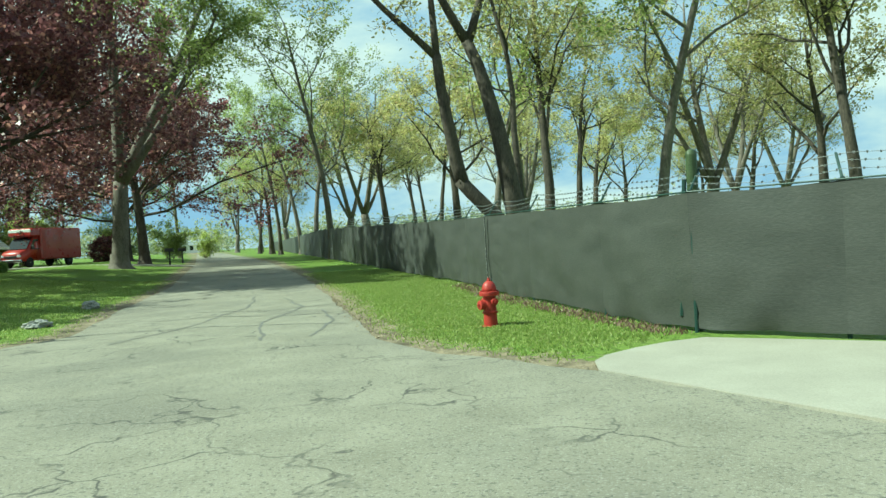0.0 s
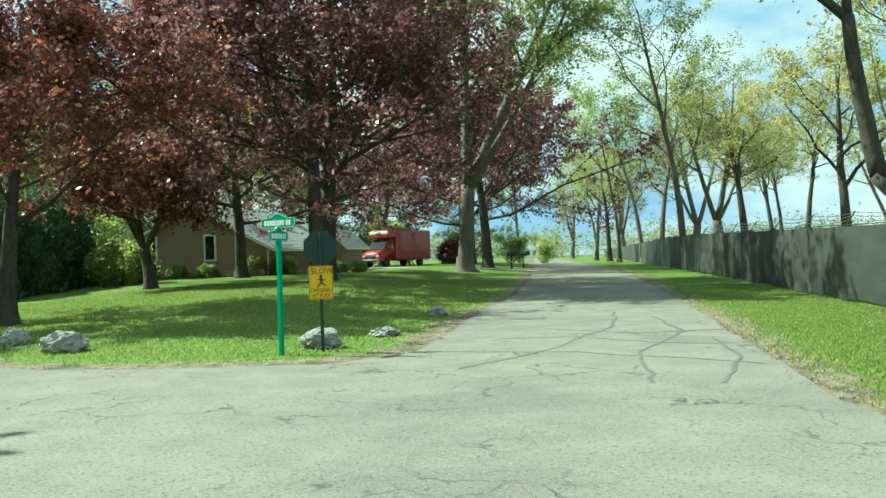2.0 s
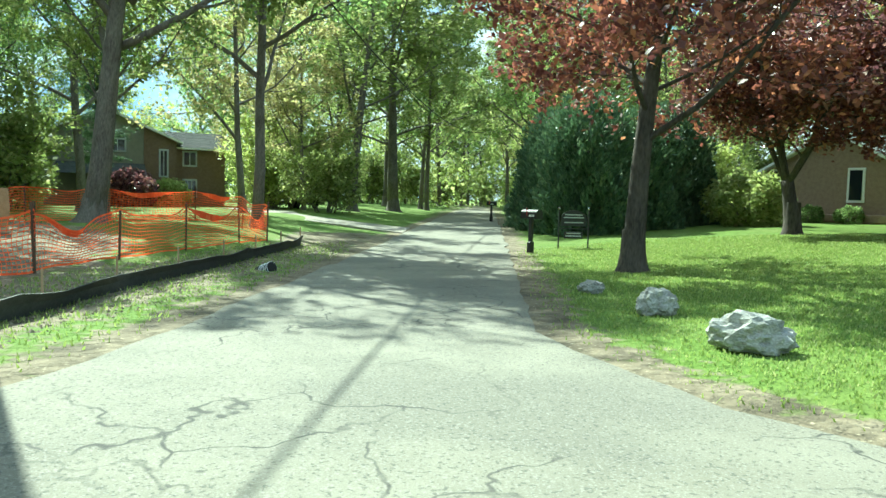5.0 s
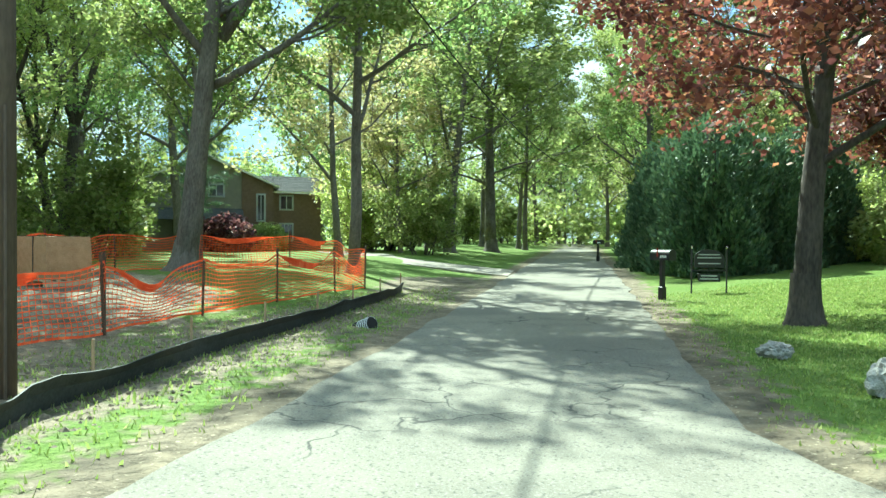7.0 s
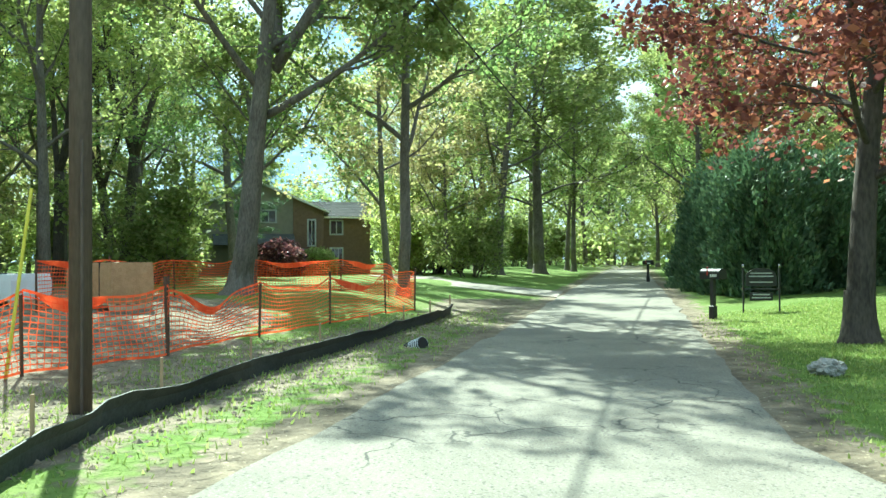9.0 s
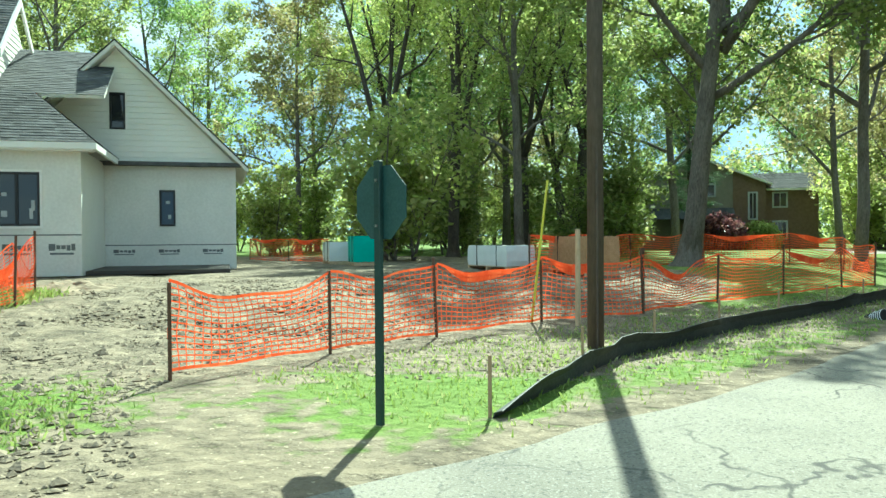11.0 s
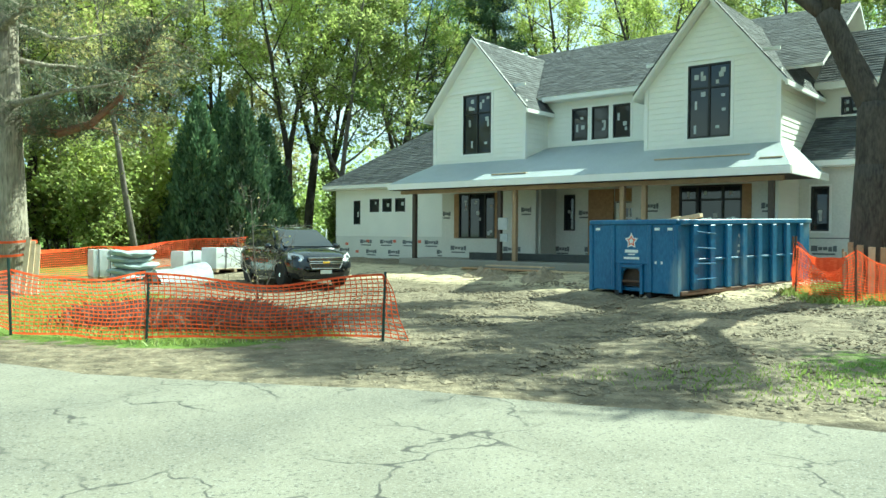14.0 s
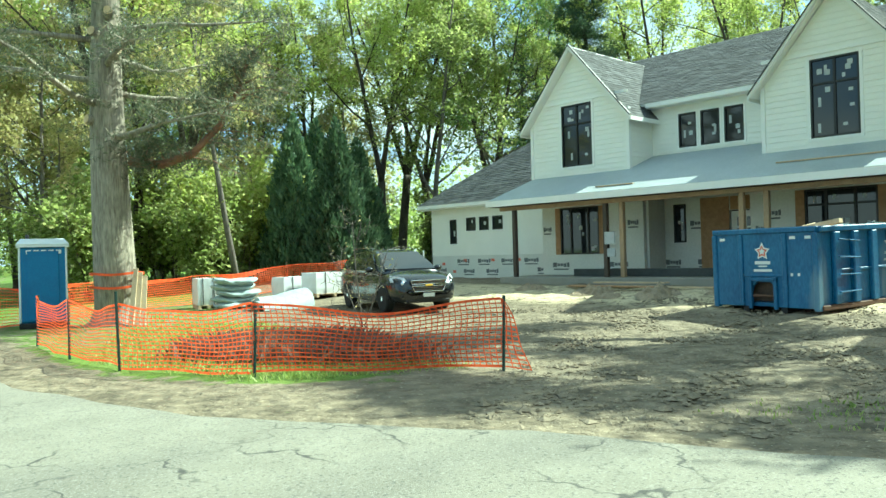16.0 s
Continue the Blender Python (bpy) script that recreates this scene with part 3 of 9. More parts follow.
def sheet(name, poly, mat, lift, label, category, step=2.0, ragged=0.0):
    """A paved sheet that follows the ground, with a rough edge and a rim that goes down into the soil."""
    pts = []
    for k, (a, b) in enumerate(zip(poly, poly[1:] + poly[:1])):
        d = math.dist(a, b)
        m = max(1, min(60, int(d / 0.5))) if ragged and d < 40 else 1
        for i in range(m):
            t = i / m
            x, y = a[0] + (b[0] - a[0]) * t, a[1] + (b[1] - a[1]) * t
            w = ragged * (noise.noise((x * 0.8, y * 0.8, 7)) + 0.6 * noise.noise((x * 2.7, y * 2.7, 3))) if m > 1 else 0
            pts.append((x - (b[1] - a[1]) / d * w, y + (b[0] - a[0]) / d * w))
    extra = []
    for x in np.arange(-50, 14, step):
        for y in np.arange(-36, 60, step):
            extra.append((x, y))
    ex = np.array(extra)
    ex = ex[signed(pts, ex[:, 0], ex[:, 1]) > 0.4]
    n = len(pts)
    flat = [Vector(p) for p in pts] + [Vector(p) for p in ex.tolist()]
    vs, _, fs, *_ = geometry.delaunay_2d_cdt(flat, [], [list(range(n))], 1, 1e-5)
    bm = bmesh.new()
    made_v = [bm.verts.new((p.x, p.y, 0)) for p in vs]
    for f in fs:
        bm.faces.new([made_v[i] for i in f])
    for v in bm.verts:
        far = max(abs(v.co.x), abs(v.co.y))
        v.co.z = float(height(v.co.x, v.co.y) - 1.5 * ramp(200, 900, far)) + lift
    rim = [e for e in bm.edges if e.is_boundary]
    made = bmesh.ops.extrude_edge_only(bm, edges=rim)
    for v in made["geom"]:
        if isinstance(v, bmesh.types.BMVert):
            v.co.z -= 0.09
    bmesh.ops.recalc_face_normals(bm, faces=bm.faces)
    me = bpy.data.meshes.new(name)
    bm.to_mesh(me)
    bm.free()
    me.materials.append(mat)
    return tagged(new(name, me), label, category, kind="structure")


build_ground()
sheet("road", ROAD, M_ASPHALT, 0.012, "worn pale grey asphalt lane junction with crumbling edges", "road", ragged=0.12)
sheet("driveway", APRON, M_CONCRETE, 0.02, "pale concrete driveway apron beside the screened fence", "driveway")


# ---- the new house ----
H0 = (-4.0, 24.0, 0.45)
hx, hy = at_house(H0[0], H0[1])
house = root("house", pose(hx, hy, H0[2], 0, 0, HOUSE_TURN), "unfinished two-storey white farmhouse with dark shingled gables, house wrap still showing", "house")


def slab(bd, poly, v0, v1):
    """A wall piece: a polygon in (u, z) made thick from v0 to v1."""
    if len(poly) >= 3:
        bd.prism(poly, "y", v0, v1)


def front_wall(name, poly, v, holes, mat=M_SIDING, lap=0.17, thick=0.16, side=False, u_of=None):
    """A wall that faces the street with openings cut through, and lap boards over it. With side=True it faces along u instead."""
    pieces = [Build(H0).prism(piece, "x" if side else "y", v, v + thick * (-1 if side else 1)) for piece in without(poly, holes)]
    ob = pieces[0].made(name, mat, house)
    for piece in pieces[1:]:
        piece.made("wall_panel", mat, ob)
    if lap:
        z0 = min(p[1] for p in poly)
        k = z0
        while k < max(p[1] for p in poly) - 0.02:
            for piece in without(poly, holes):
                b = Build(H0)
                band = cut(cut(piece, 0, 1, k), 0, -1, -(k + lap))
                if len(band) >= 3:
                    if side:
                        courses(b, band, lambda p, q, o: (v + 0.002 + o, p, q), lap, 0.022, k)
                    else:
                        courses(b, band, lambda p, q, o: (p, v - 0.002 - o, q), lap, 0.022, k)
                if b.f:
                    b.made("siding_board", M_SIDING, ob)
            k += lap
    return ob


def window(u0, u1, z0, z1, v, cols=(0.5,), rows=(), stickers=3, seed=0, casing=None):
    """A black window set into an opening of the front wall: frame, glass panes with makers' labels, dividing bars."""
    rnd = random.Random(seed)
    fr = Build(H0)
    f = 0.055
    fr.box(u0, u1, v - 0.03, v + 0.09, z1 - f, z1).box(u0, u1, v - 0.03, v + 0.09, z0, z0 + f)
    fr.box(u0, u0 + f, v - 0.03, v + 0.09, z0 + f, z1 - f).box(u1 - f, u1, v - 0.03, v + 0.09, z0 + f, z1 - f)
    ob = fr.made("window", M_BLACKFRAME, house, "black framed window with paper labels on the glass")
    us = [u0 + f] + [u0 + (u1 - u0) * c for c in cols] + [u1 - f]
    zs = [z0 + f] + [z0 + (z1 - z0) * r for r in rows] + [z1 - f]
    for c in us[1:-1]:
        Build(H0).box(c - 0.035, c + 0.035, v - 0.015, v + 0.07, z0 + f, z1 - f).made("mullion", M_BLACKFRAME, ob)
    for r in zs[1:-1]:
        Build(H0).box(u0 + f, u1 - f, v - 0.012, v + 0.066, r - 0.03, r + 0.03).made("glazing_bar", M_BLACKFRAME, ob)
    Build(H0).box(u0 + f, u1 - f, v + 0.025, v + 0.04, z0 + f, z1 - f).made("pane", M_GLASS, ob)
    for a, c in zip(us, us[1:]):
        for p, q in zip(zs, zs[1:]):
            for s in range(stickers if q - p > 0.5 else 1):
                w, h = rnd.choice(((0.09, 0.12), (0.12, 0.09), (0.08, 0.26), (0.14, 0.15)))
                w, h = min(w, (c - a) * 0.5), min(h, (q - p) * 0.5)
                x, z = rnd.uniform(a + 0.08, max(a + 0.09, c - w - 0.06)), rnd.uniform(p + 0.06, max(p + 0.07, q - h - 0.06))
                Build(H0).box(x, x + w, v + 0.019, v + 0.0245, z, z + h).made("label_paper", M_STICKER, ob)
    if casing:
        t = Build(H0)
        c = casing
        t.box(u0 - c, u1 + c, v - 0.028, v - 0.001, z1, z1 + c).box(u0 - c, u1 + c, v - 0.034, v - 0.001, z0 - c, z0)
        t.box(u0 - c, u0, v - 0.028, v - 0.001, z0, z1).box(u1, u1 + c, v - 0.028, v - 0.001, z0, z1)
        t.made("window_casing", M_TRIM, ob)
    return ob


def roof_plane(name, corners, mat=M_SHINGLE, step=0.145, thick=0.012, deck=0.1):
    """A roof slope through 3D corners (eave first two, in order along the eave), with shingle courses."""
    c = [Vector(p) for p in corners]
    ex = (c[1] - c[0]).normalized()
    nz = ex.cross(c[2] - c[0]).normalized()
    if nz.z < 0:
        nz = -nz
    ey = nz.cross(ex)
    if ey.z < 0:
        ey = -ey
    flat = [((p - c[0]).dot(ex), (p - c[0]).dot(ey)) for p in c]
    d = Build(H0)
    d.rings([[p - nz * deck for p in c], [p for p in c]])
    ob = d.made(name, M_TRIM, house)
    b = Build(H0)
    if step:
        courses(b, flat, lambda p, q, o: c[0] + ex * p + ey * q + nz * (0.002 + o), step, thick, tab=0.3)
        tagged(b.made("shingles", mat, ob), kind="stuff")
    else:
        b.rings([[p + nz * 0.002 for p in c], [p + nz * 0.014 for p in c]])
        b.made("membrane", mat, ob)
    return ob


def rake(pts, v0, v1, drop=0.11):
    """White barge boards along a gable's edge, with a dark drip edge on top."""
    for a, b in zip(pts, pts[1:]):
        w = Build(H0)
        w.prism([(a[0], a[1] - drop), (b[0], b[1] - drop), b, a], "y", v0, v1)
        w.made("barge_board", M_TRIM, house)
        e = Build(H0)
        e.prism([a, b, (b[0], b[1] + 0.055), (a[0], a[1] + 0.055)], "y", v0 - 0.02, v1 + 0.05)
        e.made("drip_edge", M_BLACKFRAME, house)



# upper gables
GL = dict(l=-10.55, r=-6.36, apex=-8.52, top=8.85, eave=6.3, base=3.2)
GM = dict(l=-1.72, r=2.32, apex=0.3, top=8.8, eave=6.25, base=3.2)
VF, VB = 22.8, 24.3
for q, win in ((GL, (-9.15, -7.84, 4.6, 6.82)), (GM, (-0.365, 0.94, 4.55, 6.77))):
    poly = [(q["l"], q["base"]), (q["r"], q["base"]), (q["r"], q["eave"] - 0.05), (q["apex"], q["top"] - 0.18), (q["l"], q["eave"] - 0.05)]
    w = front_wall("gable_wall", poly, VF, [win])
    window(*win, VF, cols=(0.5,), rows=(0.68,), stickers=3, seed=int(q["l"] * 10), casing=0.09)
    Build(H0).box(q["l"] - 0.02, q["r"] + 0.02, VF - 0.05, VF - 0.004, 6.9, 7.0).made("frieze_board", M_TRIM, w)
    for u in (q["l"], q["r"]):
        Build(H0).box(u - 0.06, u + 0.06, VF - 0.045, VF + 0.09, 4.2, 6.4).made("corner_board", M_TRIM, w)
    slope = (q["top"] - q["eave"]) / (q["apex"] - q["l"])
    el, er, ze = q["l"] - 0.3, q["r"] + 0.3, q["eave"] - 0.3 * slope + 0.12
    v0, back = VF - 0.32, 28.3
    ztop = q["top"] + 0.02
    roof_plane("gable_roof", [(el, v0, ze), (el, back, ze), (q["apex"], back, ztop), (q["apex"], v0, ztop)])
    roof_plane("gable_roof", [(er, v0, ze), (er, back, ze), (q["apex"], back, ztop), (q["apex"], v0, ztop)])
    rake([(el, ze), (q["apex"], ztop)], v0 - 0.04, v0)
    rake([(q["apex"], ztop), (er, ze)], v0 - 0.04, v0)
    for u in (el, er):
        Build(H0).box(u - 0.05, u + 0.02, v0, 27, ze - 0.15, ze - 0.01).made("fascia", M_TRIM, house)
    # return walls of the projecting gables
front_wall("side_wall", [(VF, 3.2), (29.5, 3.2), (29.5, 6.3), (VF, 6.3)], GL["r"], [], side=True)
front_wall("side_wall", [(VF, 0.9), (29.5, 0.9), (29.5, 6.35), (VF, 6.35)], GM["r"], [], side=True)
Build(H0).box(GL["l"], GL["l"] + 0.16, VF + 0.17, 30, 3.2, 6.3).made("side_wall", M_SIDING, house)
Build(H0).box(GM["l"], GM["l"] + 0.16, VF + 0.17, 26, 4.2, 6.3).made("side_wall", M_SIDING, house)
# recessed middle wall with three small windows
trip = [(-5.32, -4.67), (-4.51, -3.84), (-3.68, -3.02)]
front_wall("middle_wall", [(-6.36, 4.5), (-1.72, 4.5), (-1.72, 6.6), (-6.36, 6.6)], VB, [(a, b, 4.98, 6.14) for a, b in trip])
for i, (a, b) in enumerate(trip):
    window(a, b, 4.98, 6.14, VB, cols=(), rows=(), stickers=3, seed=i + 50, casing=0.07)
Build(H0).box(-6.3, -1.8, VB - 0.5, VB - 0.42, 6.44, 6.58).made("fascia", M_TRIM, house)
Build(H0).box(-6.3, -1.8, VB - 0.42, VB - 0.01, 6.42, 6.46).made("soffit", M_TRIM, house)
# main roof, ridge parallel to the front
roof_plane("main_roof", [(-10.6, VB - 0.5, 6.6), (3.2, VB - 0.5, 6.6), (3.2, 28.2, 9.35), (-10.6, 28.2, 9.35)])
roof_plane("main_roof", [(-10.6, 32, 6.6), (3.2, 32, 6.6), (3.2, 28.2, 9.35), (-10.6, 28.2, 9.35)])
# upper storey to the side of the middle gable, with its own roof
w = front_wall("upper_wall", [(2.32, 3.6), (4.55, 3.6), (4.55, 6.35), (2.32, 6.35)], 26.5, [(3.08, 3.6, 5.42, 5.97)])
window(3.08, 3.6, 5.42, 5.97, 26.5, cols=(0.5,), rows=(0.5,), stickers=1, seed=77, casing=0.06)
front_wall("upper_end_wall", [(26.5, 3.6), (31.5, 3.6), (31.5, 6.4), (28.9, 8.4), (26.5, 6.4)], 4.55, [], side=True)
roof_plane("upper_roof", [(2.4, 26.1, 6.42), (4.95, 26.1, 6.42), (4.95, 28.3, 8.4), (2.4, 28.3, 8.4)])
Build(H0).box(2.4, 4.95, 26.04, 26.1, 6.2, 6.42).made("fascia", M_TRIM, house)
w = Build(H0)
w.prism([(26.05, 6.2), (28.3, 8.15), (31, 6.0), (31, 6.25), (28.3, 8.4), (26.05, 6.44)], "x", 4.93, 4.99)
w.made("barge_board", M_TRIM, house)
# porch: low roof across the front, posts, deck
PV = 20.6
roof_plane("porch_roof", [(-10.9, PV, 3.42), (3.25, PV, 3.42), (2.35, VF, 4.28), (-10.55, VF, 4.28)], M_MEMBRANE, 0, 0)
roof_plane("porch_roof", [(-6.36, 22.75, 4.26), (-1.72, 22.75, 4.26), (-1.72, VB, 4.8), (-6.36, VB, 4.8)], M_MEMBRANE, 0, 0)
roof_plane("porch_roof_return", [(3.25, PV, 3.42), (3.25, 24.0, 3.42), (2.35, 24.0, 4.28), (2.35, VF, 4.28)], M_MEMBRANE, 0, 0)
Build(H0).box(-10.95, 3.3, PV - 0.06, PV + 0.0, 3.21, 3.42).made("porch_fascia", M_TRIM, house)
Build(H0).box(3.25, 3.31, PV + 0.002, 24.2, 3.21, 3.42).made("porch_fascia", M_TRIM, house)
# ceiling in the near-black tone that paints in the porch shade
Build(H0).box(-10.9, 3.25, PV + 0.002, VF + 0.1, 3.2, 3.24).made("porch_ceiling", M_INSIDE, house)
Build(H0).box(-10.6, 3.0, PV + 0.3, PV + 0.48, 3.06, 3.19).made("porch_beam", M_LUMBER, house)
for a, b, v, z in ((-6.5, -5.1, 21.0, 3.6), (-0.9, 1.9, 21.6, 3.83), (2.3, 2.9, 21.2, 3.7)):
    k = (v - PV) / (VF - PV) * 0.86 + 3.42
    Build(H0).box(a, b, v, v + 0.14, k + 0.03, k + 0.07, 0.005).made("roof_plank", M_PALEWOOD, house, "loose pale plank left lying on the membrane")
for i, (u, mt) in enumerate(((-9.97, M_DARKPOST), (-6.12, M_DARKPOST), (-5.5, M_LUMBER), (-1.6, M_LUMBER), (-0.9, M_LUMBER), (2.7, M_DARKPOST))):
    Build(H0).box(u - 0.075, u + 0.075, PV + 0.32, PV + 0.47, 0.7, 3.06, 0.012).made("porch_post", mt, house)
Build(H0).box(-10.5, 3.0, PV + 0.1, 23.0, 0.36, 0.7, 0.02).made("porch_deck", M_CONCRETE, house, "bare concrete porch slab")
Build(H0).box(-7.9, -1.2, 21.6, 21.75, 0.705, 0.95, 0.01).made("black_step_board", M_SILT, house)
# ground floor behind the porch
g_holes = [(-9.49, -7.78, 1.44, 3.14), (-0.69, 1.25, 1.1, 3.14)]
w = front_wall("ground_floor_wall", [(-10.35, 0.7), (-6.0, 0.7), (-6.0, 3.3), (-10.35, 3.3)], 23.0, g_holes[:1], M_WRAP, 0)
w2 = front_wall("ground_floor_wall", [(-2.3, 0.7), (2.32, 0.7), (2.32, 3.3), (-2.3, 3.3)], 23.0, g_holes[1:], M_WRAP, 0)
w3 = front_wall("entry_wall", [(-6.0, 0.7), (-2.3, 0.7), (-2.3, 3.3), (-6.0, 3.3)], 24.2, [(-5.55, -5.1, 1.75, 3.05), (-3.55, -2.45, 0.7, 2.75)], M_WRAP, 0)
Build(H0).box(-6.0, -5.9, 23.17, 24.19, 0.7, 3.3).made("entry_side_wall", M_WRAP, house)
Build(H0).box(-2.3, -2.2, 23.17, 24.19, 0.7, 3.3).made("entry_side_wall", M_OSB, house)
window(*g_holes[0], 23.0, cols=(0.28, 0.72), rows=(), stickers=3, seed=5)
window(*g_holes[1], 23.0, cols=(0.3, 0.7), rows=(0.78,), stickers=2, seed=6)
window(-5.55, -5.1, 1.75, 3.05, 24.2, cols=(), stickers=2, seed=7)
for u0, u1 in ((-9.72, -9.49), (-7.78, -7.52), (-0.95, -0.69), (1.25, 1.52)):
    Build(H0).box(u0, u1, 22.97, 22.998, 1.44, 3.14).made("sheathing_board", M_OSB, house, "bare brown sheathing board beside the window")
Build(H0).box(-4.55, -3.56, 24.16, 24.197, 0.7, 3.2).made("sheathing_board", M_OSB, house)
Build(H0).box(-3.5, -2.5, 24.15, 24.197, 2.76, 3.2).made("sheathing_board", M_OSB, house)
dr = Build(H0)
dr.box(-3.5, -2.5, 24.22, 24.27, 0.72, 2.72, 0.006)
door = dr.made("front_door", M_TRIM, house, "white panelled entrance door with small panes")
for r in range(3):
    for c in range(2):
        Build(H0).box(-3.3 + c * 0.33, -3.03 + c * 0.33, 24.205, 24.218, 1.5 + r * 0.36, 1.8 + r * 0.36).made("pane", M_GLASS, door)
# low wing to the side of the porch
wing_holes = [(-17.42, -16.97, 2.02, 3.13), (-16.36, -15.75, 2.58, 3.18), (-15.55, -14.96, 2.58, 3.18), (-14.75, -14.14, 2.58, 3.18), (-11.6, -11.1, 1.9, 3.12)]
w4 = front_wall("wing_wall", [(-18.65, 1.48), (-10.55, 1.48), (-10.55, 3.7), (-18.65, 3.7)], 25.0, wing_holes)
Build(H0).box(-18.65, -10.55, 25.0, 25.16, 0.45, 1.476).made("wrapped_wall_foot", M_WRAP, house)
for i, q in enumerate(wing_holes):
    window(*q, 25.0, cols=(), stickers=2, seed=90 + i, casing=0.05)
Build(H0).box(-18.65, -18.49, 25.17, 33, 0.45, 3.7).made("wing_end_wall", M_SIDING, house)
Build(H0).box(-19.1, -11, 24.5, 24.58, 3.67, 3.82).made("fascia", M_TRIM, house)
Build(H0).box(-19.1, -10.6, 24.58, 25.0, 3.62, 3.66).made("soffit", M_TRIM, house)
roof_plane("wing_roof", [(-19.1, 24.5, 3.83), (-10.6, 24.5, 3.83), (-10.6, 28.6, 7.1), (-14.3, 28.6, 7.1), (-16.6, 26.8, 5.65)])
roof_plane("wing_roof", [(-19.1, 24.5, 3.83), (-19.1, 33, 3.83), (-16.6, 31, 5.65), (-16.6, 26.8, 5.65)])
# single-storey part by the big tree
mid_holes = [(2.68, 3.19, 1.76, 3.1), (5.06, 6.12, 1.77, 3.12)]
w5 = front_wall("side_room_wall", [(2.32, 1.55), (7.07, 1.55), (7.07, 3.72), (2.32, 3.72)], 24.8, mid_holes, M_WRAP, 0)
Build(H0).box(2.32, 7.07, 24.8, 24.96, 0.5, 1.546).made("wrapped_wall_foot", M_WRAP, house)
window(*mid_holes[0], 24.8, cols=(), stickers=2, seed=21, casing=0.06)
window(*mid_holes[1], 24.8, cols=(0.5,), rows=(), stickers=2, seed=22, casing=0.06)
Build(H0).box(6.91, 7.07, 24.97, 28.78, 0.5, 3.72).made("side_room_return", M_WRAP, house)
Build(H0).box(2.35, 7.5, 24.35, 24.43, 3.68, 3.84).made("fascia", M_TRIM, house)
Build(H0).box(7.42, 7.5, 24.432, 28.8, 3.68, 3.84).made("fascia", M_TRIM, house)
Build(H0).box(2.35, 7.42, 24.43, 24.8, 3.64, 3.68).made("soffit", M_TRIM, house)
roof_plane("side_room_roof", [(2.35, 24.35, 3.84), (7.5, 24.35, 3.84), (5.6, 26.6, 5.45), (2.35, 26.6, 5.45)])
roof_plane("side_room_roof", [(7.5, 24.35, 3.84), (7.5, 29.5, 3.84), (5.6, 29.5, 5.45), (5.6, 26.6, 5.45)])
roof_plane("link_roof", [(4.55, 26.6, 5.4), (7.4, 26.6, 5.4), (7.4, 30.0, 7.3), (4.55, 30.0, 7.3)])
# far gable
r_holes = [(7.24, 7.69, 4.77, 5.88)]
front_wall("far_gable_wall", [(4.2, 3.76), (10.92, 3.76), (7.46, 7.2)], 28.8, r_holes)
w6 = front_wall("far_gable_foot", [(6.9, 0.45), (10.92, 0.45), (10.92, 3.72), (6.9, 3.72)], 28.8, [(8.64, 9.1, 1.82, 2.93)], M_WRAP, 0)
window(*r_holes[0], 28.8, cols=(), stickers=0, seed=31)
window(8.64, 9.1, 1.82, 2.93, 28.8, cols=(), rows=(), stickers=2, seed=32)
Build(H0).box(6.95, 11.2, 28.5, 28.795, 3.66, 3.78).made("band_roof", M_SHINGLE, house, "narrow dark shingled band under the gable")
Build(H0).box(10.76, 10.92, 28.97, 35, 0.45, 3.7).made("far_side_wall", M_WRAP, house)
roof_plane("far_gable_roof", [(11.3, 28.45, 3.6), (11.3, 36, 3.6), (7.46, 36, 7.36), (7.46, 28.45, 7.36)])
roof_plane("far_gable_roof", [(3.9, 28.45, 3.9), (3.9, 36, 3.9), (7.46, 36, 7.36), (7.46, 28.45, 7.36)])
rake([(5.5, 5.45), (7.46, 7.37)], 28.4, 28.45)
rake([(7.46, 7.37), (11.3, 3.6)], 28.4, 28.45)
# closed back and floors, so that the rooms are dark
back = Build(H0)
back.box(-18.6, 10.9, 34.8, 35, 0.45, 3.6)
back.box(-10.5, 4.5, 31.6, 31.8, 3.6, 6.4)
back.made("back_wall", M_SIDING, house)
Build(H0).box(-18.4, 10.7, 25.3, 34.7, 0.5, 0.6).made("subfloor", M_INSIDE, house)
Build(H0).box(-10.2, 2.1, 24.5, 31.5, 3.55, 3.62).made("upper_floor", M_INSIDE, house)
for u in (-10.0, -6.2, 0.5, 4.2):
    Build(H0).box(u, u + 0.1, 25.5, 34, 0.6, 3.5).made("inner_partition", M_INSIDE, house)


def letters(text, size, place, turn, mat, parent, name="printed_word", off=H0):
    """Flat printed letters as a mesh."""
    cu = bpy.data.curves.new(name, "FONT")
    cu.body, cu.size, cu.extrude, cu.resolution_u = text, size, 0.001, 2
    tmp = bpy.data.objects.new(name, cu)
    scene.collection.objects.link(tmp)
    dg = bpy.context.evaluated_depsgraph_get()
    me = bpy.data.meshes.new_from_object(tmp.evaluated_get(dg))
    bpy.data.objects.remove(tmp)
    me.transform(Matrix.Translation(Vector(place) - Vector(off)) @ turn)
    me.materials.clear()
    me.materials.append(mat)
    ob = new(name, me)
    ob.parent = parent
    return ob


UPRIGHT = pose(0, 0, 0, 90, 0, 0)


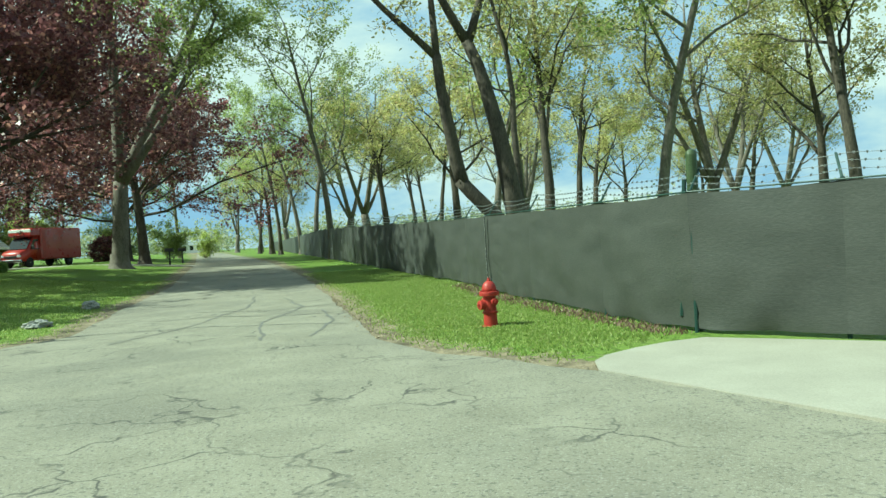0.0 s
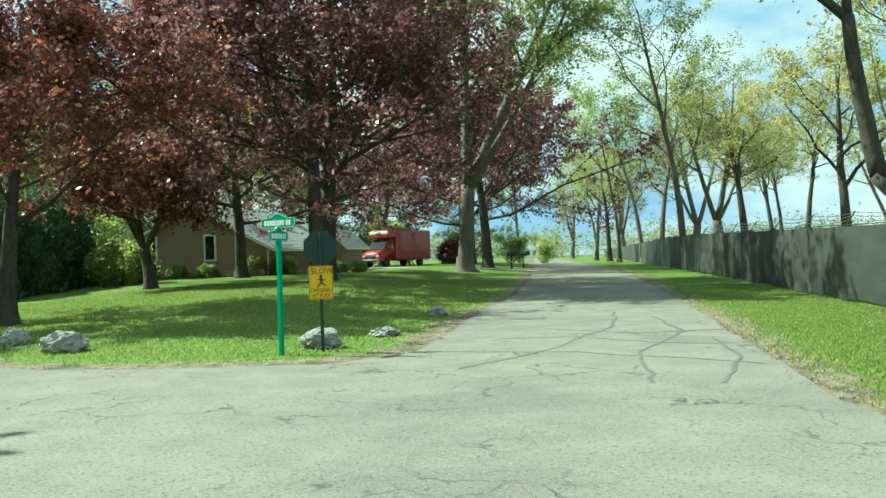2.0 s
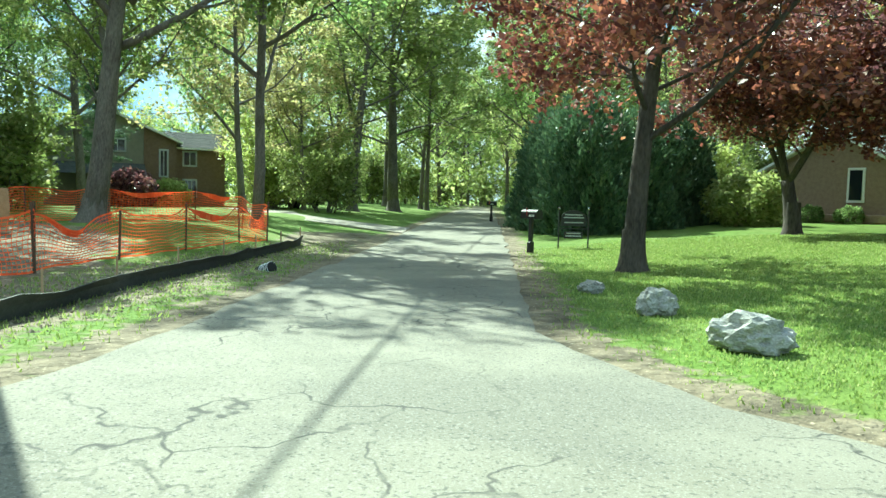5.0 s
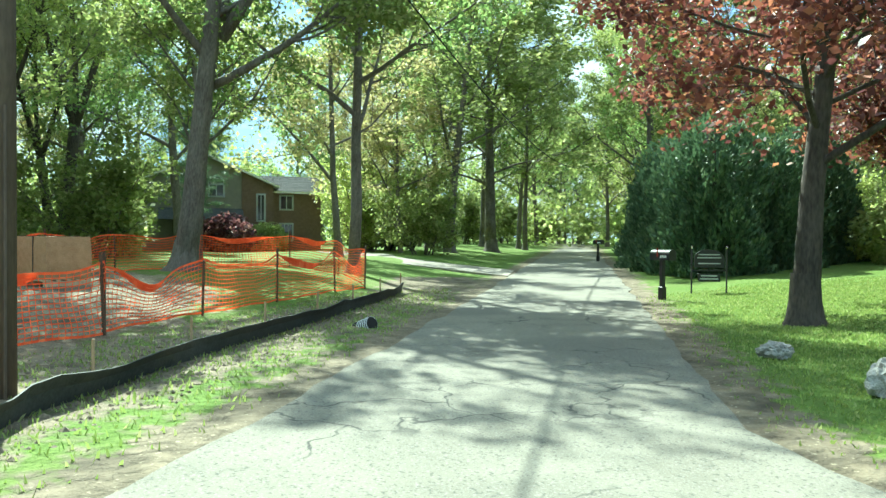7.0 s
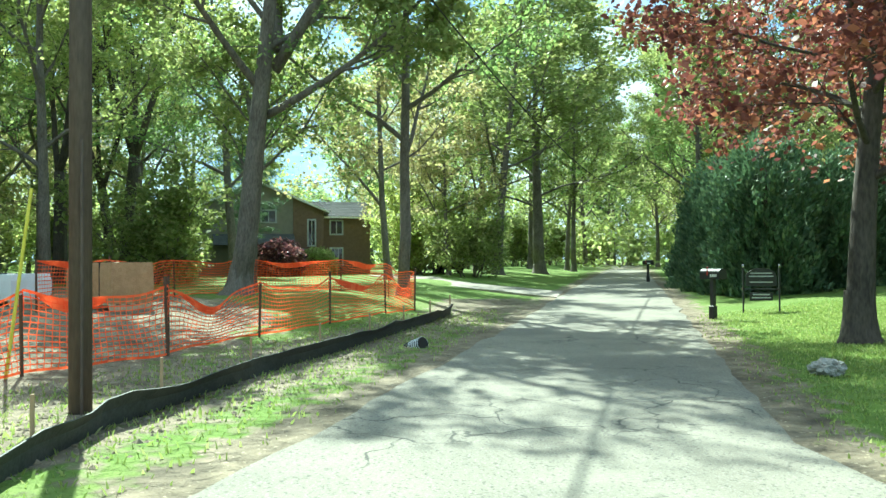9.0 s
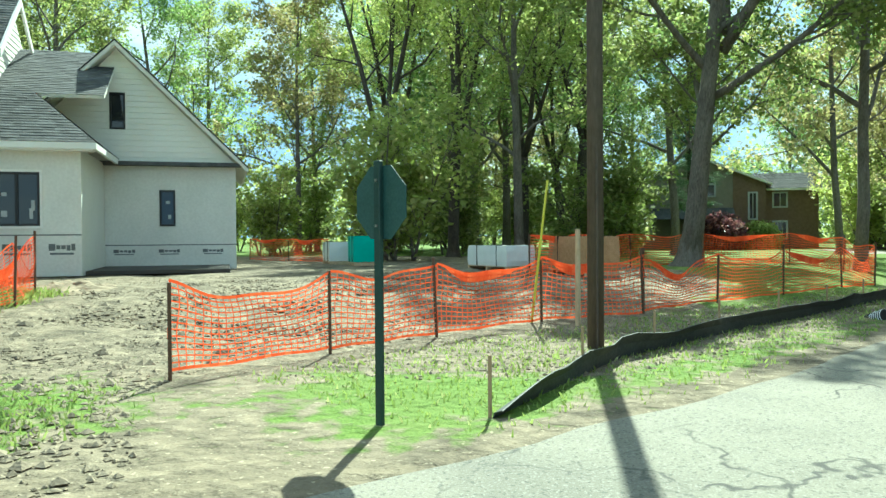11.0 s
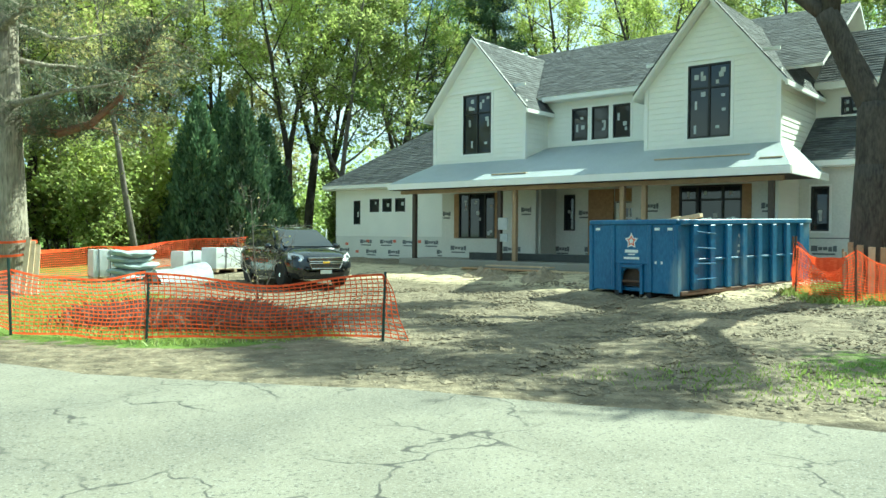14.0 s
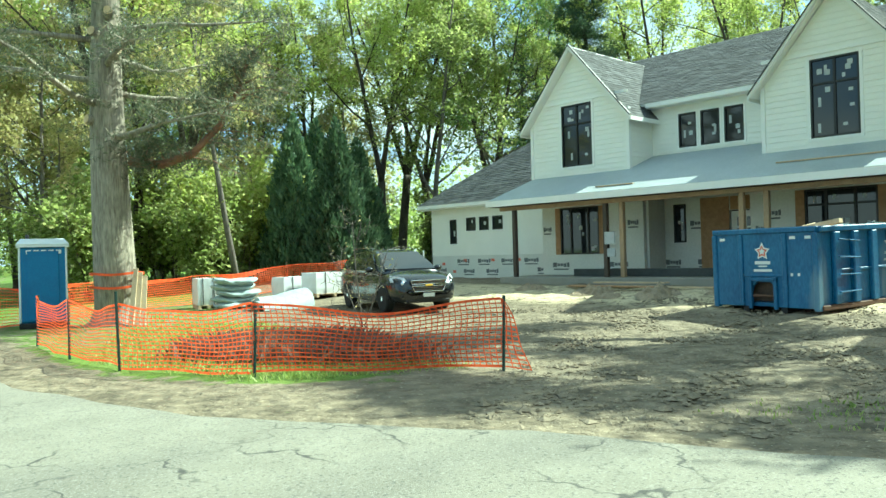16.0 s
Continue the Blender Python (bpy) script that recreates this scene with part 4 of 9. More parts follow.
def bars(u, z, v, w, h, parent):
    """A maker's mark, drawn as plain bars."""
    b = Build(H0)
    x = u
    k = 0
    for f in (0.24, 0.15, 0.16, 0.14, 0.14):
        b.box(x, x + w * f, v - 0.006, v - 0.002, z + (h * 0.2 if k in (1, 2) else 0), z + h * (1.0 if k in (0, 4) else 0.8))
        x += w * (f + 0.03)
        k += 1
    b.box(u + w * 0.05, u + w * 0.9, v - 0.006, v - 0.002, z - h * 0.62, z - h * 0.32)
    return b.made("printed_mark", M_PRINT, parent)


for u, z, v, w, p in ((-9.9, 0.98, 23.0, 0.8, w), (-7.4, 0.98, 23.0, 0.8, w), (-10.3, 2.3, 23.0, 0.4, w), (-6.6, 2.4, 22.97, 0.45, w), (-4.95, 2.3, 24.2, 0.6, w3), (-5.9, 1.0, 24.2, 0.6, w3),
                      (-4.7, 1.0, 24.2, 0.7, w3), (-1.9, 2.45, 23.0, 0.55, w2), (-2.15, 2.0, 23.0, 0.35, w2), (1.8, 2.4, 23.0, 0.45, w2), (2.7, 1.15, 24.8, 0.75, w5), (5.25, 1.15, 24.8, 0.7, w5), (6.3, 1.15, 24.8, 0.65, w5),
                      (7.3, 1.0, 28.8, 0.65, w6), (8.6, 1.0, 28.8, 0.65, w6), (9.9, 1.0, 28.8, 0.65, w6), (-18.4, 0.75, 25.0, 0.7, w4), (-17.0, 1.15, 25.0, 0.8, w4), (-15.7, 1.15, 25.0, 0.8, w4),
                      (-15.2, 0.7, 25.0, 0.75, w4), (-14.3, 1.15, 25.0, 0.8, w4), (-13.0, 1.15, 25.0, 0.8, w4), (-12.3, 0.75, 25.0, 0.7, w4), (-16.6, 0.7, 25.0, 0.7, w4)):
    bars(u, z, v, w, 0.17 if v < 28 else 0.1, p)
for u, z in ((-18.0, 1.05), (-16.6, 1.2), (-14.9, 1.2), (-17.3, 0.7), (-13.4, 1.2)):
    Build(H0).box(u, u + 0.2, 24.994, 24.998, z, z + 0.12).made("red_mark", M_REDPRINT, w4)
for u0, u1, v, z in ((2.32, 7.07, 24.8, 1.53), (6.9, 10.92, 28.8, 1.22)):
    Build(H0).box(u0, u1, v - 0.006, v - 0.001, z, z + 0.03).made("wrap_seam", M_PRINT, house)
Build(H0).box(-6.1, -5.72, PV + 0.26, PV + 0.3, 1.75, 2.15, 0.004).made("notice_board", M_STICKER, house, "white building notices pinned to a porch post")
Build(H0).box(-6.0, -5.7, PV + 0.24, PV + 0.28, 1.35, 1.62, 0.004).made("notice_board", M_STICKER, house)


# ---- trees ----
def side_of(d, rnd):
    a = d.cross(Vector((0, 0, 1)) if abs(d.z) < 0.95 else Vector((1, 0, 0))).normalized()
    return a, d.cross(a)


def branch(rnd, start, d, length, r0, r1, n, wob, up):
    pts, radii, p, d = [start.copy()], [r0], start.copy(), d.normalized()
    for i in range(n):
        d = (d + Vector((rnd.gauss(0, wob), rnd.gauss(0, wob), rnd.gauss(0, wob * 0.7) + up))).normalized()
        p = p + d * (length / n)
        pts.append(p.copy())
        radii.append(r0 + (r1 - r0) * (i + 1) / n)
    return pts, radii


def grow(seed, stems, kids, ratio, angle, clear, wob=0.13, up=0.04, thin=0.62, droop=0.0):
    """Tapered limbs, and the places of the leaves. stems: (start, direction, length, radius, end radius)."""
    rnd = random.Random(seed)
    wood, tips = Build(), []
    sides = (9, 6, 4, 3, 3)

    def spread(pts, radii, length, level):
        if level >= len(kids):
            return
        turn = rnd.uniform(0, 6.28)
        for k in range(kids[level]):
            f = clear[min(level, len(clear) - 1)]
            t = f + (1 - f) * (k + rnd.uniform(0.2, 0.9)) / kids[level]
            x = t * (len(pts) - 1)
            i = min(int(x), len(pts) - 2)
            p = pts[i].lerp(pts[i + 1], x - i)
            d = (pts[i + 1] - pts[i]).normalized()
            a, b = side_of(d, rnd)
            turn += 2.4 + rnd.uniform(-0.4, 0.4)
            ang = radians(rnd.gauss(angle[min(level, len(angle) - 1)], 9))
            nd = d * math.cos(ang) + (a * math.cos(turn) + b * math.sin(turn)) * math.sin(ang)
            ln = length * ratio[min(level, len(ratio) - 1)] * rnd.uniform(0.7, 1.15) * (1.15 - 0.55 * (t - f) / (1 - f + 1e-6))
            rr = max(0.006, (radii[i] + (radii[i + 1] - radii[i]) * (x - i)) * thin * rnd.uniform(0.7, 1))
            n = (6, 5, 4, 3)[min(level + 1, 3)]
            q, r = branch(rnd, p, nd, ln, rr, max(0.004, rr * 0.3), n, wob * 1.3, up - droop * level)
            wood.tube(q, r, sides[min(level + 1, 4)], caps=False)
            if level >= len(kids) - 2:
                for m in range(len(q) - 1):
                    tips.append((q[m + 1], level))
            spread(q, r, ln, level + 1)

    ends = []
    for start, d, length, r0, r1 in stems:
        first = ends[start] if isinstance(start, int) else Vector(start)
        q, r = branch(rnd, first, Vector(d), length, r0, r1, 8, wob * 0.2, up * 0.6)
        ends.append(q[-1] - (q[-1] - q[-2]).normalized() * r1 * 0.6)
        r[0] *= 1.0
        wood.tube(q, r, 10)
        if r1 < 0.1:
            spread(q, r, length, 0)
    return wood, np.array([tuple(p) for p, _ in tips])


def leaves(seed, tips, count, size, reach, flat=0.35, aspect=0.62):
    """Many small folded leaves round the tips."""
    rs = np.random.RandomState(seed)
    c = tips[rs.randint(0, len(tips), count)] + rs.normal(0, reach, (count, 3)) * np.array((1, 1, 0.75))
    n = rs.normal(0, 1, (count, 3))
    n[:, 2] = np.abs(n[:, 2]) + flat
    n /= np.linalg.norm(n, axis=1)[:, None]
    a = np.cross(n, rs.normal(0, 1, (count, 3)))
    a /= np.linalg.norm(a, axis=1)[:, None] + 1e-9
    b = np.cross(n, a)
    s = size * rs.uniform(0.55, 1.35, (count, 1))
    v = np.stack([c - a * s, c - b * s * aspect + n * s * 0.12, c + a * s, c + b * s * aspect + n * s * 0.12], 1).reshape(-1, 3)
    return v


def leaf_mesh(name, v, mat):
    me = bpy.data.meshes.new(name)
    n = len(v) // 4
    me.vertices.add(4 * n)
    me.vertices.foreach_set("co", v.astype(np.float32).ravel())
    me.loops.add(4 * n)
    me.loops.foreach_set("vertex_index", np.arange(4 * n, dtype=np.int32))
    me.polygons.add(n)
    me.polygons.foreach_set("loop_start", np.arange(0, 4 * n, 4, dtype=np.int32))
    me.update(calc_edges=True)
    me.validate()
    me.materials.append(mat)
    return me


def flare(wood, r):
    """Root flare at the foot of a trunk."""
    n = 12
    rings = []
    for z, k in ((-0.3, 2.0), (0.0, 1.65), (0.15, 1.3), (0.45, 1.08), (0.9, 0.97)):
        rings.append([(r * k * (1 + 0.14 * math.sin(3 * a + 1) * (k - 0.9)) * math.cos(a), r * k * (1 + 0.14 * math.sin(3 * a + 1) * (k - 0.9)) * math.sin(a), z) for a in (2 * math.pi * i / n for i in range(n))])
    wood.rings(rings, caps=False)


def tree_thing(name, wood, leaf_v, bark, leaf, label, category, crown="crown"):
    e = root(name, Matrix(), label, category)
    wood.made("trunk", bark, e, smooth=True)
    if leaf_v is not None:
        o = new(crown, leaf_mesh(crown, leaf_v, leaf))
        o.parent = e
    return e


FIRST = {}


def plant(key, x, y, turn=0.0, size=1.0, sink=0.05, label="", wide=1.0, tilt=0.0):
    """Puts a tree of that kind in the ground, the first one itself and copies after it."""
    m = pose(x, y, float(height(np.float64(x), np.float64(y))) - sink, tilt) @ pose(0, 0, 0, 0, 0, turn) @ Matrix.Diagonal((size * wide, size * wide, size, 1))
    src, used = FIRST[key]
    if not used:
        FIRST[key] = (src, True)
        src.matrix_world = m
        ob = src
    else:
        ob = copy_thing(src, Matrix())
        ob.matrix_world = m
    if label:
        ob["label"] = label
    return ob


def kind_of_tree(key, ob, group=""):
    if group:
        ob["group"] = group
    FIRST[key] = (ob, False)


UP = (0, 0, 1)
# crimson maples: short trunk, dense round dark crown
MAPLE = "crimson-leaved maple with a short dark trunk on the lawn"
w, t = grow(3, [((0, 0, 0), (0.02, 0.0, 1), 8.6, 0.235, 0.05)], (22, 8, 6), (0.58, 0.48, 0.5), (70, 46, 44), (0.3, 0.2, 0.15), 0.1, 0.06, 0.42)
t = t[t[:, 2] > 2.5]
flare(w, 0.235)
kind_of_tree("maple_a", tree_thing("maple_tree", w, leaves(3, t, 34000, 0.08, 0.17), M_DARKBARK, L_RUST, MAPLE, "tree"), "maples on the lawn")
w, t = grow(8, [((0, 0, 0), (0.03, 0, 1), 1.5, 0.2, 0.17), (0, (0.55, 0.1, 1), 3.9, 0.095, 0.03), (0, (-0.5, 0.3, 1), 3.8, 0.095, 0.03), (0, (-0.1, -0.55, 1), 4.0, 0.09, 0.03), (0, (0.15, 0.5, 1), 4.2, 0.09, 0.03), (0, (-0.8, -0.2, 0.7), 3.4, 0.08, 0.03)], (9, 6, 5), (0.46, 0.5, 0.5), (52, 45, 44), (0.25, 0.2, 0.15), 0.16, 0.03)
flare(w, 0.2)
kind_of_tree("maple_b", tree_thing("maple_tree", w, leaves(8, t, 19000, 0.075, 0.17), M_DARKBARK, L_RUST, "small crimson maple that forks low into rising limbs", "tree"), "maples on the lawn")
w, t = grow(12, [((0, 0, 0), (0.0, 0.0, 1), 12.5, 0.35, 0.05)], (20, 7, 6), (0.7, 0.5, 0.5), (70, 45, 42), (0.22, 0.2, 0.15), 0.14, 0.04, 0.5)
flare(w, 0.35)
kind_of_tree("maple_c", tree_thing("maple_tree", w, leaves(12, t, 40000, 0.1, 0.18), M_DARKBARK, L_CRIMSON, "broad dark purple maple with a dense low crown", "tree"), "maples on the lawn")
# tall elm-like tree with long rising limbs
w, t = grow(21, [((0, 0, 0), (0.06, 0, 1), 5.0, 0.5, 0.4), (0, (0.6, 0.1, 1), 14, 0.36, 0.07), (0, (-0.2, 0.2, 1), 14, 0.3, 0.06), (0, (0.3, -0.3, 1), 13, 0.3, 0.06), (0, (1.0, -0.1, 0.9), 12, 0.28, 0.05)], (6, 6, 5), (0.36, 0.5, 0.5), (36, 42, 45), (0.35, 0.2, 0.1), 0.12, 0.06, droop=0.03)
flare(w, 0.5)
kind_of_tree("elm", tree_thing("elm_tree", w, leaves(21, t, 27000, 0.09, 0.22), M_BARK, L_SPRING, "tall elm with long rising grey limbs and fresh light leaves", "tree"))
# open spring trees with bare-looking limbs
for key, seed, h, r, n, leaf, bark, ks in (("open_a", 31, 11, 0.22, 8200, L_YELLOW, M_DARKBARK, (9, 7, 6)), ("open_b", 35, 13, 0.2, 7600, L_SPRING, M_BARK, (11, 7, 6)), ("open_c", 38, 9, 0.26, 9000, L_YELLOW, M_DARKBARK, (9, 8, 6))):
    w, t = grow(seed, [((0, 0, 0), (0.04, -0.03, 1), h, r, 0.04)], ks, (0.5, 0.48, 0.5), (48, 46, 46), (0.34, 0.25, 0.15), 0.22, 0.06, 0.55)
    flare(w, r)
    kind_of_tree(key, tree_thing("park_tree", w, leaves(seed, t, int(n * 1.25), 0.068, 0.15), bark, leaf, "half-leafed spring tree with grey limbs behind the fence", "tree"), "trees along the fence")
# forked tree: several upright stems
w, t = grow(44, [((0, 0, 0), (0.05, 0, 1), 3.0, 0.36, 0.3), (0, (0.45, 0.1, 1), 9, 0.2, 0.04), (0, (-0.5, 0.1, 1), 9, 0.2, 0.04), (0, (0.0, -0.3, 1), 9.5, 0.22, 0.04), (0, (0.75, -0.2, 0.9), 7, 0.15, 0.03)], (8, 7, 6), (0.4, 0.5, 0.5), (46, 46, 46), (0.3, 0.2, 0.1), 0.2, 0.05, 0.55)
flare(w, 0.36)
kind_of_tree("forked", tree_thing("park_tree", w, leaves(44, t, 11500, 0.068, 0.15), M_BARK, L_YELLOW, "many-stemmed spring tree with spreading limbs and sparse yellow leaves", "tree"), "trees along the fence")
# the heavy twin-trunked tree against the fence
w, t = grow(51, [((0, 0, 0), (0.0, 0, 1), 1.9, 0.5, 0.42), ((-0.1, 0, 1.3), (-0.66, 0, 0.8), 2.6, 0.26, 0.24), (1, (-0.3, 0.05, 1), 4.4, 0.24, 0.16), (2, (-0.75, 0, 0.75), 6.5, 0.13, 0.03), (2, (-0.1, 0.1, 1), 7.5, 0.13, 0.03), ((0.15, 0, 1.3), (-0.16, 0.05, 1), 7, 0.36, 0.19), (5, (-0.55, 0, 0.8), 7, 0.17, 0.03), (5, (0.3, 0.1, 1), 7.5, 0.16, 0.03), ((0.3, 0.1, 0.9), (0.1, 0.1, 1), 11, 0.15, 0.04)], (8, 7, 6), (0.36, 0.5, 0.5), (58, 48, 46), (0.4, 0.2, 0.1), 0.24, 0.03, 0.55)
flare(w, 0.5)
kind_of_tree("twin", tree_thing("oak_tree", w, leaves(51, t, 11500, 0.068, 0.15), M_DARKBARK, L_YELLOW, "heavy old oak with two leaning dark trunks and sparse new leaves", "tree"))
# woodland trees: long straight trunks, high light crowns
for key, seed, h, r, n, leaf in (("wood_a", 61, 17, 0.22, 11000, L_SPRING), ("wood_b", 64, 19, 0.26, 11000, L_GREEN), ("wood_c", 67, 15, 0.18, 9500, L_YELLOW), ("wood_d", 69, 18, 0.2, 11000, L_SPRING)):
    w, t = grow(seed, [((0, 0, 0), (0.03, 0.02, 1), h, r, 0.03)], (15, 6, 4), (0.32, 0.5, 0.5), (52, 45, 44), (0.22, 0.2, 0.1), 0.13, 0.06)
    flare(w, r)
    kind_of_tree(key, tree_thing("woodland_tree", w, leaves(seed, t, int(n * 1.5), 0.1, 0.22), M_BARK, leaf, "tall woodland tree with a slim grey trunk in fresh leaf", "tree"), "trees of the wood")
# tall open trees with dark forking limbs and thin lime leaves
for key, seed, lean in (("tall_a", 181, 0.1), ("tall_b", 186, -0.08)):
    w, t = grow(seed, [((0, 0, -0.2), (lean, 0, 1), 6.0, 0.3, 0.24), (0, (0.3, 0.12, 1), 13, 0.18, 0.03), (0, (-0.32, -0.1, 1), 12, 0.17, 0.03), (0, (0.02, 0.3, 1), 12.5, 0.15, 0.03)], (7, 6, 5), (0.38, 0.5, 0.5), (44, 42, 44), (0.2, 0.2, 0.1), 0.15, 0.06)
    flare(w, 0.3)
    kind_of_tree(key, tree_thing("woodland_tree", w, leaves(seed, t, 15000, 0.09, 0.2), M_DARKBARK, L_LIME, "tall forking woodland tree with dark limbs and thin lime leaves", "tree"), "trees of the wood")
# undergrowth
for key, seed, n, leaf in (("brush_a", 71, 4200, L_SPRING), ("brush_b", 74, 3600, L_LIME)):
    rnd = random.Random(seed)
    w, t = grow(seed, [((rnd.uniform(-0.6, 0.6), rnd.uniform(-0.6, 0.6), -0.1), (rnd.uniform(-0.5, 0.5), rnd.uniform(-0.5, 0.5), 1), rnd.uniform(2.6, 4.6), 0.05, 0.01) for _ in range(7)], (7, 5), (0.4, 0.5), (50, 45), (0.08, 0.1), 0.2, 0.05)
    kind_of_tree(key, tree_thing("brush", w, leaves(seed, t, int(n * 1.6), 0.1, 0.22), M_BARK, leaf, "leafy undergrowth bush at the edge of the wood", "bush", "foliage"), "undergrowth")


def cone_tree(seed, h, r, n, size, full=0.8):
    """A dense conifer to the ground: sprays hung over a cone of short branches."""
    rs = np.random.RandomState(seed)
    z = h * (1 - np.sqrt(rs.uniform(0, 1, n))) * 0.99 + 0.02
    rad = r * np.minimum(1, (1 - z / h) * 1.25) ** full
    ang = rs.uniform(0, 6.283, n)
    lump = 1 + 0.2 * np.sin(ang * 5 + z * 1.3) + 0.14 * np.sin(ang * 9 - z * 2.9) + 0.08 * np.sin(ang * 17 + z * 5)
    d = rad * lump * np.sqrt(rs.uniform(0.45, 1.0, n))
    c = np.stack([d * np.cos(ang), d * np.sin(ang), z], 1)
    a = np.stack([np.cos(ang) * 0.5 + rs.normal(0, 0.3, n), np.sin(ang) * 0.5 + rs.normal(0, 0.3, n), 0.7 + rs.normal(0, 0.35, n)], 1)
    a /= np.linalg.norm(a, axis=1)[:, None]
    b = np.cross(a, rs.normal(0, 1, (n, 3)))
    b /= np.linalg.norm(b, axis=1)[:, None]
    s = size * rs.uniform(0.6, 1.4, (n, 1))
    v = np.stack([c - a * s, c - b * s * 0.4, c + a * s, c + b * s * 0.4], 1).reshape(-1, 3)
    w = Build()
    w.tube([(0, 0, -0.2), (0, 0, h * 0.9)], [r * 0.09, 0.02], 8)
    rnd = random.Random(seed)
    for i in range(46):
        zz = rnd.uniform(0.05, 0.9) * h
        rr = r * min(1, (1 - zz / h) * 1.25) ** full * 0.85
        q = rnd.uniform(0, 6.28)
        w.tube([(0, 0, zz), (rr * math.cos(q) * 0.6, rr * math.sin(q) * 0.6, zz + 0.1), (rr * math.cos(q), rr * math.sin(q), zz + 0.3)], [0.03, 0.018, 0.006], 4)
    return w, v


w, v = cone_tree(81, 8.5, 2.3, 15000, 0.17)
kind_of_tree("cedar", tree_thing("cedar_tree", w, v, M_DARKBARK, L_CEDAR, "dense dark green cedar, branched down to the ground", "conifer"), "cedars")
w, v = cone_tree(84, 5.3, 1.75, 26000, 0.1, 0.3)
kind_of_tree("hedge", tree_thing("arborvitae", w, v, M_DARKBARK, L_CEDAR, "dense dark arborvitae grown into a tall hedge", "conifer"), "hedge by the lane")


def pine(seed, h, r, first, reach, n, fine=0.16):
    """A pine: bare lower trunk, whorls of long limbs with tufts of needles."""
    rnd = random.Random(seed)
    w, tips = Build(), []
    q, rr = branch(rnd, Vector((0, 0, -0.3)), Vector((0.02, 0.01, 1)), h, r, 0.05, 12, 0.015, 0)
    w.tube(q, rr, 14)
    z, k = first, 0.0
    while z < h * 0.97:
        ln = reach * (1 - 0.75 * (z - first) / (h - first)) * rnd.uniform(0.6, 1.1)
        k += 2.4
        x = z / h * 12
        p = q[min(11, int(x))].lerp(q[min(12, int(x) + 1)], x - int(x))
        b, br = branch(rnd, p, Vector((math.cos(k), math.sin(k), rnd.uniform(-0.05, 0.3))), ln, r * 0.22 * (1.1 - z / h), 0.012, 6, 0.12, 0.0)
        w.tube(b, br, 5)
        for i in range(1, 7):
            for s in range(3):
                d = Vector((rnd.gauss(0, 1), rnd.gauss(0, 1), rnd.uniform(-0.35, 0.4))).normalized() * rnd.uniform(0.4, 1.3)
                w.tube([b[i], b[i] + d], [0.014, 0.005], 3, caps=False)
                tips += [tuple(b[i] + d * f) for f in (0.5, 0.75, 1.0)]
        z += rnd.uniform(0.22, 0.5)
    return w, leaves(seed, np.array(tips), n, fine, 0.15, 0.0, 0.13)


M_PINEBARK = material("ridged_pine_bark", (0.13, 0.11, 0.085), (0.4, 0.35, 0.28), 0.95, 9, 30, 1.0, stretch=(1, 1, 0.14))
M_REDBARK = material("reddish_limb_bark", (0.17, 0.085, 0.055), (0.32, 0.17, 0.11), 0.9, 9, 40, 0.8)
M_CUTWOOD = material("sawn_wood", (0.5, 0.36, 0.2), (0.68, 0.52, 0.32), 0.8, 9, 40, 0.2)
w, v = pine(91, 20, 0.56, 5.2, 6.0, 60000, 0.085)
flare(w, 0.52)
ob = tree_thing("pine_tree", w, v, M_PINEBARK, L_PINE, "big old pine with a thick ridged trunk and sawn-off limb stubs", "tree")
for z, a in ((7.4, 60), (5.2, 40), (6.9, 110), (7.9, 95)):
    d = Vector((math.cos(radians(a)), math.sin(radians(a)), 0.1))
    st = Build().tube([d * 0.35 + Vector((0, 0, z)), d * 0.72 + Vector((0, 0, z + 0.03))], [0.15, 0.125], 10).made("limb_stub", M_PINEBARK, ob)
    Build().tube([d * 0.725 + Vector((0, 0, z + 0.03)), d * 0.735 + Vector((0, 0, z + 0.031))], [0.118, 0.116], 10).made("sawn_face", M_CUTWOOD, st)
# the long reddish limb that sags and then rises
limb = [(-0.4, 0.1, 4.25), (-1.2, 0.35, 4.15), (-2.0, 0.6, 4.4), (-2.7, 0.8, 5.1), (-3.2, 0.95, 6.0), (-3.5, 1.0, 6.9)]
lb = Build().tube(limb, [0.13, 0.115, 0.1, 0.085, 0.06, 0.03], 8).made("red_limb", M_REDBARK, ob, "long reddish limb that sags and then rises")
rnd = random.Random(77)
twigs, spots_ = Build(), []
for k in range(46):
    i = rnd.randrange(1, 6)
    p = Vector(limb[i]) + (Vector(limb[i]) - Vector(limb[i - 1])) * rnd.uniform(-0.9, 0)
    q = p + Vector((rnd.uniform(-1.5, 0.7), rnd.uniform(-0.8, 0.8), rnd.uniform(-0.45, 0.7)))
    m = p.lerp(q, 0.5) + Vector((0, 0, 0.12))
    twigs.tube([p, m, q], [0.02, 0.012, 0.005], 4, caps=False)
    spots_ += [tuple(m), tuple(m.lerp(q, 0.5)), tuple(q)]
twigs.made("twig_spray", M_REDBARK, lb)
o = new("needles", leaf_mesh("needles", leaves(78, np.array(spots_), 9000, 0.085, 0.17, 0.0, 0.13), L_PINE))
o.parent = lb
kind_of_tree("pine", ob)
w, v = pine(95, 21, 0.35, 5.0, 4.6, 34000)
kind_of_tree("pine_far", tree_thing("pine_tree", w, v, M_DARKBARK, L_CEDAR, "tall dark pine standing behind the new house", "tree"))
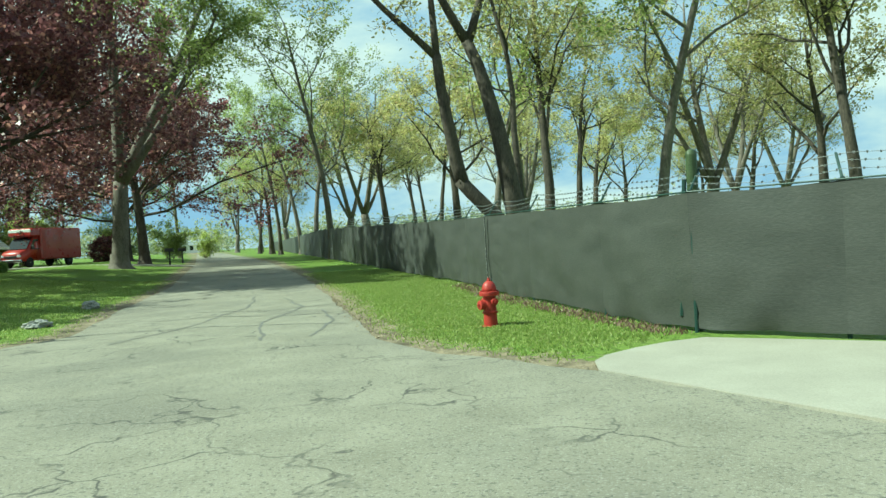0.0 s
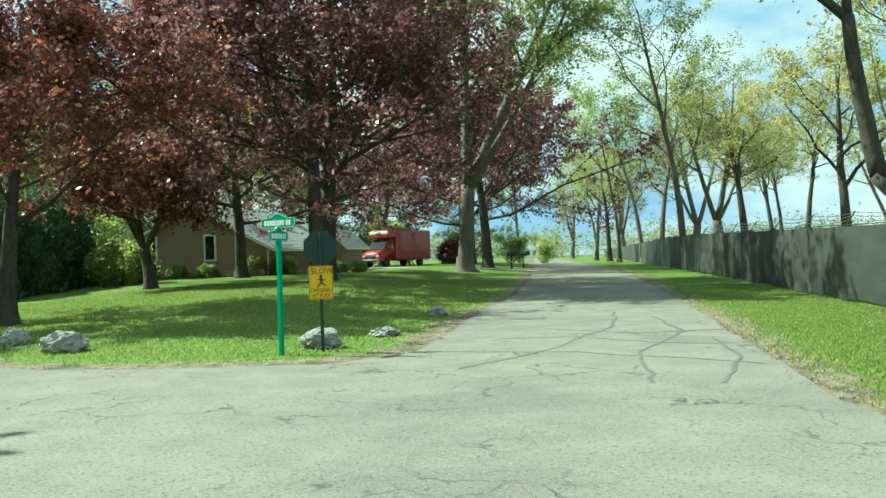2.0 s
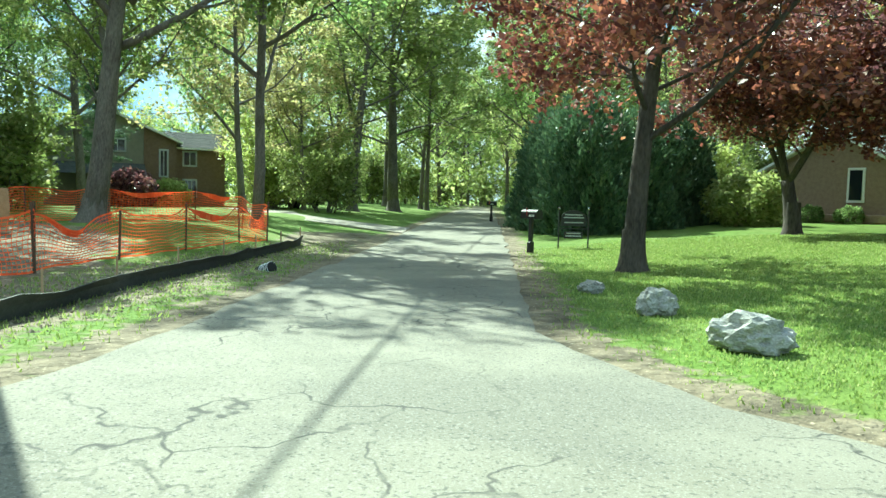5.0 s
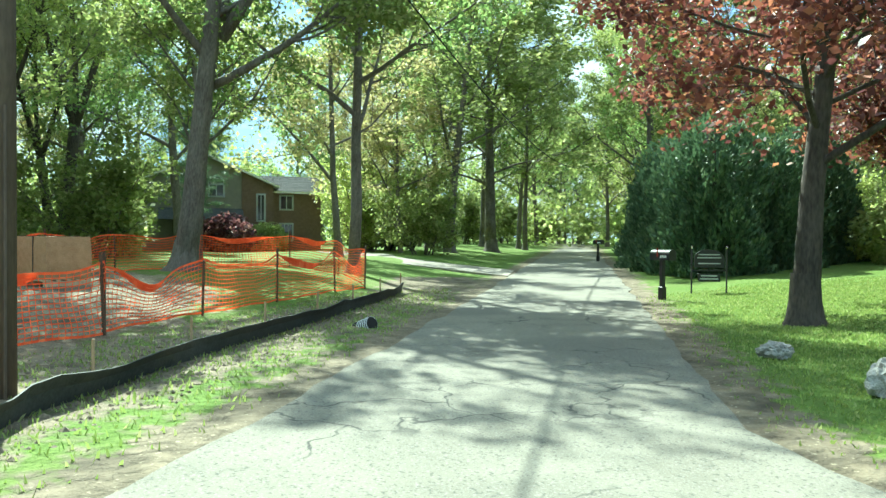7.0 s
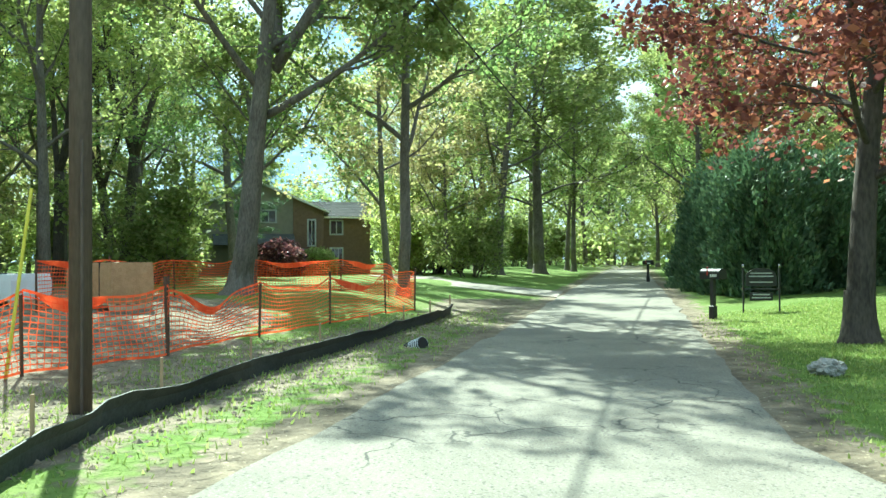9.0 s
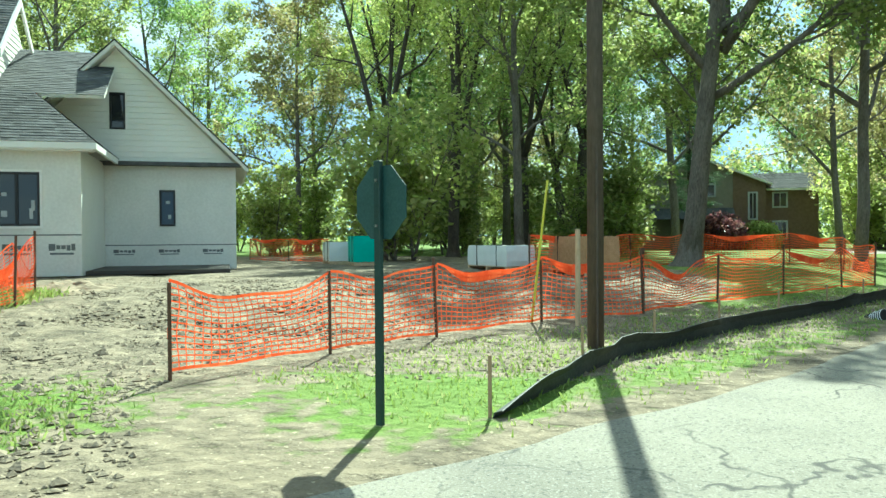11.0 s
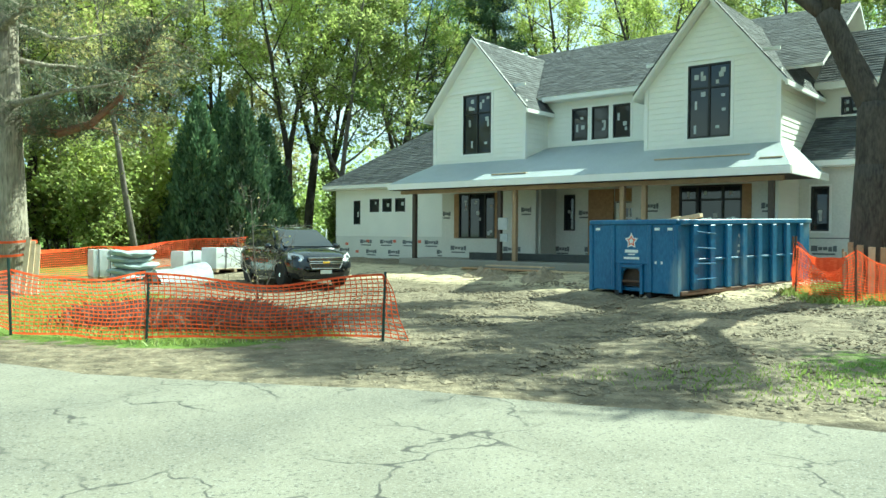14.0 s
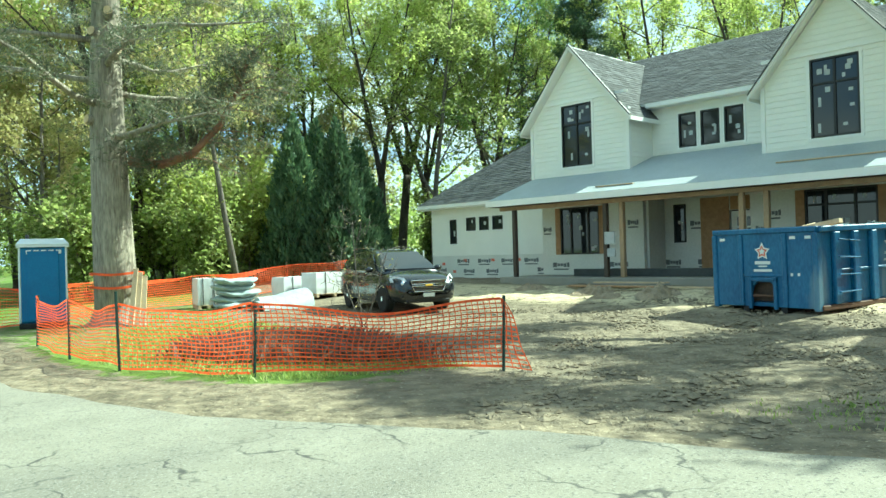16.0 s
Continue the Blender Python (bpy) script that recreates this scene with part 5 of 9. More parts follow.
# round garden bushes
rs = np.random.RandomState(5)
for key, leaf, label in (("bush_green", L_SPRING, "rounded light green garden bush by the house"), ("bush_red", L_CRIMSON, "low dark red weeping maple bush"), ("bush_dark", L_GREEN, "clipped dark green foundation hedge bush")):
    d = rs.normal(0, 1, (3500, 3))
    d /= np.linalg.norm(d, axis=1)[:, None]
    c = d * np.array((1.0, 1.0, 0.75)) * (1 + 0.12 * np.sin(d[:, :1] * 7 + d[:, 1:2] * 5)) * rs.uniform(0.75, 1, (3500, 1)) + np.array((0, 0, 0.6))
    c[:, 2] = np.maximum(c[:, 2], 0.05)
    w = Build()
    for i in range(9):
        w.tube([(0, 0, -0.1), (d[i, 0] * 0.4, d[i, 1] * 0.4, 0.5), (d[i, 0] * 0.8, d[i, 1] * 0.8, 0.7 + d[i, 2] * 0.4)], [0.03, 0.02, 0.008], 4)
    kind_of_tree(key, tree_thing("garden_bush", w, leaves(7, c, 3500, 0.07, 0.05), M_BARK, leaf, label, "bush", "foliage"))

# the tree before the new house: thick twisted trunk that forks wide
w, t = grow(101, [((0, 0, -0.2), (-0.02, 0, 1), 3.0, 0.44, 0.37), (0, (0.03, 0, 1), 1.5, 0.37, 0.4), (1, (-0.42, 0.05, 1), 2.6, 0.3, 0.24), (2, (-0.85, 0, 0.75), 5.5, 0.17, 0.05), (2, (0.02, 0.1, 1), 6.5, 0.21, 0.05),
                  (2, (-0.6, 0.4, 0.9), 5.5, 0.15, 0.04), (1, (0.5, 0, 1), 3.0, 0.31, 0.24), (6, (0.85, 0.05, 0.85), 6.0, 0.2, 0.05), (6, (0.15, 0.1, 1), 6.5, 0.18, 0.05), (1, (0.1, 0.45, 1), 6, 0.15, 0.04)], (4, 5, 5), (0.4, 0.5, 0.5), (50, 45, 45), (0.55, 0.3, 0.2), 0.15, 0.05)
t = t[t[:, 2] > 6.4]
flare(w, 0.4)
kind_of_tree("yard_tree", tree_thing("maple_tree", w, leaves(101, t, 30000, 0.09, 0.3), M_DARKBARK, L_SPRING, "thick dark forked maple standing before the new house", "tree"))

plant("maple_a", -20.7, 17.85, 20)
plant("maple_b", -25.3, 27.8, 140, 1.15)
plant("maple_c", -18.35, 29.4, 0, 1.0)
plant("maple_c", -18.95, 31.0, 200, 1.05)
plant("maple_c", -19.9, 53.0, 70, 1.05)
plant("maple_c", -27.5, 36.5, 130, 0.9)
plant("maple_c", -24.5, 62.0, 310, 1.0)
plant("elm", -18.4, 45.0, -15, 1.0)
plant("twin", 2.3, 27.0, 12)
for key, x, y, a, s in (("open_b", -6.7, 48.2, 30, 1.1), ("open_b", 7.6, 28.1, 120, 1.15), ("open_b", -9.6, 61.6, 210, 1.1), ("forked", -5.8, 66, 60, 1.1), ("open_c", -3.8, 60.2, 300, 1.2), ("open_a", 0.3, 75.3, 10, 1.2),
                        ("open_c", 1.0, 42.3, 220, 1.05), ("open_b", 2.4, 36.2, 170, 1.0), ("open_a", 4.4, 32.9, 80, 1.15), ("open_a", 8.3, 47.4, 30, 1.1), ("open_c", 13.1, 64.9, 140, 1.2), ("forked", 13.7, 39.8, 200, 1.05),
                        ("open_c", 17.6, 35.9, 330, 1.1), ("open_a", 14.0, 26.5, 110, 1.15), ("forked", 35.2, 77.4, 20, 1.3), ("open_a", -25.2, 112.6, 50, 1.3), ("open_c", -20.6, 98.3, 0, 1.3), ("forked", -9.4, 84.8, 240, 1.2)):
    plant(key, x, y, a, s)
for key, x, y, a, s in (("open_a", -2.2, 95.3, 150, 1.3), ("forked", -25.8, 138, 100, 1.4), ("open_c", 26.1, 65, 60, 1.2), ("forked", -41.4, 165, 300, 1.3), ("open_c", 22, 90, 10, 1.3), ("forked", 9, 75, 80, 1.2), ("open_a", 45, 60, 260, 1.2),
                        ("open_b", -13.5, 78, 320, 1.2), ("open_b", -17.5, 88, 40, 1.2), ("open_a", -1, 110, 200, 1.3), ("forked", 20, 52, 120, 1.0), ("open_b", -33, 150, 20, 1.4), ("forked", 12, 120, 30, 1.4), ("open_c", 38, 110, 0, 1.4)):
    plant(key, x, y, a, s)
for key, x, y, a, s in (("tall_a", -11.5, -41.5, 40, 1.0), ("tall_b", -15.5, -46.0, 160, 1.05), ("tall_a", -7.0, -45.5, 250, 1.0), ("tall_b", -2.5, -44.0, 20, 1.0), ("tall_b", -18.5, -42.5, 300, 0.95), ("tall_a", 3.0, -40.0, 90, 0.95),
                        ("wood_c", 6.5, -36.0, 10, 1.0), ("wood_c", -9.5, -50.0, 80, 1.1), ("wood_a", 0.5, -48.0, 200, 1.1)):
    plant(key, x, y, a, s)
for key, x, y, a, s in (("wood_b", -37.0, 70.0, 20, 0.8), ("wood_a", -31.0, 76.0, 120, 0.8), ("maple_c", -34.5, 66.0, 220, 0.85), ("wood_b", -43.0, 64.0, 300, 0.85), ("wood_d", -47.0, 58.0, 60, 0.9), ("wood_b", -27.5, 84.0, 170, 0.8)):
    plant(key, x, y, a, s)
for key, x, y, a, s in (("brush_a", -31.0, 63.5, 0, 1.0), ("brush_a", -34.0, 61.0, 90, 1.1), ("brush_b", -37.5, 59.5, 180, 1.1), ("brush_a", -28.5, 70.5, 270, 0.9), ("brush_b", -41.0, 57.0, 45, 1.1), ("brush_a", -26.0, 76.0, 130, 0.8), ("brush_a", -44.5, 54.0, 200, 1.2), ("brush_b", -24.6, 83.0, 20, 0.7)):
    plant(key, x, y, a, s)
plant("yard_tree", -18.5, -4.5, HOUSE_TURN)
plant("pine", -0.45, -14.4, 0)
plant("pine_far", -24.2, -38.2, 40, 0.95)
plant("pine_far", -24.0, -52.0, 160, 0.95)
plant("cedar", -5.6, -32.5, 0, 1.0, wide=0.7)
plant("cedar", -7.6, -31.0, 100, 0.95, wide=0.75)
plant("cedar", -6.9, -36.0, 50, 1.05, wide=0.75)
plant("cedar", -9.0, -34.5, 220, 0.9, wide=0.8)
for key, x, y, a, s in (("brush_b", -3.6, -33.5, 20, 1.25), ("brush_a", -2.2, -30.5, 140, 1.1), ("brush_b", -0.9, -34.0, 260, 1.35), ("wood_c", -2.6, -37.5, 40, 0.7), ("brush_b", -4.6, -36.5, 80, 1.5)):
    plant(key, x, y, a, s)
w, t = grow(171, [((0, 0, -0.2), (0.03, 0.02, 1), 15.5, 0.34, 0.05), ((0, 0, 4.6), (-0.9, 0.3, 0.5), 6, 0.14, 0.03), ((0, 0, 5.2), (0.85, 0.45, 0.5), 6, 0.13, 0.03), ((0, 0, 5.8), (0.2, -0.9, 0.5), 6, 0.13, 0.03), ((0.1, 0.1, 6.6), (0.55, 0.2, 1), 8, 0.19, 0.03), ((0.1, 0.1, 7.2), (-0.5, 0.2, 1), 7.5, 0.17, 0.03)], (9, 6, 5), (0.42, 0.5, 0.5), (52, 45, 44), (0.42, 0.2, 0.1), 0.14, 0.04)
flare(w, 0.34)
t = t[t[:, 2] > 4.2]
kind_of_tree("stout", tree_thing("lawn_tree", w, leaves(171, t, 24000, 0.1, 0.22), M_BARK, L_SPRING, "stout lawn tree with a broad leafy crown inside the mesh fence", "tree"))
plant("stout", -33.3, 8.28, 30, tilt=-7.5)
plant("wood_d", -35.7, 8.75, 130, 0.7)
plant("wood_b", -34.45, 13.32, 200, 0.88, wide=0.85, tilt=-3.8)
plant("wood_d", -56.5, 24.3, 70, 1.05, wide=1.5)
plant("wood_a", -62.5, 29.6, 150, 1.1, wide=1.8)
plant("wood_c", -54.0, 20.4, 260, 0.8)
plant("wood_b", -66.0, 26.0, 10, 1.0)
plant("wood_d", -74.0, 37.0, 90, 1.05)
for key, x, y, a, s in (("wood_a", -70.5, 36.0, 200, 1.0), ("wood_d", -79.0, 52.0, 20, 1.1), ("wood_b", -92.0, 47.5, 140, 1.1), ("wood_a", -97.0, 62.5, 260, 1.15), ("wood_d", -113.0, 64.5, 310, 1.2), ("wood_c", -86.0, 56.5, 60, 1.1)):
    plant(key, x, y, a, s)
for key, x, y, a, s in (("wood_d", -50.5, 34.6, 10, 0.95), ("wood_a", -46.0, 35.5, 120, 0.85), ("wood_b", -58.5, 40.5, 220, 0.95), ("wood_d", -66.5, 45.5, 300, 0.95), ("wood_a", -84, 52, 40, 1.0), ("pine_far", -57.5, 9.2, 40, 0.5), ("wood_c", -60.5, 19.6, 100, 0.8)):
    plant(key, x, y, a, s)
for x, y, s, a in ((-42.2, 29.9, 0.95, 0), (-39.0, 28.3, 1.08, 70), (-36.1, 26.9, 0.98, 140), (-33.4, 26.0, 1.08, 210), (-33.2, 28.4, 0.95, 280), (-33.6, 30.4, 1.0, 30), (-37.5, 29.5, 1.0, 100), (-41, 31, 1.0, 190)):
    plant("hedge", x, y, a, s)

# the woods round about, scattered with room for the lanes and the houses
rnd = random.Random(11)
spots = []


def scatter(n, keys, x0, x1, y0, y1, gap, sizes, keep, label=""):
    tries = 0
    while n and tries < 4000:
        tries += 1
        x, y = rnd.uniform(x0, x1), rnd.uniform(y0, y1)
        if not keep(x, y) or any((x - a) ** 2 + (y - b) ** 2 < gap * gap for a, b in spots):
            continue
        spots.append((x, y))
        plant(rnd.choice(keys), x, y, rnd.uniform(0, 360), rnd.uniform(*sizes), label=label)
        n -= 1


def clear_of(x, y):
    u, v = HU.x * x + HU.y * y, HV.x * x + HV.y * y
    d = 0.48 * x + 0.88 * y - 3.35
    if -24 < u < 16 and v < 40:
        return False
    return not (-8 < d < 7)


def behind_house(x, y):
    u, v = HU.x * x + HU.y * y, HV.x * x + HV.y * y
    return v > 41 or (u > 15 and v > 33) or (u < -24 and v > 8 and y < -24)


WOOD = ("wood_a", "wood_b", "wood_c", "wood_d")
scatter(11, ("tall_a", "tall_b"), -50, 4, -52, -22, 5.0, (0.85, 1.15), lambda x, y: clear_of(x, y) and behind_house(x, y))
scatter(6, ("tall_a", "tall_b"), -60, -40, -10, 3, 4.5, (0.85, 1.1), lambda x, y: clear_of(x, y))
scatter(18, WOOD, -62, 8, -64, 2, 4.2, (0.85, 1.15), lambda x, y: clear_of(x, y) and behind_house(x, y))
scatter(16, WOOD, -78, -44, -12, 16, 4.5, (0.8, 1.1), lambda x, y: clear_of(x, y) and not (-74 < x < -48 and 3 < y < 19))
scatter(12, WOOD, -110, -72, 18, 80, 5.5, (0.9, 1.2), clear_of)
scatter(20, WOOD, -76, -40, 32, 70, 4.5, (0.7, 1.0), clear_of)
scatter(9, WOOD, -128, -108, 56, 80, 4.5, (0.8, 1.0), lambda x, y: True)
scatter(16, WOOD, 2, 26, -56, -24, 4.5, (0.8, 1.05), lambda x, y: x > 2 and not (x < 12 and y > -26) and not 0 < x + y * 0.286 < 8)
BRUSH = ("brush_a", "brush_b")
spots.clear()
scatter(22, BRUSH, -58, 6, -58, 2, 3.0, (0.9, 1.5), lambda x, y: clear_of(x, y) and behind_house(x, y) and not (-16 < x < -3 and y > -44))
scatter(17, BRUSH, -76, -46, -10, 26, 2.8, (0.8, 1.35), lambda x, y: 0.48 * x + 0.88 * y - 3.35 < -8.5 and not (-75 < x < -46 and 6 < y < 19))
scatter(18, BRUSH, -12, 22, -52, -27, 2.6, (0.8, 1.3), lambda x, y: not 0.5 < x + y * 0.286 < 7 and not (x < -3 and y > -44))
scatter(16, BRUSH, -110, -72, 24, 72, 4, (1.0, 1.5), clear_of)
scatter(14, BRUSH, -64, -38, 32, 52, 3.5, (0.7, 1.2), clear_of)
scatter(9, BRUSH, -122, -104, 52, 74, 4, (1.0, 1.5), lambda x, y: True)
for x, y, s in ((-28.2, 38.6, 0.85), (-26.9, 39.4, 0.8), (-33.5, 34.2, 1.5), (-30.5, 31.5, 1.6), (-60.8, 13.5, 1.35)):
    plant("bush_green", x, y, s * 100, s)
for x, y, s in ((-24.0, 40.5, 0.5), (-23.2, 41.2, 0.5), (-30.5, 37.4, 0.6), (-31.8, 36.6, 0.6), (-33.0, 35.8, 0.6)):
    plant("bush_dark", x, y, s * 300, s)
for key, x, y, a, s in (("brush_b", -60.2, 19.3, 150, 1.3), ("brush_a", -58.5, 20.4, 260, 1.4)):
    plant(key, x, y, a, s)
plant("bush_red", -59.6, 11.0, 0, 1.7)
plant("bush_red", -28.2, 67.4, 60, 1.6)


def far_woods():
    """Low woods along the skyline, many leaves in clumps, haze mixed into their colour."""
    rs = np.random.RandomState(3)
    v = []
    for i in range(150):
        a = rs.uniform(-0.75, 0.75) + (0 if i % 3 else 0.1)
        d = rs.uniform(230, 330)
        x, y = d * math.sin(a) - 40 * 0, d * math.cos(a)
        h = rs.uniform(5, 11)
        c = rs.normal(0, 1, (170, 3)) * np.array((4.5, 4.5, h * 0.3)) + np.array((x, y, h * 0.5))
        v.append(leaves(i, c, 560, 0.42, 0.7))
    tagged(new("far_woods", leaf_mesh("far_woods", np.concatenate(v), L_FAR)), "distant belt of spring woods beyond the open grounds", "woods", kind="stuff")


far_woods()


def deep_woods():
    """The closed mass of the wood behind the nearest trees."""
    rs = np.random.RandomState(8)
    v = []
    for i in range(255):
        a = radians(rs.uniform(50, 205))
        d = rs.uniform(84, 125)
        x, y = -14 - d * math.sin(a), d * math.cos(a)
        h = rs.uniform(8, 17)
        c = rs.normal(0, 1, (150, 3)) * np.array((3.2, 3.2, h * 0.28)) + np.array((x, y, h * 0.45))
        c[:, 2] = np.maximum(c[:, 2], 0.2)
        v.append(leaves(i, c, 520, 0.3, 0.5))
    tagged(new("deep_woods", leaf_mesh("deep_woods", np.concatenate(v), L_SPRING)), "closed green depth of the wood behind the nearest trees", "woods", kind="stuff")


deep_woods()


def blades(name, poly, count, tall, seed, label, fade=0.0, leaf=L_GRASS, wide=1.0):
    """Grass as single tapering blades over a piece of the ground."""
    rs = np.random.RandomState(seed)
    p = np.array(poly)
    x = rs.uniform(p[:, 0].min() - 0.6, p[:, 0].max() + 0.6, count * 4)
    y = rs.uniform(p[:, 1].min() - 0.6, p[:, 1].max() + 0.6, count * 4)
    ok = (signed(poly, x, y) > rs.uniform(-0.6, 1.0, x.shape) ** 3 + fade * rs.uniform(0, 1, x.shape) ** 2) & (signed(ROAD, x, y) < -0.05 - 1.25 * rs.uniform(0, 1, x.shape) ** 1.4) & (signed(APRON, x, y) < -0.03)
    x, y = x[ok][:count], y[ok][:count]
    n = len(x)
    z = height(x, y)
    a = rs.uniform(0, 6.283, n)
    h = tall * rs.uniform(0.5, 1.3, n)
    w = 0.011 * wide * rs.uniform(0.7, 1.5, n)
    lx, ly = rs.normal(0, 0.5, n) * h, rs.normal(0, 0.5, n) * h
    dx, dy = np.cos(a) * w, np.sin(a) * w
    v = np.stack([np.stack([x - dx, y - dy, z - 0.01], 1), np.stack([x + dx, y + dy, z - 0.01], 1), np.stack([x + lx * 0.5 + dx * 0.6, y + ly * 0.5 + dy * 0.6, z + h * 0.7], 1), np.stack([x + lx, y + ly, z + h], 1)], 1).reshape(-1, 3)
    tagged(new(name, leaf_mesh(name, v, leaf)), label, "grass", kind="stuff")


blades("grass", [(-7.2, 15), (-8, 13.2), (-12.3, 11.8), (-15.4, 12.3), (-27, 18.6), (-29, 24), (-22, 32), (-11, 34), (-9, 22)], 200000, 0.036, 1, "mown lawn grass under the maples", 5.0)
blades("grass", [(-1.6, 11.6), (0.9, 8.6), (1.2, 9.4), (2.8, 10.6), (2.2, 13), (1.5, 17), (0.9, 22), (-1.5, 33), (-6.2, 33), (-3.3, 21), (-2.6, 16)], 120000, 0.034, 2, "mown verge grass round the hydrant", 1.5)
blades("grass", [(-15.5, 3.2), (-18.7, 4.9), (-22, 7.4), (-28.5, 11.8), (-31, 15.3), (-26.7, 13.9), (-20.8, 10.6), (-16, 8), (-13.5, 6.2)], 9000, 0.05, 3, "rough thin grass on the verge before the mesh fence")
blades("grass", [(-12.6, 0.6), (-14.6, 0.8), (-15.2, 2.3), (-13.5, 3.6), (-11.6, 2.6)], 900, 0.05, 4, "ragged grass left at the edge of the site", 1.2)
blades("grass", [(-17.2, -5.8), (-19.8, -5.9), (-20.3, -3.2), (-17.9, -2.6), (-16.6, -4.2)], 5000, 0.14, 5, "uncut grass round the foot of the yard tree")
blades("grass", [(-7.0, -3.4), (-4.2, -3.2), (-1.6, -6.3), (-0.8, -12), (-4.0, -13), (-5.2, -9)], 14000, 0.08, 6, "grass plot enclosed by the orange mesh fence")
blades("dry_weeds", [(-6.9, -3.7), (-4.2, -4.6), (-2.6, -5.9), (-3.4, -7.9), (-5.6, -7.8)], 5500, 0.3, 8, "dead brown weeds and twigs standing behind the netting", 0.5, L_DRY, 0.34)
blades("grass", [(-13.6, 0.8), (-11.0, 0.2), (-8.2, 0.2), (-9.4, 2.2), (-12, 3.4), (-14.4, 2.6)], 1800, 0.05, 9, "sparse grass coming up in the trodden soil", 1.0)
blades("dry_grass", [(2.75, 10.5), (2.1, 12.95), (1.35, 16.25), (0.71, 18.95), (0.3, 21.9), (-0.1, 21.8), (0.31, 18.85), (0.95, 16.15), (1.7, 12.85), (2.35, 10.4)], 7000, 0.07, 12, "dry grass tufts along the foot of the screened fence", 0.0, L_DRY)


# ---- things along the lanes ----
def gz(x, y):
    return float(height(np.float64(x), np.float64(y)))


def along(pts, step):
    """Evenly spaced places on a polyline."""
    out = []
    for a, b in zip(pts, pts[1:]):
        n = max(1, round(math.dist(a, b) / step))
        out += [(a[0] + (b[0] - a[0]) * i / n, a[1] + (b[1] - a[1]) * i / n) for i in range(n)]
    return out + [pts[-1]]


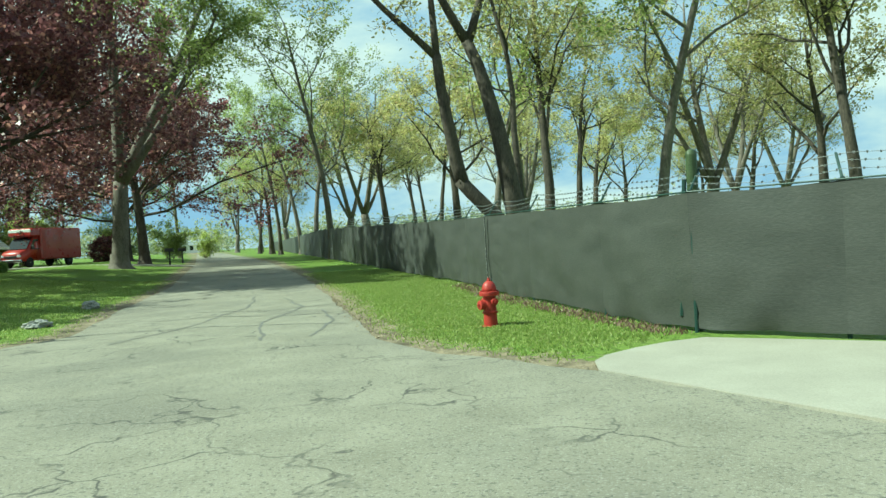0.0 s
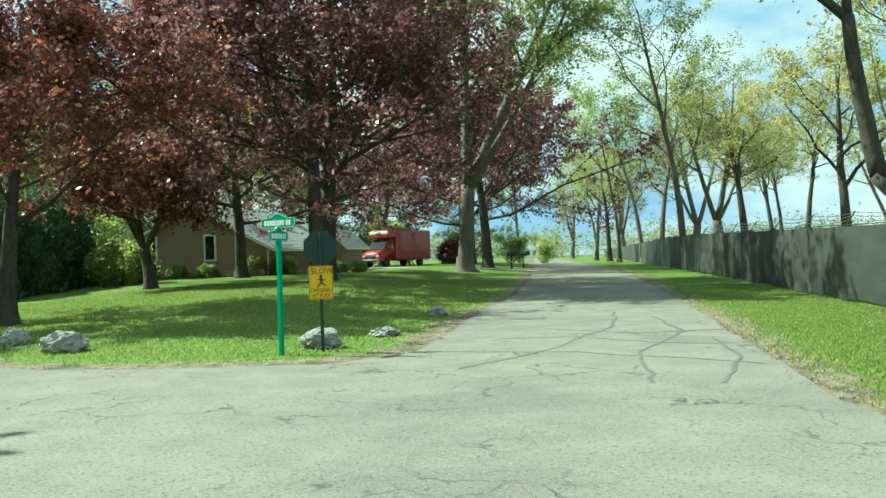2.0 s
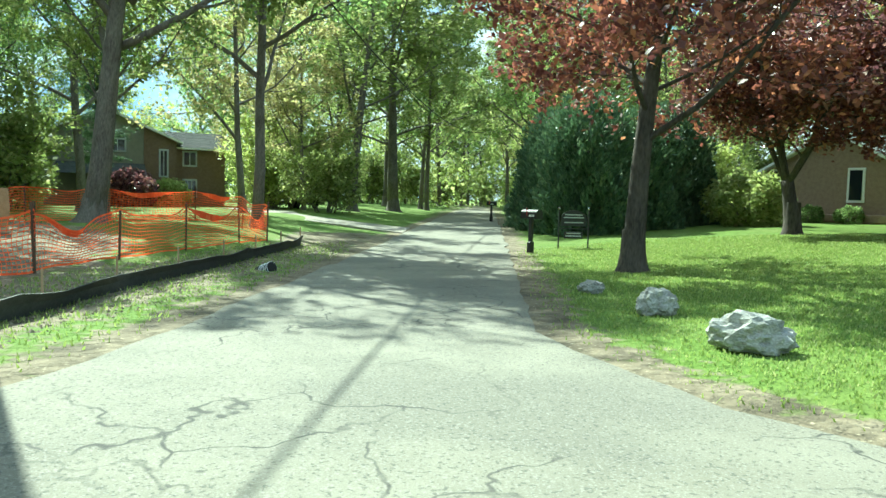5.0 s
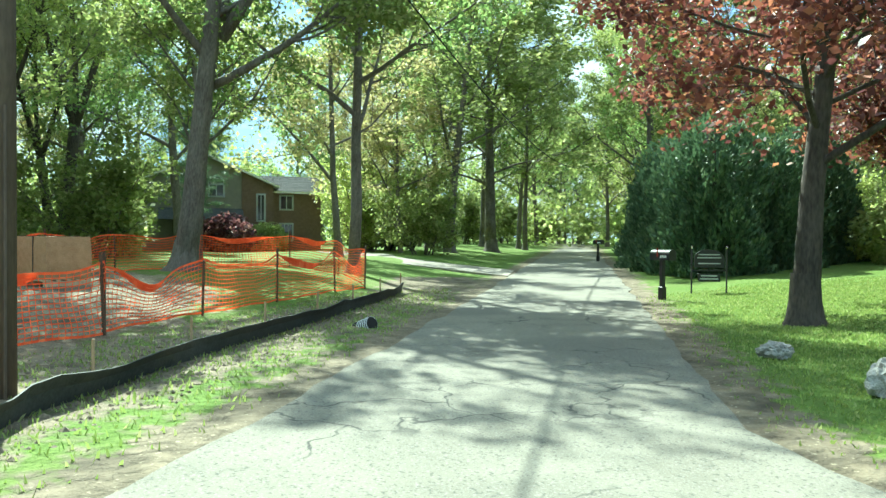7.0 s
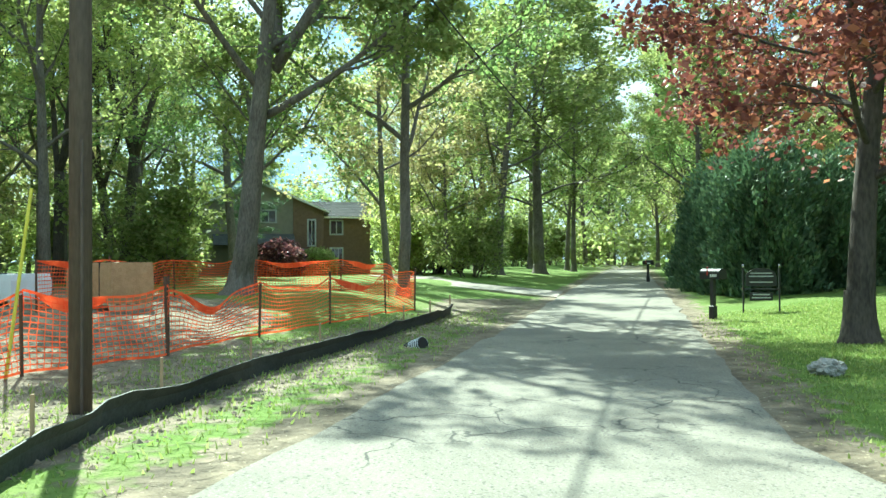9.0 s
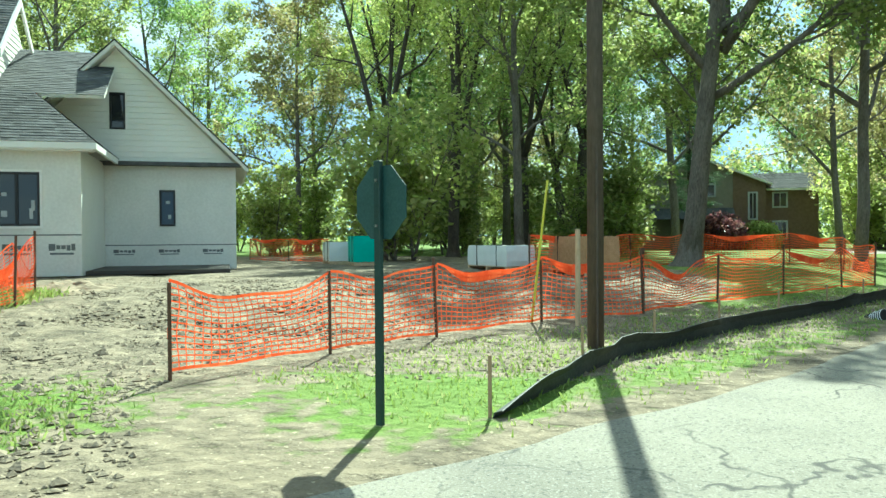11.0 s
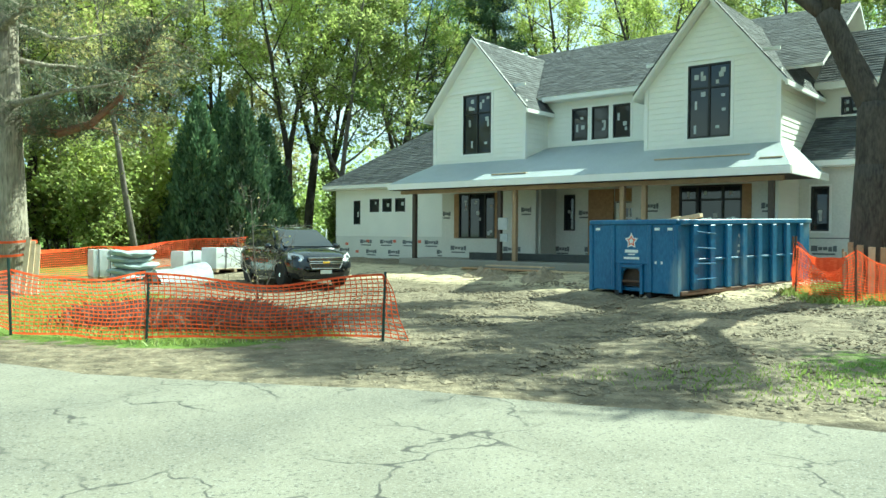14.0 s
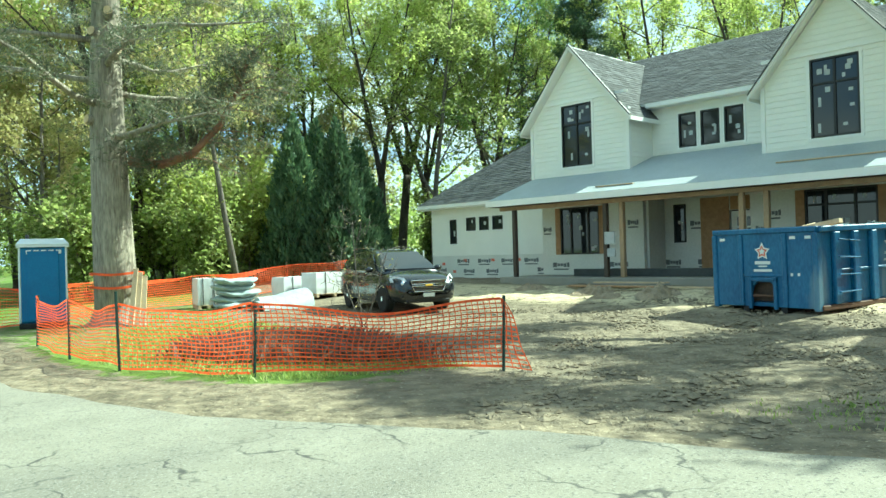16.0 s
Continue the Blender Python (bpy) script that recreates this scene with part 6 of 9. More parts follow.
def screened_fence():
    line = [(13.5, 0.6), (4.2, 9.3), (2.8, 10.55), (2.15, 13.0), (1.4, 16.3), (0.76, 19.0), (0.35, 22.0), (-2.1, 30.5), (-5.9, 44.5), (-8.0, 52.5)]
    posts = along(line, 2.9)
    far = along([(-8.0, 52.5), (-26.0, 134.0), (-38.0, 182.0)], 9.0)
    e = root("screened_fence", pose(2.8, 10.55, gz(2.8, 10.55)), "chain-link fence hung with dark privacy screen, topped with barbed wire", "fence")
    off = (2.8, 10.55, gz(2.8, 10.55))
    rnd = random.Random(4)
    for run, fine in ((posts, True), (far, False)):
        for k, (a, b) in enumerate(zip(run, run[1:])):
            n = 16 if fine else 4
            bd = Build(off)
            dx, dy = b[0] - a[0], b[1] - a[1]
            L = math.hypot(dx, dy)
            nx, ny = -dy / L, dx / L
            front, back = [], []
            rows = 9
            for j in range(rows + 1):
                for i in range(n + 1):
                    t = i / n
                    x, y = a[0] + dx * t, a[1] + dy * t
                    belly = math.sin(math.pi * t) * 0.05 * math.sin(math.pi * j / rows) + 0.03 * noise.noise((x * 1.1, y * 1.1, j * 0.5)) + 0.012 * noise.noise((x * 4, y * 4, j * 0.2)) + 0.1 * (1 - j / rows) ** 3 * noise.noise((x * 2.4, y * 2.4, j * 0.7 + 2))
                    hem = 0.06 + 0.07 * noise.noise((x * 0.9, y * 0.9, 5))
                    top = 1.86 - 0.03 * math.sin(math.pi * t)
                    z = gz(x, y) + hem + (top - hem) * j / rows
                    front.append((x + nx * belly, y + ny * belly, z))
                    back.append((x + nx * (belly - 0.008), y + ny * (belly - 0.008), z))
            w = n + 1
            m = len(front)
            bd.v = front + back
            for j in range(rows):
                for i in range(n):
                    q = j * w + i
                    bd.f.append((q, q + 1, q + w + 1, q + w))
                    bd.f.append((m + q, m + q + w, m + q + w + 1, m + q + 1))
                    bd.ids += [0, 0]
            bd.made("screen_panel", M_SCREEN, e, smooth=True)
            z0, z1 = gz(*a), gz(*b)
            Build(off).tube([(a[0], a[1], z0 + 1.87), (b[0], b[1], z1 + 1.87)], 0.013, 6).made("top_rail", M_DARKGREEN, e)
            p = Build(off).tube([(a[0] - nx * 0.05, a[1] - ny * 0.05, z0 - 0.1), (a[0] - nx * 0.05, a[1] - ny * 0.05, z0 + 1.9)], 0.03, 8).made("post", M_DARKGREEN, e)
            if fine:
                Build(off).tube([(a[0] - nx * 0.05, a[1] - ny * 0.05, z0 + 1.88), (a[0] + dx / L * 0.12 - nx * 0.3, a[1] + dy / L * 0.12 - ny * 0.3, z0 + 2.2)], 0.018, 5).made("wire_arm", M_DARKGREEN, p)
            if fine and k < 16:
                for h, o in ((2.19, 0.29), (2.09, 0.2), (1.99, 0.12)):
                    pts = []
                    for i in range(7):
                        t = i / 6
                        pts.append((a[0] + dx * t - nx * o, a[1] + dy * t - ny * o, z0 + (z1 - z0) * t + h - 0.07 * math.sin(math.pi * t) + rnd.uniform(-0.012, 0.012)))
                    w_ = Build(off).tube(pts, 0.0032, 4)
                    for i in range(0, int(L / 0.14)):
                        t = (i + 0.5) / int(L / 0.14)
                        x, y, z = (pts[0][c] + (pts[-1][c] - pts[0][c]) * t for c in range(3))
                        z -= 0.07 * math.sin(math.pi * t)
                        w_.box(x - 0.012, x + 0.012, y - 0.003, y + 0.003, z - 0.014, z + 0.014)
                    w_.made("barbed_wire", M_GALV, e)
            if fine and abs(a[1] - 19.0) < 0.1:
                sx, sy = a[0] + nx * 0.06, a[1] + ny * 0.06
                seam = Build(off).box(sx - 0.01, sx + 0.004, sy - 0.03, sy + 0.03, z0 + 0.08, z0 + 1.84).made("screen_seam", M_BLACK, e)
                for i in range(15):
                    z = z0 + 0.12 + i * 0.115
                    o = 0.014 * (-1) ** i
                    Build(off).box(sx - 0.016, sx - 0.0105, sy - 0.022 + o, sy + 0.022 + o, z, z + 0.05).made("lacing", M_STICKER, seam)
    return e


screened_fence()
gp = root("fence_post", pose(2.95, 10.75, gz(2.9, 10.7)), "thick green painted timber post behind the fence corner", "post")
Build().lathe([(0.075, -0.1), (0.075, 2.38), (0.06, 2.43), (0.02, 2.45)], 14).made("shaft", M_GREENPAINT, gp, smooth=False)
Build().tube([(-0.2, 0.1, 0.2), (-0.1, 0.03, 2.05)], 0.03, 6).made("brace", M_DARKGREEN, gp)


def hydrant(x, y, turn):
    e = root("fire_hydrant", pose(x, y, gz(x, y) - 0.02, 0, 0, turn), "red cast-iron fire hydrant standing in the grass verge", "hydrant")
    Build().lathe([(0.15, 0), (0.15, 0.03), (0.11, 0.04), (0.105, 0.22), (0.12, 0.23), (0.12, 0.26), (0.105, 0.27), (0.1, 0.5), (0.155, 0.51), (0.16, 0.55), (0.155, 0.575), (0.115, 0.58)], 24).made("barrel", M_HYDRANT, e, smooth=False)
    b = Build().lathe([(0.118, 0.575), (0.115, 0.62), (0.1, 0.68), (0.07, 0.72), (0.035, 0.74)], 20).made("bonnet", M_HYDRANT, e, smooth=True)
    Build().lathe([(0.032, 0.735), (0.032, 0.76), (0.022, 0.765), (0.022, 0.79)], 5).made("operating_nut", M_HYDRANT, b)
    for a, r, z, name in ((0, 0.075, 0.37, "pumper_nozzle"), (90, 0.052, 0.42, "hose_nozzle"), (-90, 0.052, 0.42, "hose_nozzle")):
        m = pose(0, 0, z, 0, 0, a) @ pose(0, 0, 0, 0, 90, 0)
        n = Build().lathe([(r * 0.8, 0.08), (r * 0.8, 0.13), (r, 0.135), (r, 0.185), (r * 0.75, 0.19)], 16, m).made(name, M_HYDRANT, e)
        Build().lathe([(0.022, 0.188), (0.022, 0.215)], 5, m).made("cap_nut", M_HYDRANT, n)
    bolts = [(0.14 * math.cos(k * math.pi / 4), 0.14 * math.sin(k * math.pi / 4)) for k in range(8)]
    for bx, by in bolts:
        Build().lathe([(0.012, 0.575), (0.012, 0.59)], 6, pose(bx, by, 0)).made("flange_bolt", M_HYDRANT, e)


hydrant(0.26, 12.6, 205)


def rounded_plate(w, h, r, n=5):
    """Outline of a plate with round corners, in (x, z) about its middle."""
    out = []
    for cx, cz, a0 in ((w / 2 - r, h / 2 - r, 0), (-w / 2 + r, h / 2 - r, 90), (-w / 2 + r, -h / 2 + r, 180), (w / 2 - r, -h / 2 + r, 270)):
        out += [(cx + r * math.cos(radians(a0 + 90 * i / n)), cz + r * math.sin(radians(a0 + 90 * i / n))) for i in range(n + 1)]
    return out


def lift(poly, dx, dz):
    return [(p + dx, q + dz) for p, q in poly]


def street_sign(x, y, turn):
    e = root("street_sign", pose(x, y, gz(x, y), 0, 0, turn), "green steel post with two ornate green street name blades", "street sign")
    Build().box(-0.035, 0.035, -0.035, 0.035, -0.2, 1.76, 0.008).made("post", M_SIGNGREEN, e)
    Build().lathe([(0.05, 1.76), (0.05, 1.82), (0.03, 1.84)], 12).made("cap_bracket", M_SIGNGREEN, e)
    out = [(-0.44, -0.1), (0.44, -0.1), (0.46, -0.04), (0.46, 0.08), (0.44, 0.1), (0.26, 0.11), (0.14, 0.16), (0.08, 0.2), (0, 0.215), (-0.08, 0.2), (-0.14, 0.16), (-0.26, 0.11), (-0.44, 0.1), (-0.46, 0.08), (-0.46, -0.04)]
    for name, z, sc, rz in (("upper_blade", 2.1, 0.78, 0), ("lower_blade", 1.89, 0.47, 90)):
        m = pose(0, 0, z, 0, 0, rz) @ Matrix.Diagonal((sc, 0.78, 0.78, 1))
        b = Build()
        b.rings([[(p, -0.012, q) for p, q in out], [(p, 0.012, q) for p, q in out]], m)
        pl = b.made(name, M_SIGNGREEN, e)
        for s in (-1, 1):
            t = Build()
            for i in range(len(out)):
                p, q = out[i], out[(i + 1) % len(out)]
                t.rings([[(p[0] * 0.97, s * 0.0125, p[1] * 0.94), (q[0] * 0.97, s * 0.0125, q[1] * 0.94), (q[0] * 0.95, s * 0.0125, q[1] * 0.88), (p[0] * 0.95, s * 0.0125, p[1] * 0.88)], [(p[0] * 0.97, s * 0.015, p[1] * 0.94), (q[0] * 0.97, s * 0.015, q[1] * 0.94), (q[0] * 0.95, s * 0.015, q[1] * 0.88), (p[0] * 0.95, s * 0.015, p[1] * 0.88)]], m)
            t.made("border", M_SIGNWHITE, pl)
            x0 = -0.36
            for k, f in enumerate((0.055, 0.06, 0.05, 0.06, 0.03, 0.045, 0.05, 0.05)):
                Build().box(x0, x0 + f, s * 0.0125, s * 0.015, -0.05, 0.055, 0, m).made("lettering_bar", M_SIGNWHITE, pl)
                x0 += f + 0.018
            for k in range(2):
                Build().box(0.22 + k * 0.07, 0.27 + k * 0.07, s * 0.0125, s * 0.015, -0.05, 0.055, 0, m).made("lettering_bar", M_SIGNWHITE, pl)


street_sign(-9.3, 13.85, -7)


def slow_sign(x, y, turn):
    e = root("warning_sign", pose(x, y, gz(x, y) + 0.11, 0, 0, turn) @ Matrix.Diagonal((0.86, 0.86, 0.9, 1)), "yellow warning sign below a stop plate on a dark post", "road sign")
    Build().box(-0.03, 0.03, 0.0, 0.05, -0.2, 2.02, 0.008).made("post", M_DARKGREEN, e)
    zc = 1.13
    # a stop plate on the same post, its dark back towards the junction
    rr = 0.31 / math.cos(math.pi / 8)
    oc = [(rr * math.cos(math.pi / 8 + k * math.pi / 4), 1.755 + rr * math.sin(math.pi / 8 + k * math.pi / 4)) for k in range(8)]
    sp = Build()
    sp.rings([[(p, 0.053, q) for p, q in oc], [(p, 0.059, q) for p, q in oc]])
    sp = sp.made("stop_plate", M_DARKGREEN, e, "octagonal stop plate seen from its dark back")
    Build().rings([[(p * 0.97, 0.0595, 1.755 + (q - 1.755) * 0.97) for p, q in oc], [(p * 0.97, 0.063, 1.755 + (q - 1.755) * 0.97) for p, q in oc]]).made("red_face", M_REDPRINT, sp)
    b = Build()
    o = rounded_plate(0.46, 0.61, 0.04)
    b.rings([[(p, -0.006, q + zc) for p, q in o], [(p, -0.001, q + zc) for p, q in o]])
    pl = b.made("plate", M_YELLOW, e)
    inner, outer = rounded_plate(0.425, 0.575, 0.035), rounded_plate(0.44, 0.59, 0.038)
    n = len(inner)
    t = Build()
    for i in range(n):
        j = (i + 1) % n
        t.poly([(outer[i][0], -0.0075, outer[i][1] + zc), (outer[j][0], -0.0075, outer[j][1] + zc), (inner[j][0], -0.0075, inner[j][1] + zc), (inner[i][0], -0.0075, inner[i][1] + zc)])
    t.made("border", M_BLACK, pl)
    for text, size, px, pz in (("SLOW", 0.155, -0.19, zc + 0.16), ("CHILDREN", 0.088, -0.2, zc - 0.165), ("AT PLAY", 0.088, -0.165, zc - 0.26)):
        letters(text, size, (px, -0.008, pz), UPRIGHT, M_BLACK, pl, "lettering", (0, 0, 0))
    f = Build()
    f.lathe([(0.026, -0.0015), (0.026, 0.0015)], 14, pose(0.0, -0.008, zc + 0.115, 90, 0, 0))
    for a, c, r in (((0.0, 0.085), (0.01, 0.0), 0.02), ((0.01, 0.0), (0.06, -0.045), 0.013), ((0.06, -0.045), (0.1, -0.05), 0.01), ((0.0, 0.0), (-0.04, -0.05), 0.013), ((-0.04, -0.05), (-0.075, -0.075), 0.01), ((0.0, 0.075), (0.05, 0.04), 0.01), ((0.05, 0.04), (0.085, 0.055), 0.008), ((0.0, 0.075), (-0.06, 0.05), 0.01)):
        dx, dz = c[0] - a[0], c[1] - a[1]
        L = math.hypot(dx, dz)
        ox, oz = -dz / L * r, dx / L * r
        f.rings([[(a[0] + ox, w, a[1] + oz + zc), (a[0] - ox, w, a[1] - oz + zc), (c[0] - ox, w, c[1] - oz + zc), (c[0] + ox, w, c[1] + oz + zc)] for w in (-0.0095, -0.007)])
    f.made("pictogram", M_BLACK, pl)


slow_sign(-8.85, 14.35, 29)


def boulder(x, y, s, seed, turn, label):
    bm = bmesh.new()
    bmesh.ops.create_icosphere(bm, subdivisions=4, radius=1)
    off = Vector((seed * 3.1, seed * 1.7, 0))
    for v in bm.verts:
        d = v.co.normalized()
        k = 1 + 0.32 * noise.noise(d * 1.3 + off) + 0.24 * noise.noise(d * 2.9 + off) + 0.13 * noise.noise(d * 7 + off) + 0.06 * noise.noise(d * 15 + off)
        c = noise.cell(d * 2.2 + off)
        v.co = d * (k + 0.06 * c)
        v.co.z = max(v.co.z, -0.5)
    me = bpy.data.meshes.new("boulder")
    bm.to_mesh(me)
    bm.free()
    me.materials.append(M_STONE)
    ob = new("boulder", me)
    ob.matrix_world = pose(x, y, gz(x, y) + s[2] * 0.35, 0, 0, turn) @ Matrix.Diagonal((s[0] * 0.62, s[1] * 0.62, s[2] * 0.62, 1))
    tagged(ob, label, "boulder", "boulders along the lawn")


boulder(-13.75, 13.62, (0.62, 0.42, 0.36), 1, 30, "large pale rugged boulder at the lawn's edge")
boulder(-16.0, 14.4, (0.42, 0.34, 0.33), 2, 80, "pale grey boulder in the shade at the lawn's edge")
boulder(-18.2, 15.0, (0.32, 0.28, 0.2), 3, 10, "small flat grey boulder near the maple")
boulder(-9.15, 14.75, (0.52, 0.34, 0.34), 4, 20, "squarish grey boulder behind the warning sign")
boulder(-8.9, 16.7, (0.45, 0.3, 0.16), 5, 60, "low flat boulder sunk in the grass")
boulder(-9.7, 21.0, (0.5, 0.3, 0.22), 6, 130, "low grey boulder beside the lane")


def mailbox(x, y, turn, label):
    e = root("mailbox", pose(x, y, gz(x, y), 0, 0, turn), label, "mailbox")
    Build().box(-0.05, 0.05, -0.05, 0.05, -0.2, 0.92, 0.008).made("post", M_BLACK, e)
    Build().box(-0.07, 0.07, -0.07, 0.07, 0.0, 0.3, 0.01).made("post_sleeve", M_BLACK, e)
    o = [(-0.12, 0)] + [(-0.12 * math.cos(math.pi * i / 10), 0.14 + 0.1 * math.sin(math.pi * i / 10)) for i in range(11)] + [(0.12, 0)]
    b = Build()
    b.rings([[(w, p, q + 0.92) for p, q in o] for w in (-0.27, 0.27)])
    bx = b.made("box", M_BLACK, e)
    b = Build()
    b.rings([[(w, p * 1.06, q * 1.04 + 0.915) for p, q in o] for w in (0.27, 0.295)])
    b.made("door", M_BLACK, bx)
    Build().box(-0.05, -0.02, -0.15, -0.135, 1.0, 1.2, 0.003).made("flag", M_HYDRANT, bx)
    t = Build()
    for k in range(4):
        t.box(0.03 + k * 0.05, 0.065 + k * 0.05, -0.1245, -0.1215, 0.97, 1.03)
    t.made("number_bars", M_SIGNWHITE, bx)


mailbox(-25.95, 18.74, 14, "black mailbox with a rounded top on a dark post")
mailbox(-47.5, 29.6, 25, "far black mailbox beside the lane")
mailbox(-18.1, 52.6, 200, "black mailbox on a post far down the lane")
mailbox(-19.6, 60.0, 200, "black mailbox on a post far down the lane")


def garden_sign(x, y, turn):
    e = root("garden_sign", pose(x, y, gz(x, y), 0, 0, turn) @ Matrix.Diagonal((0.92, 1, 1.12, 1)), "black framed notice sign with an arched board on two thin posts", "sign")
    for s in (-0.47, 0.47):
        p = Build().box(s - 0.02, s + 0.02, -0.02, 0.02, -0.2, 1.0, 0.004).made("post", M_BLACK, e)
        Build().lathe([(0.012, 1.0), (0.03, 1.02), (0.03, 1.05), (0.01, 1.075)], 10, pose(s, 0, 0)).made("finial", M_CHROME, p)
    o = [(-0.4, 0.58), (0.4, 0.58), (0.4, 0.8)] + [(0.4 * math.cos(math.pi * i / 12), 0.8 + 0.19 * math.sin(math.pi * i / 12)) for i in range(1, 12)] + [(-0.4, 0.8)]
    b = Build()
    b.prism(o, "y", -0.012, 0.012)
    pl = b.made("arched_board", M_BLACK, e)
    Build().box(-0.45, 0.45, -0.012, 0.012, 0.5, 0.53).made("cross_bar", M_BLACK, e)
    Build().box(-0.3, 0.3, -0.01, 0.01, 0.26, 0.44, 0.004).made("lower_board", M_BLACK, e)
    for z, w in ((0.86, 0.28), (0.79, 0.32), (0.66, 0.3)):
        Build().box(-w, w, -0.0155, -0.0125, z, z + 0.025).made("text_bar", M_STICKER, pl)
    for z, w in ((0.38, 0.22), (0.31, 0.25)):
        Build().box(-w, w, -0.0135, -0.0105, z, z + 0.03).made("text_bar", M_STICKER, e)


garden_sign(-27.0, 20.85, 66)


def stop_sign(x, y, turn):
    e = root("stop_sign", pose(x, y, gz(x, y), 0, 0, turn), "stop sign seen from its dark unpainted back, on a green post", "road sign")
    Build().box(-0.035, 0.035, -0.05, -0.008, -0.3, 2.03, 0.006).made("post", M_DARKGREEN, e)
    o = [(0.305 * math.cos(radians(22.5 + 45 * i)), 1.71 + 0.305 * math.sin(radians(22.5 + 45 * i))) for i in range(8)]
    b = Build()
    b.prism(o, "y", -0.006, 0.0)
    pl = b.made("plate_back", M_SIGNBACK, e)
    o2 = [(p * 0.97, 1.71 + (q - 1.71) * 0.97) for p, q in o]
    Build().prism(o2, "y", 0.001, 0.003).made("red_face", M_HYDRANT, pl)
    for z in (1.53, 1.88):
        Build().lathe([(0.012, -0.06), (0.012, -0.05)], 6, pose(0, 0, z, -90, 0, 0)).made("bolt", M_GALV, pl)


stop_sign(-13.9, 5.34, 62)


def utility_pole(x, y):
    e = root("utility_pole", pose(x, y, gz(x, y)), "dark weathered timber utility pole on the verge", "pole")
    Build().tube([(0, 0, -0.5), (0.02, 0, 5), (0.05, 0.02, 11)], [0.108, 0.1, 0.085], 14).made("shaft", M_DARKPOST, e, smooth=True)
    Build().tube([(0.115, 0.03, 0.0), (0.12, 0.03, 2.6)], 0.016, 6).made("ground_conduit", M_DARKPOST, e)
    Build().box(-0.9, 0.9, -0.06, 0.06, 9.9, 10.02, 0.01, pose(0, 0, 0, 0, 0, 60)).made("cross_arm", M_DARKPOST, e)
    pts = []
    for i in range(25):
        t = i / 24
        px, py = x + (-75 - x) * t, y + (45.5 - y) * t
        pts.append((px - x, py - y, 8.2 + 0.2 * t - 2.6 * math.sin(math.pi * t)))
    Build().tube(pts, 0.022, 5).made("cable", M_RUBBER, e)


utility_pole(-18.4, 6.62)


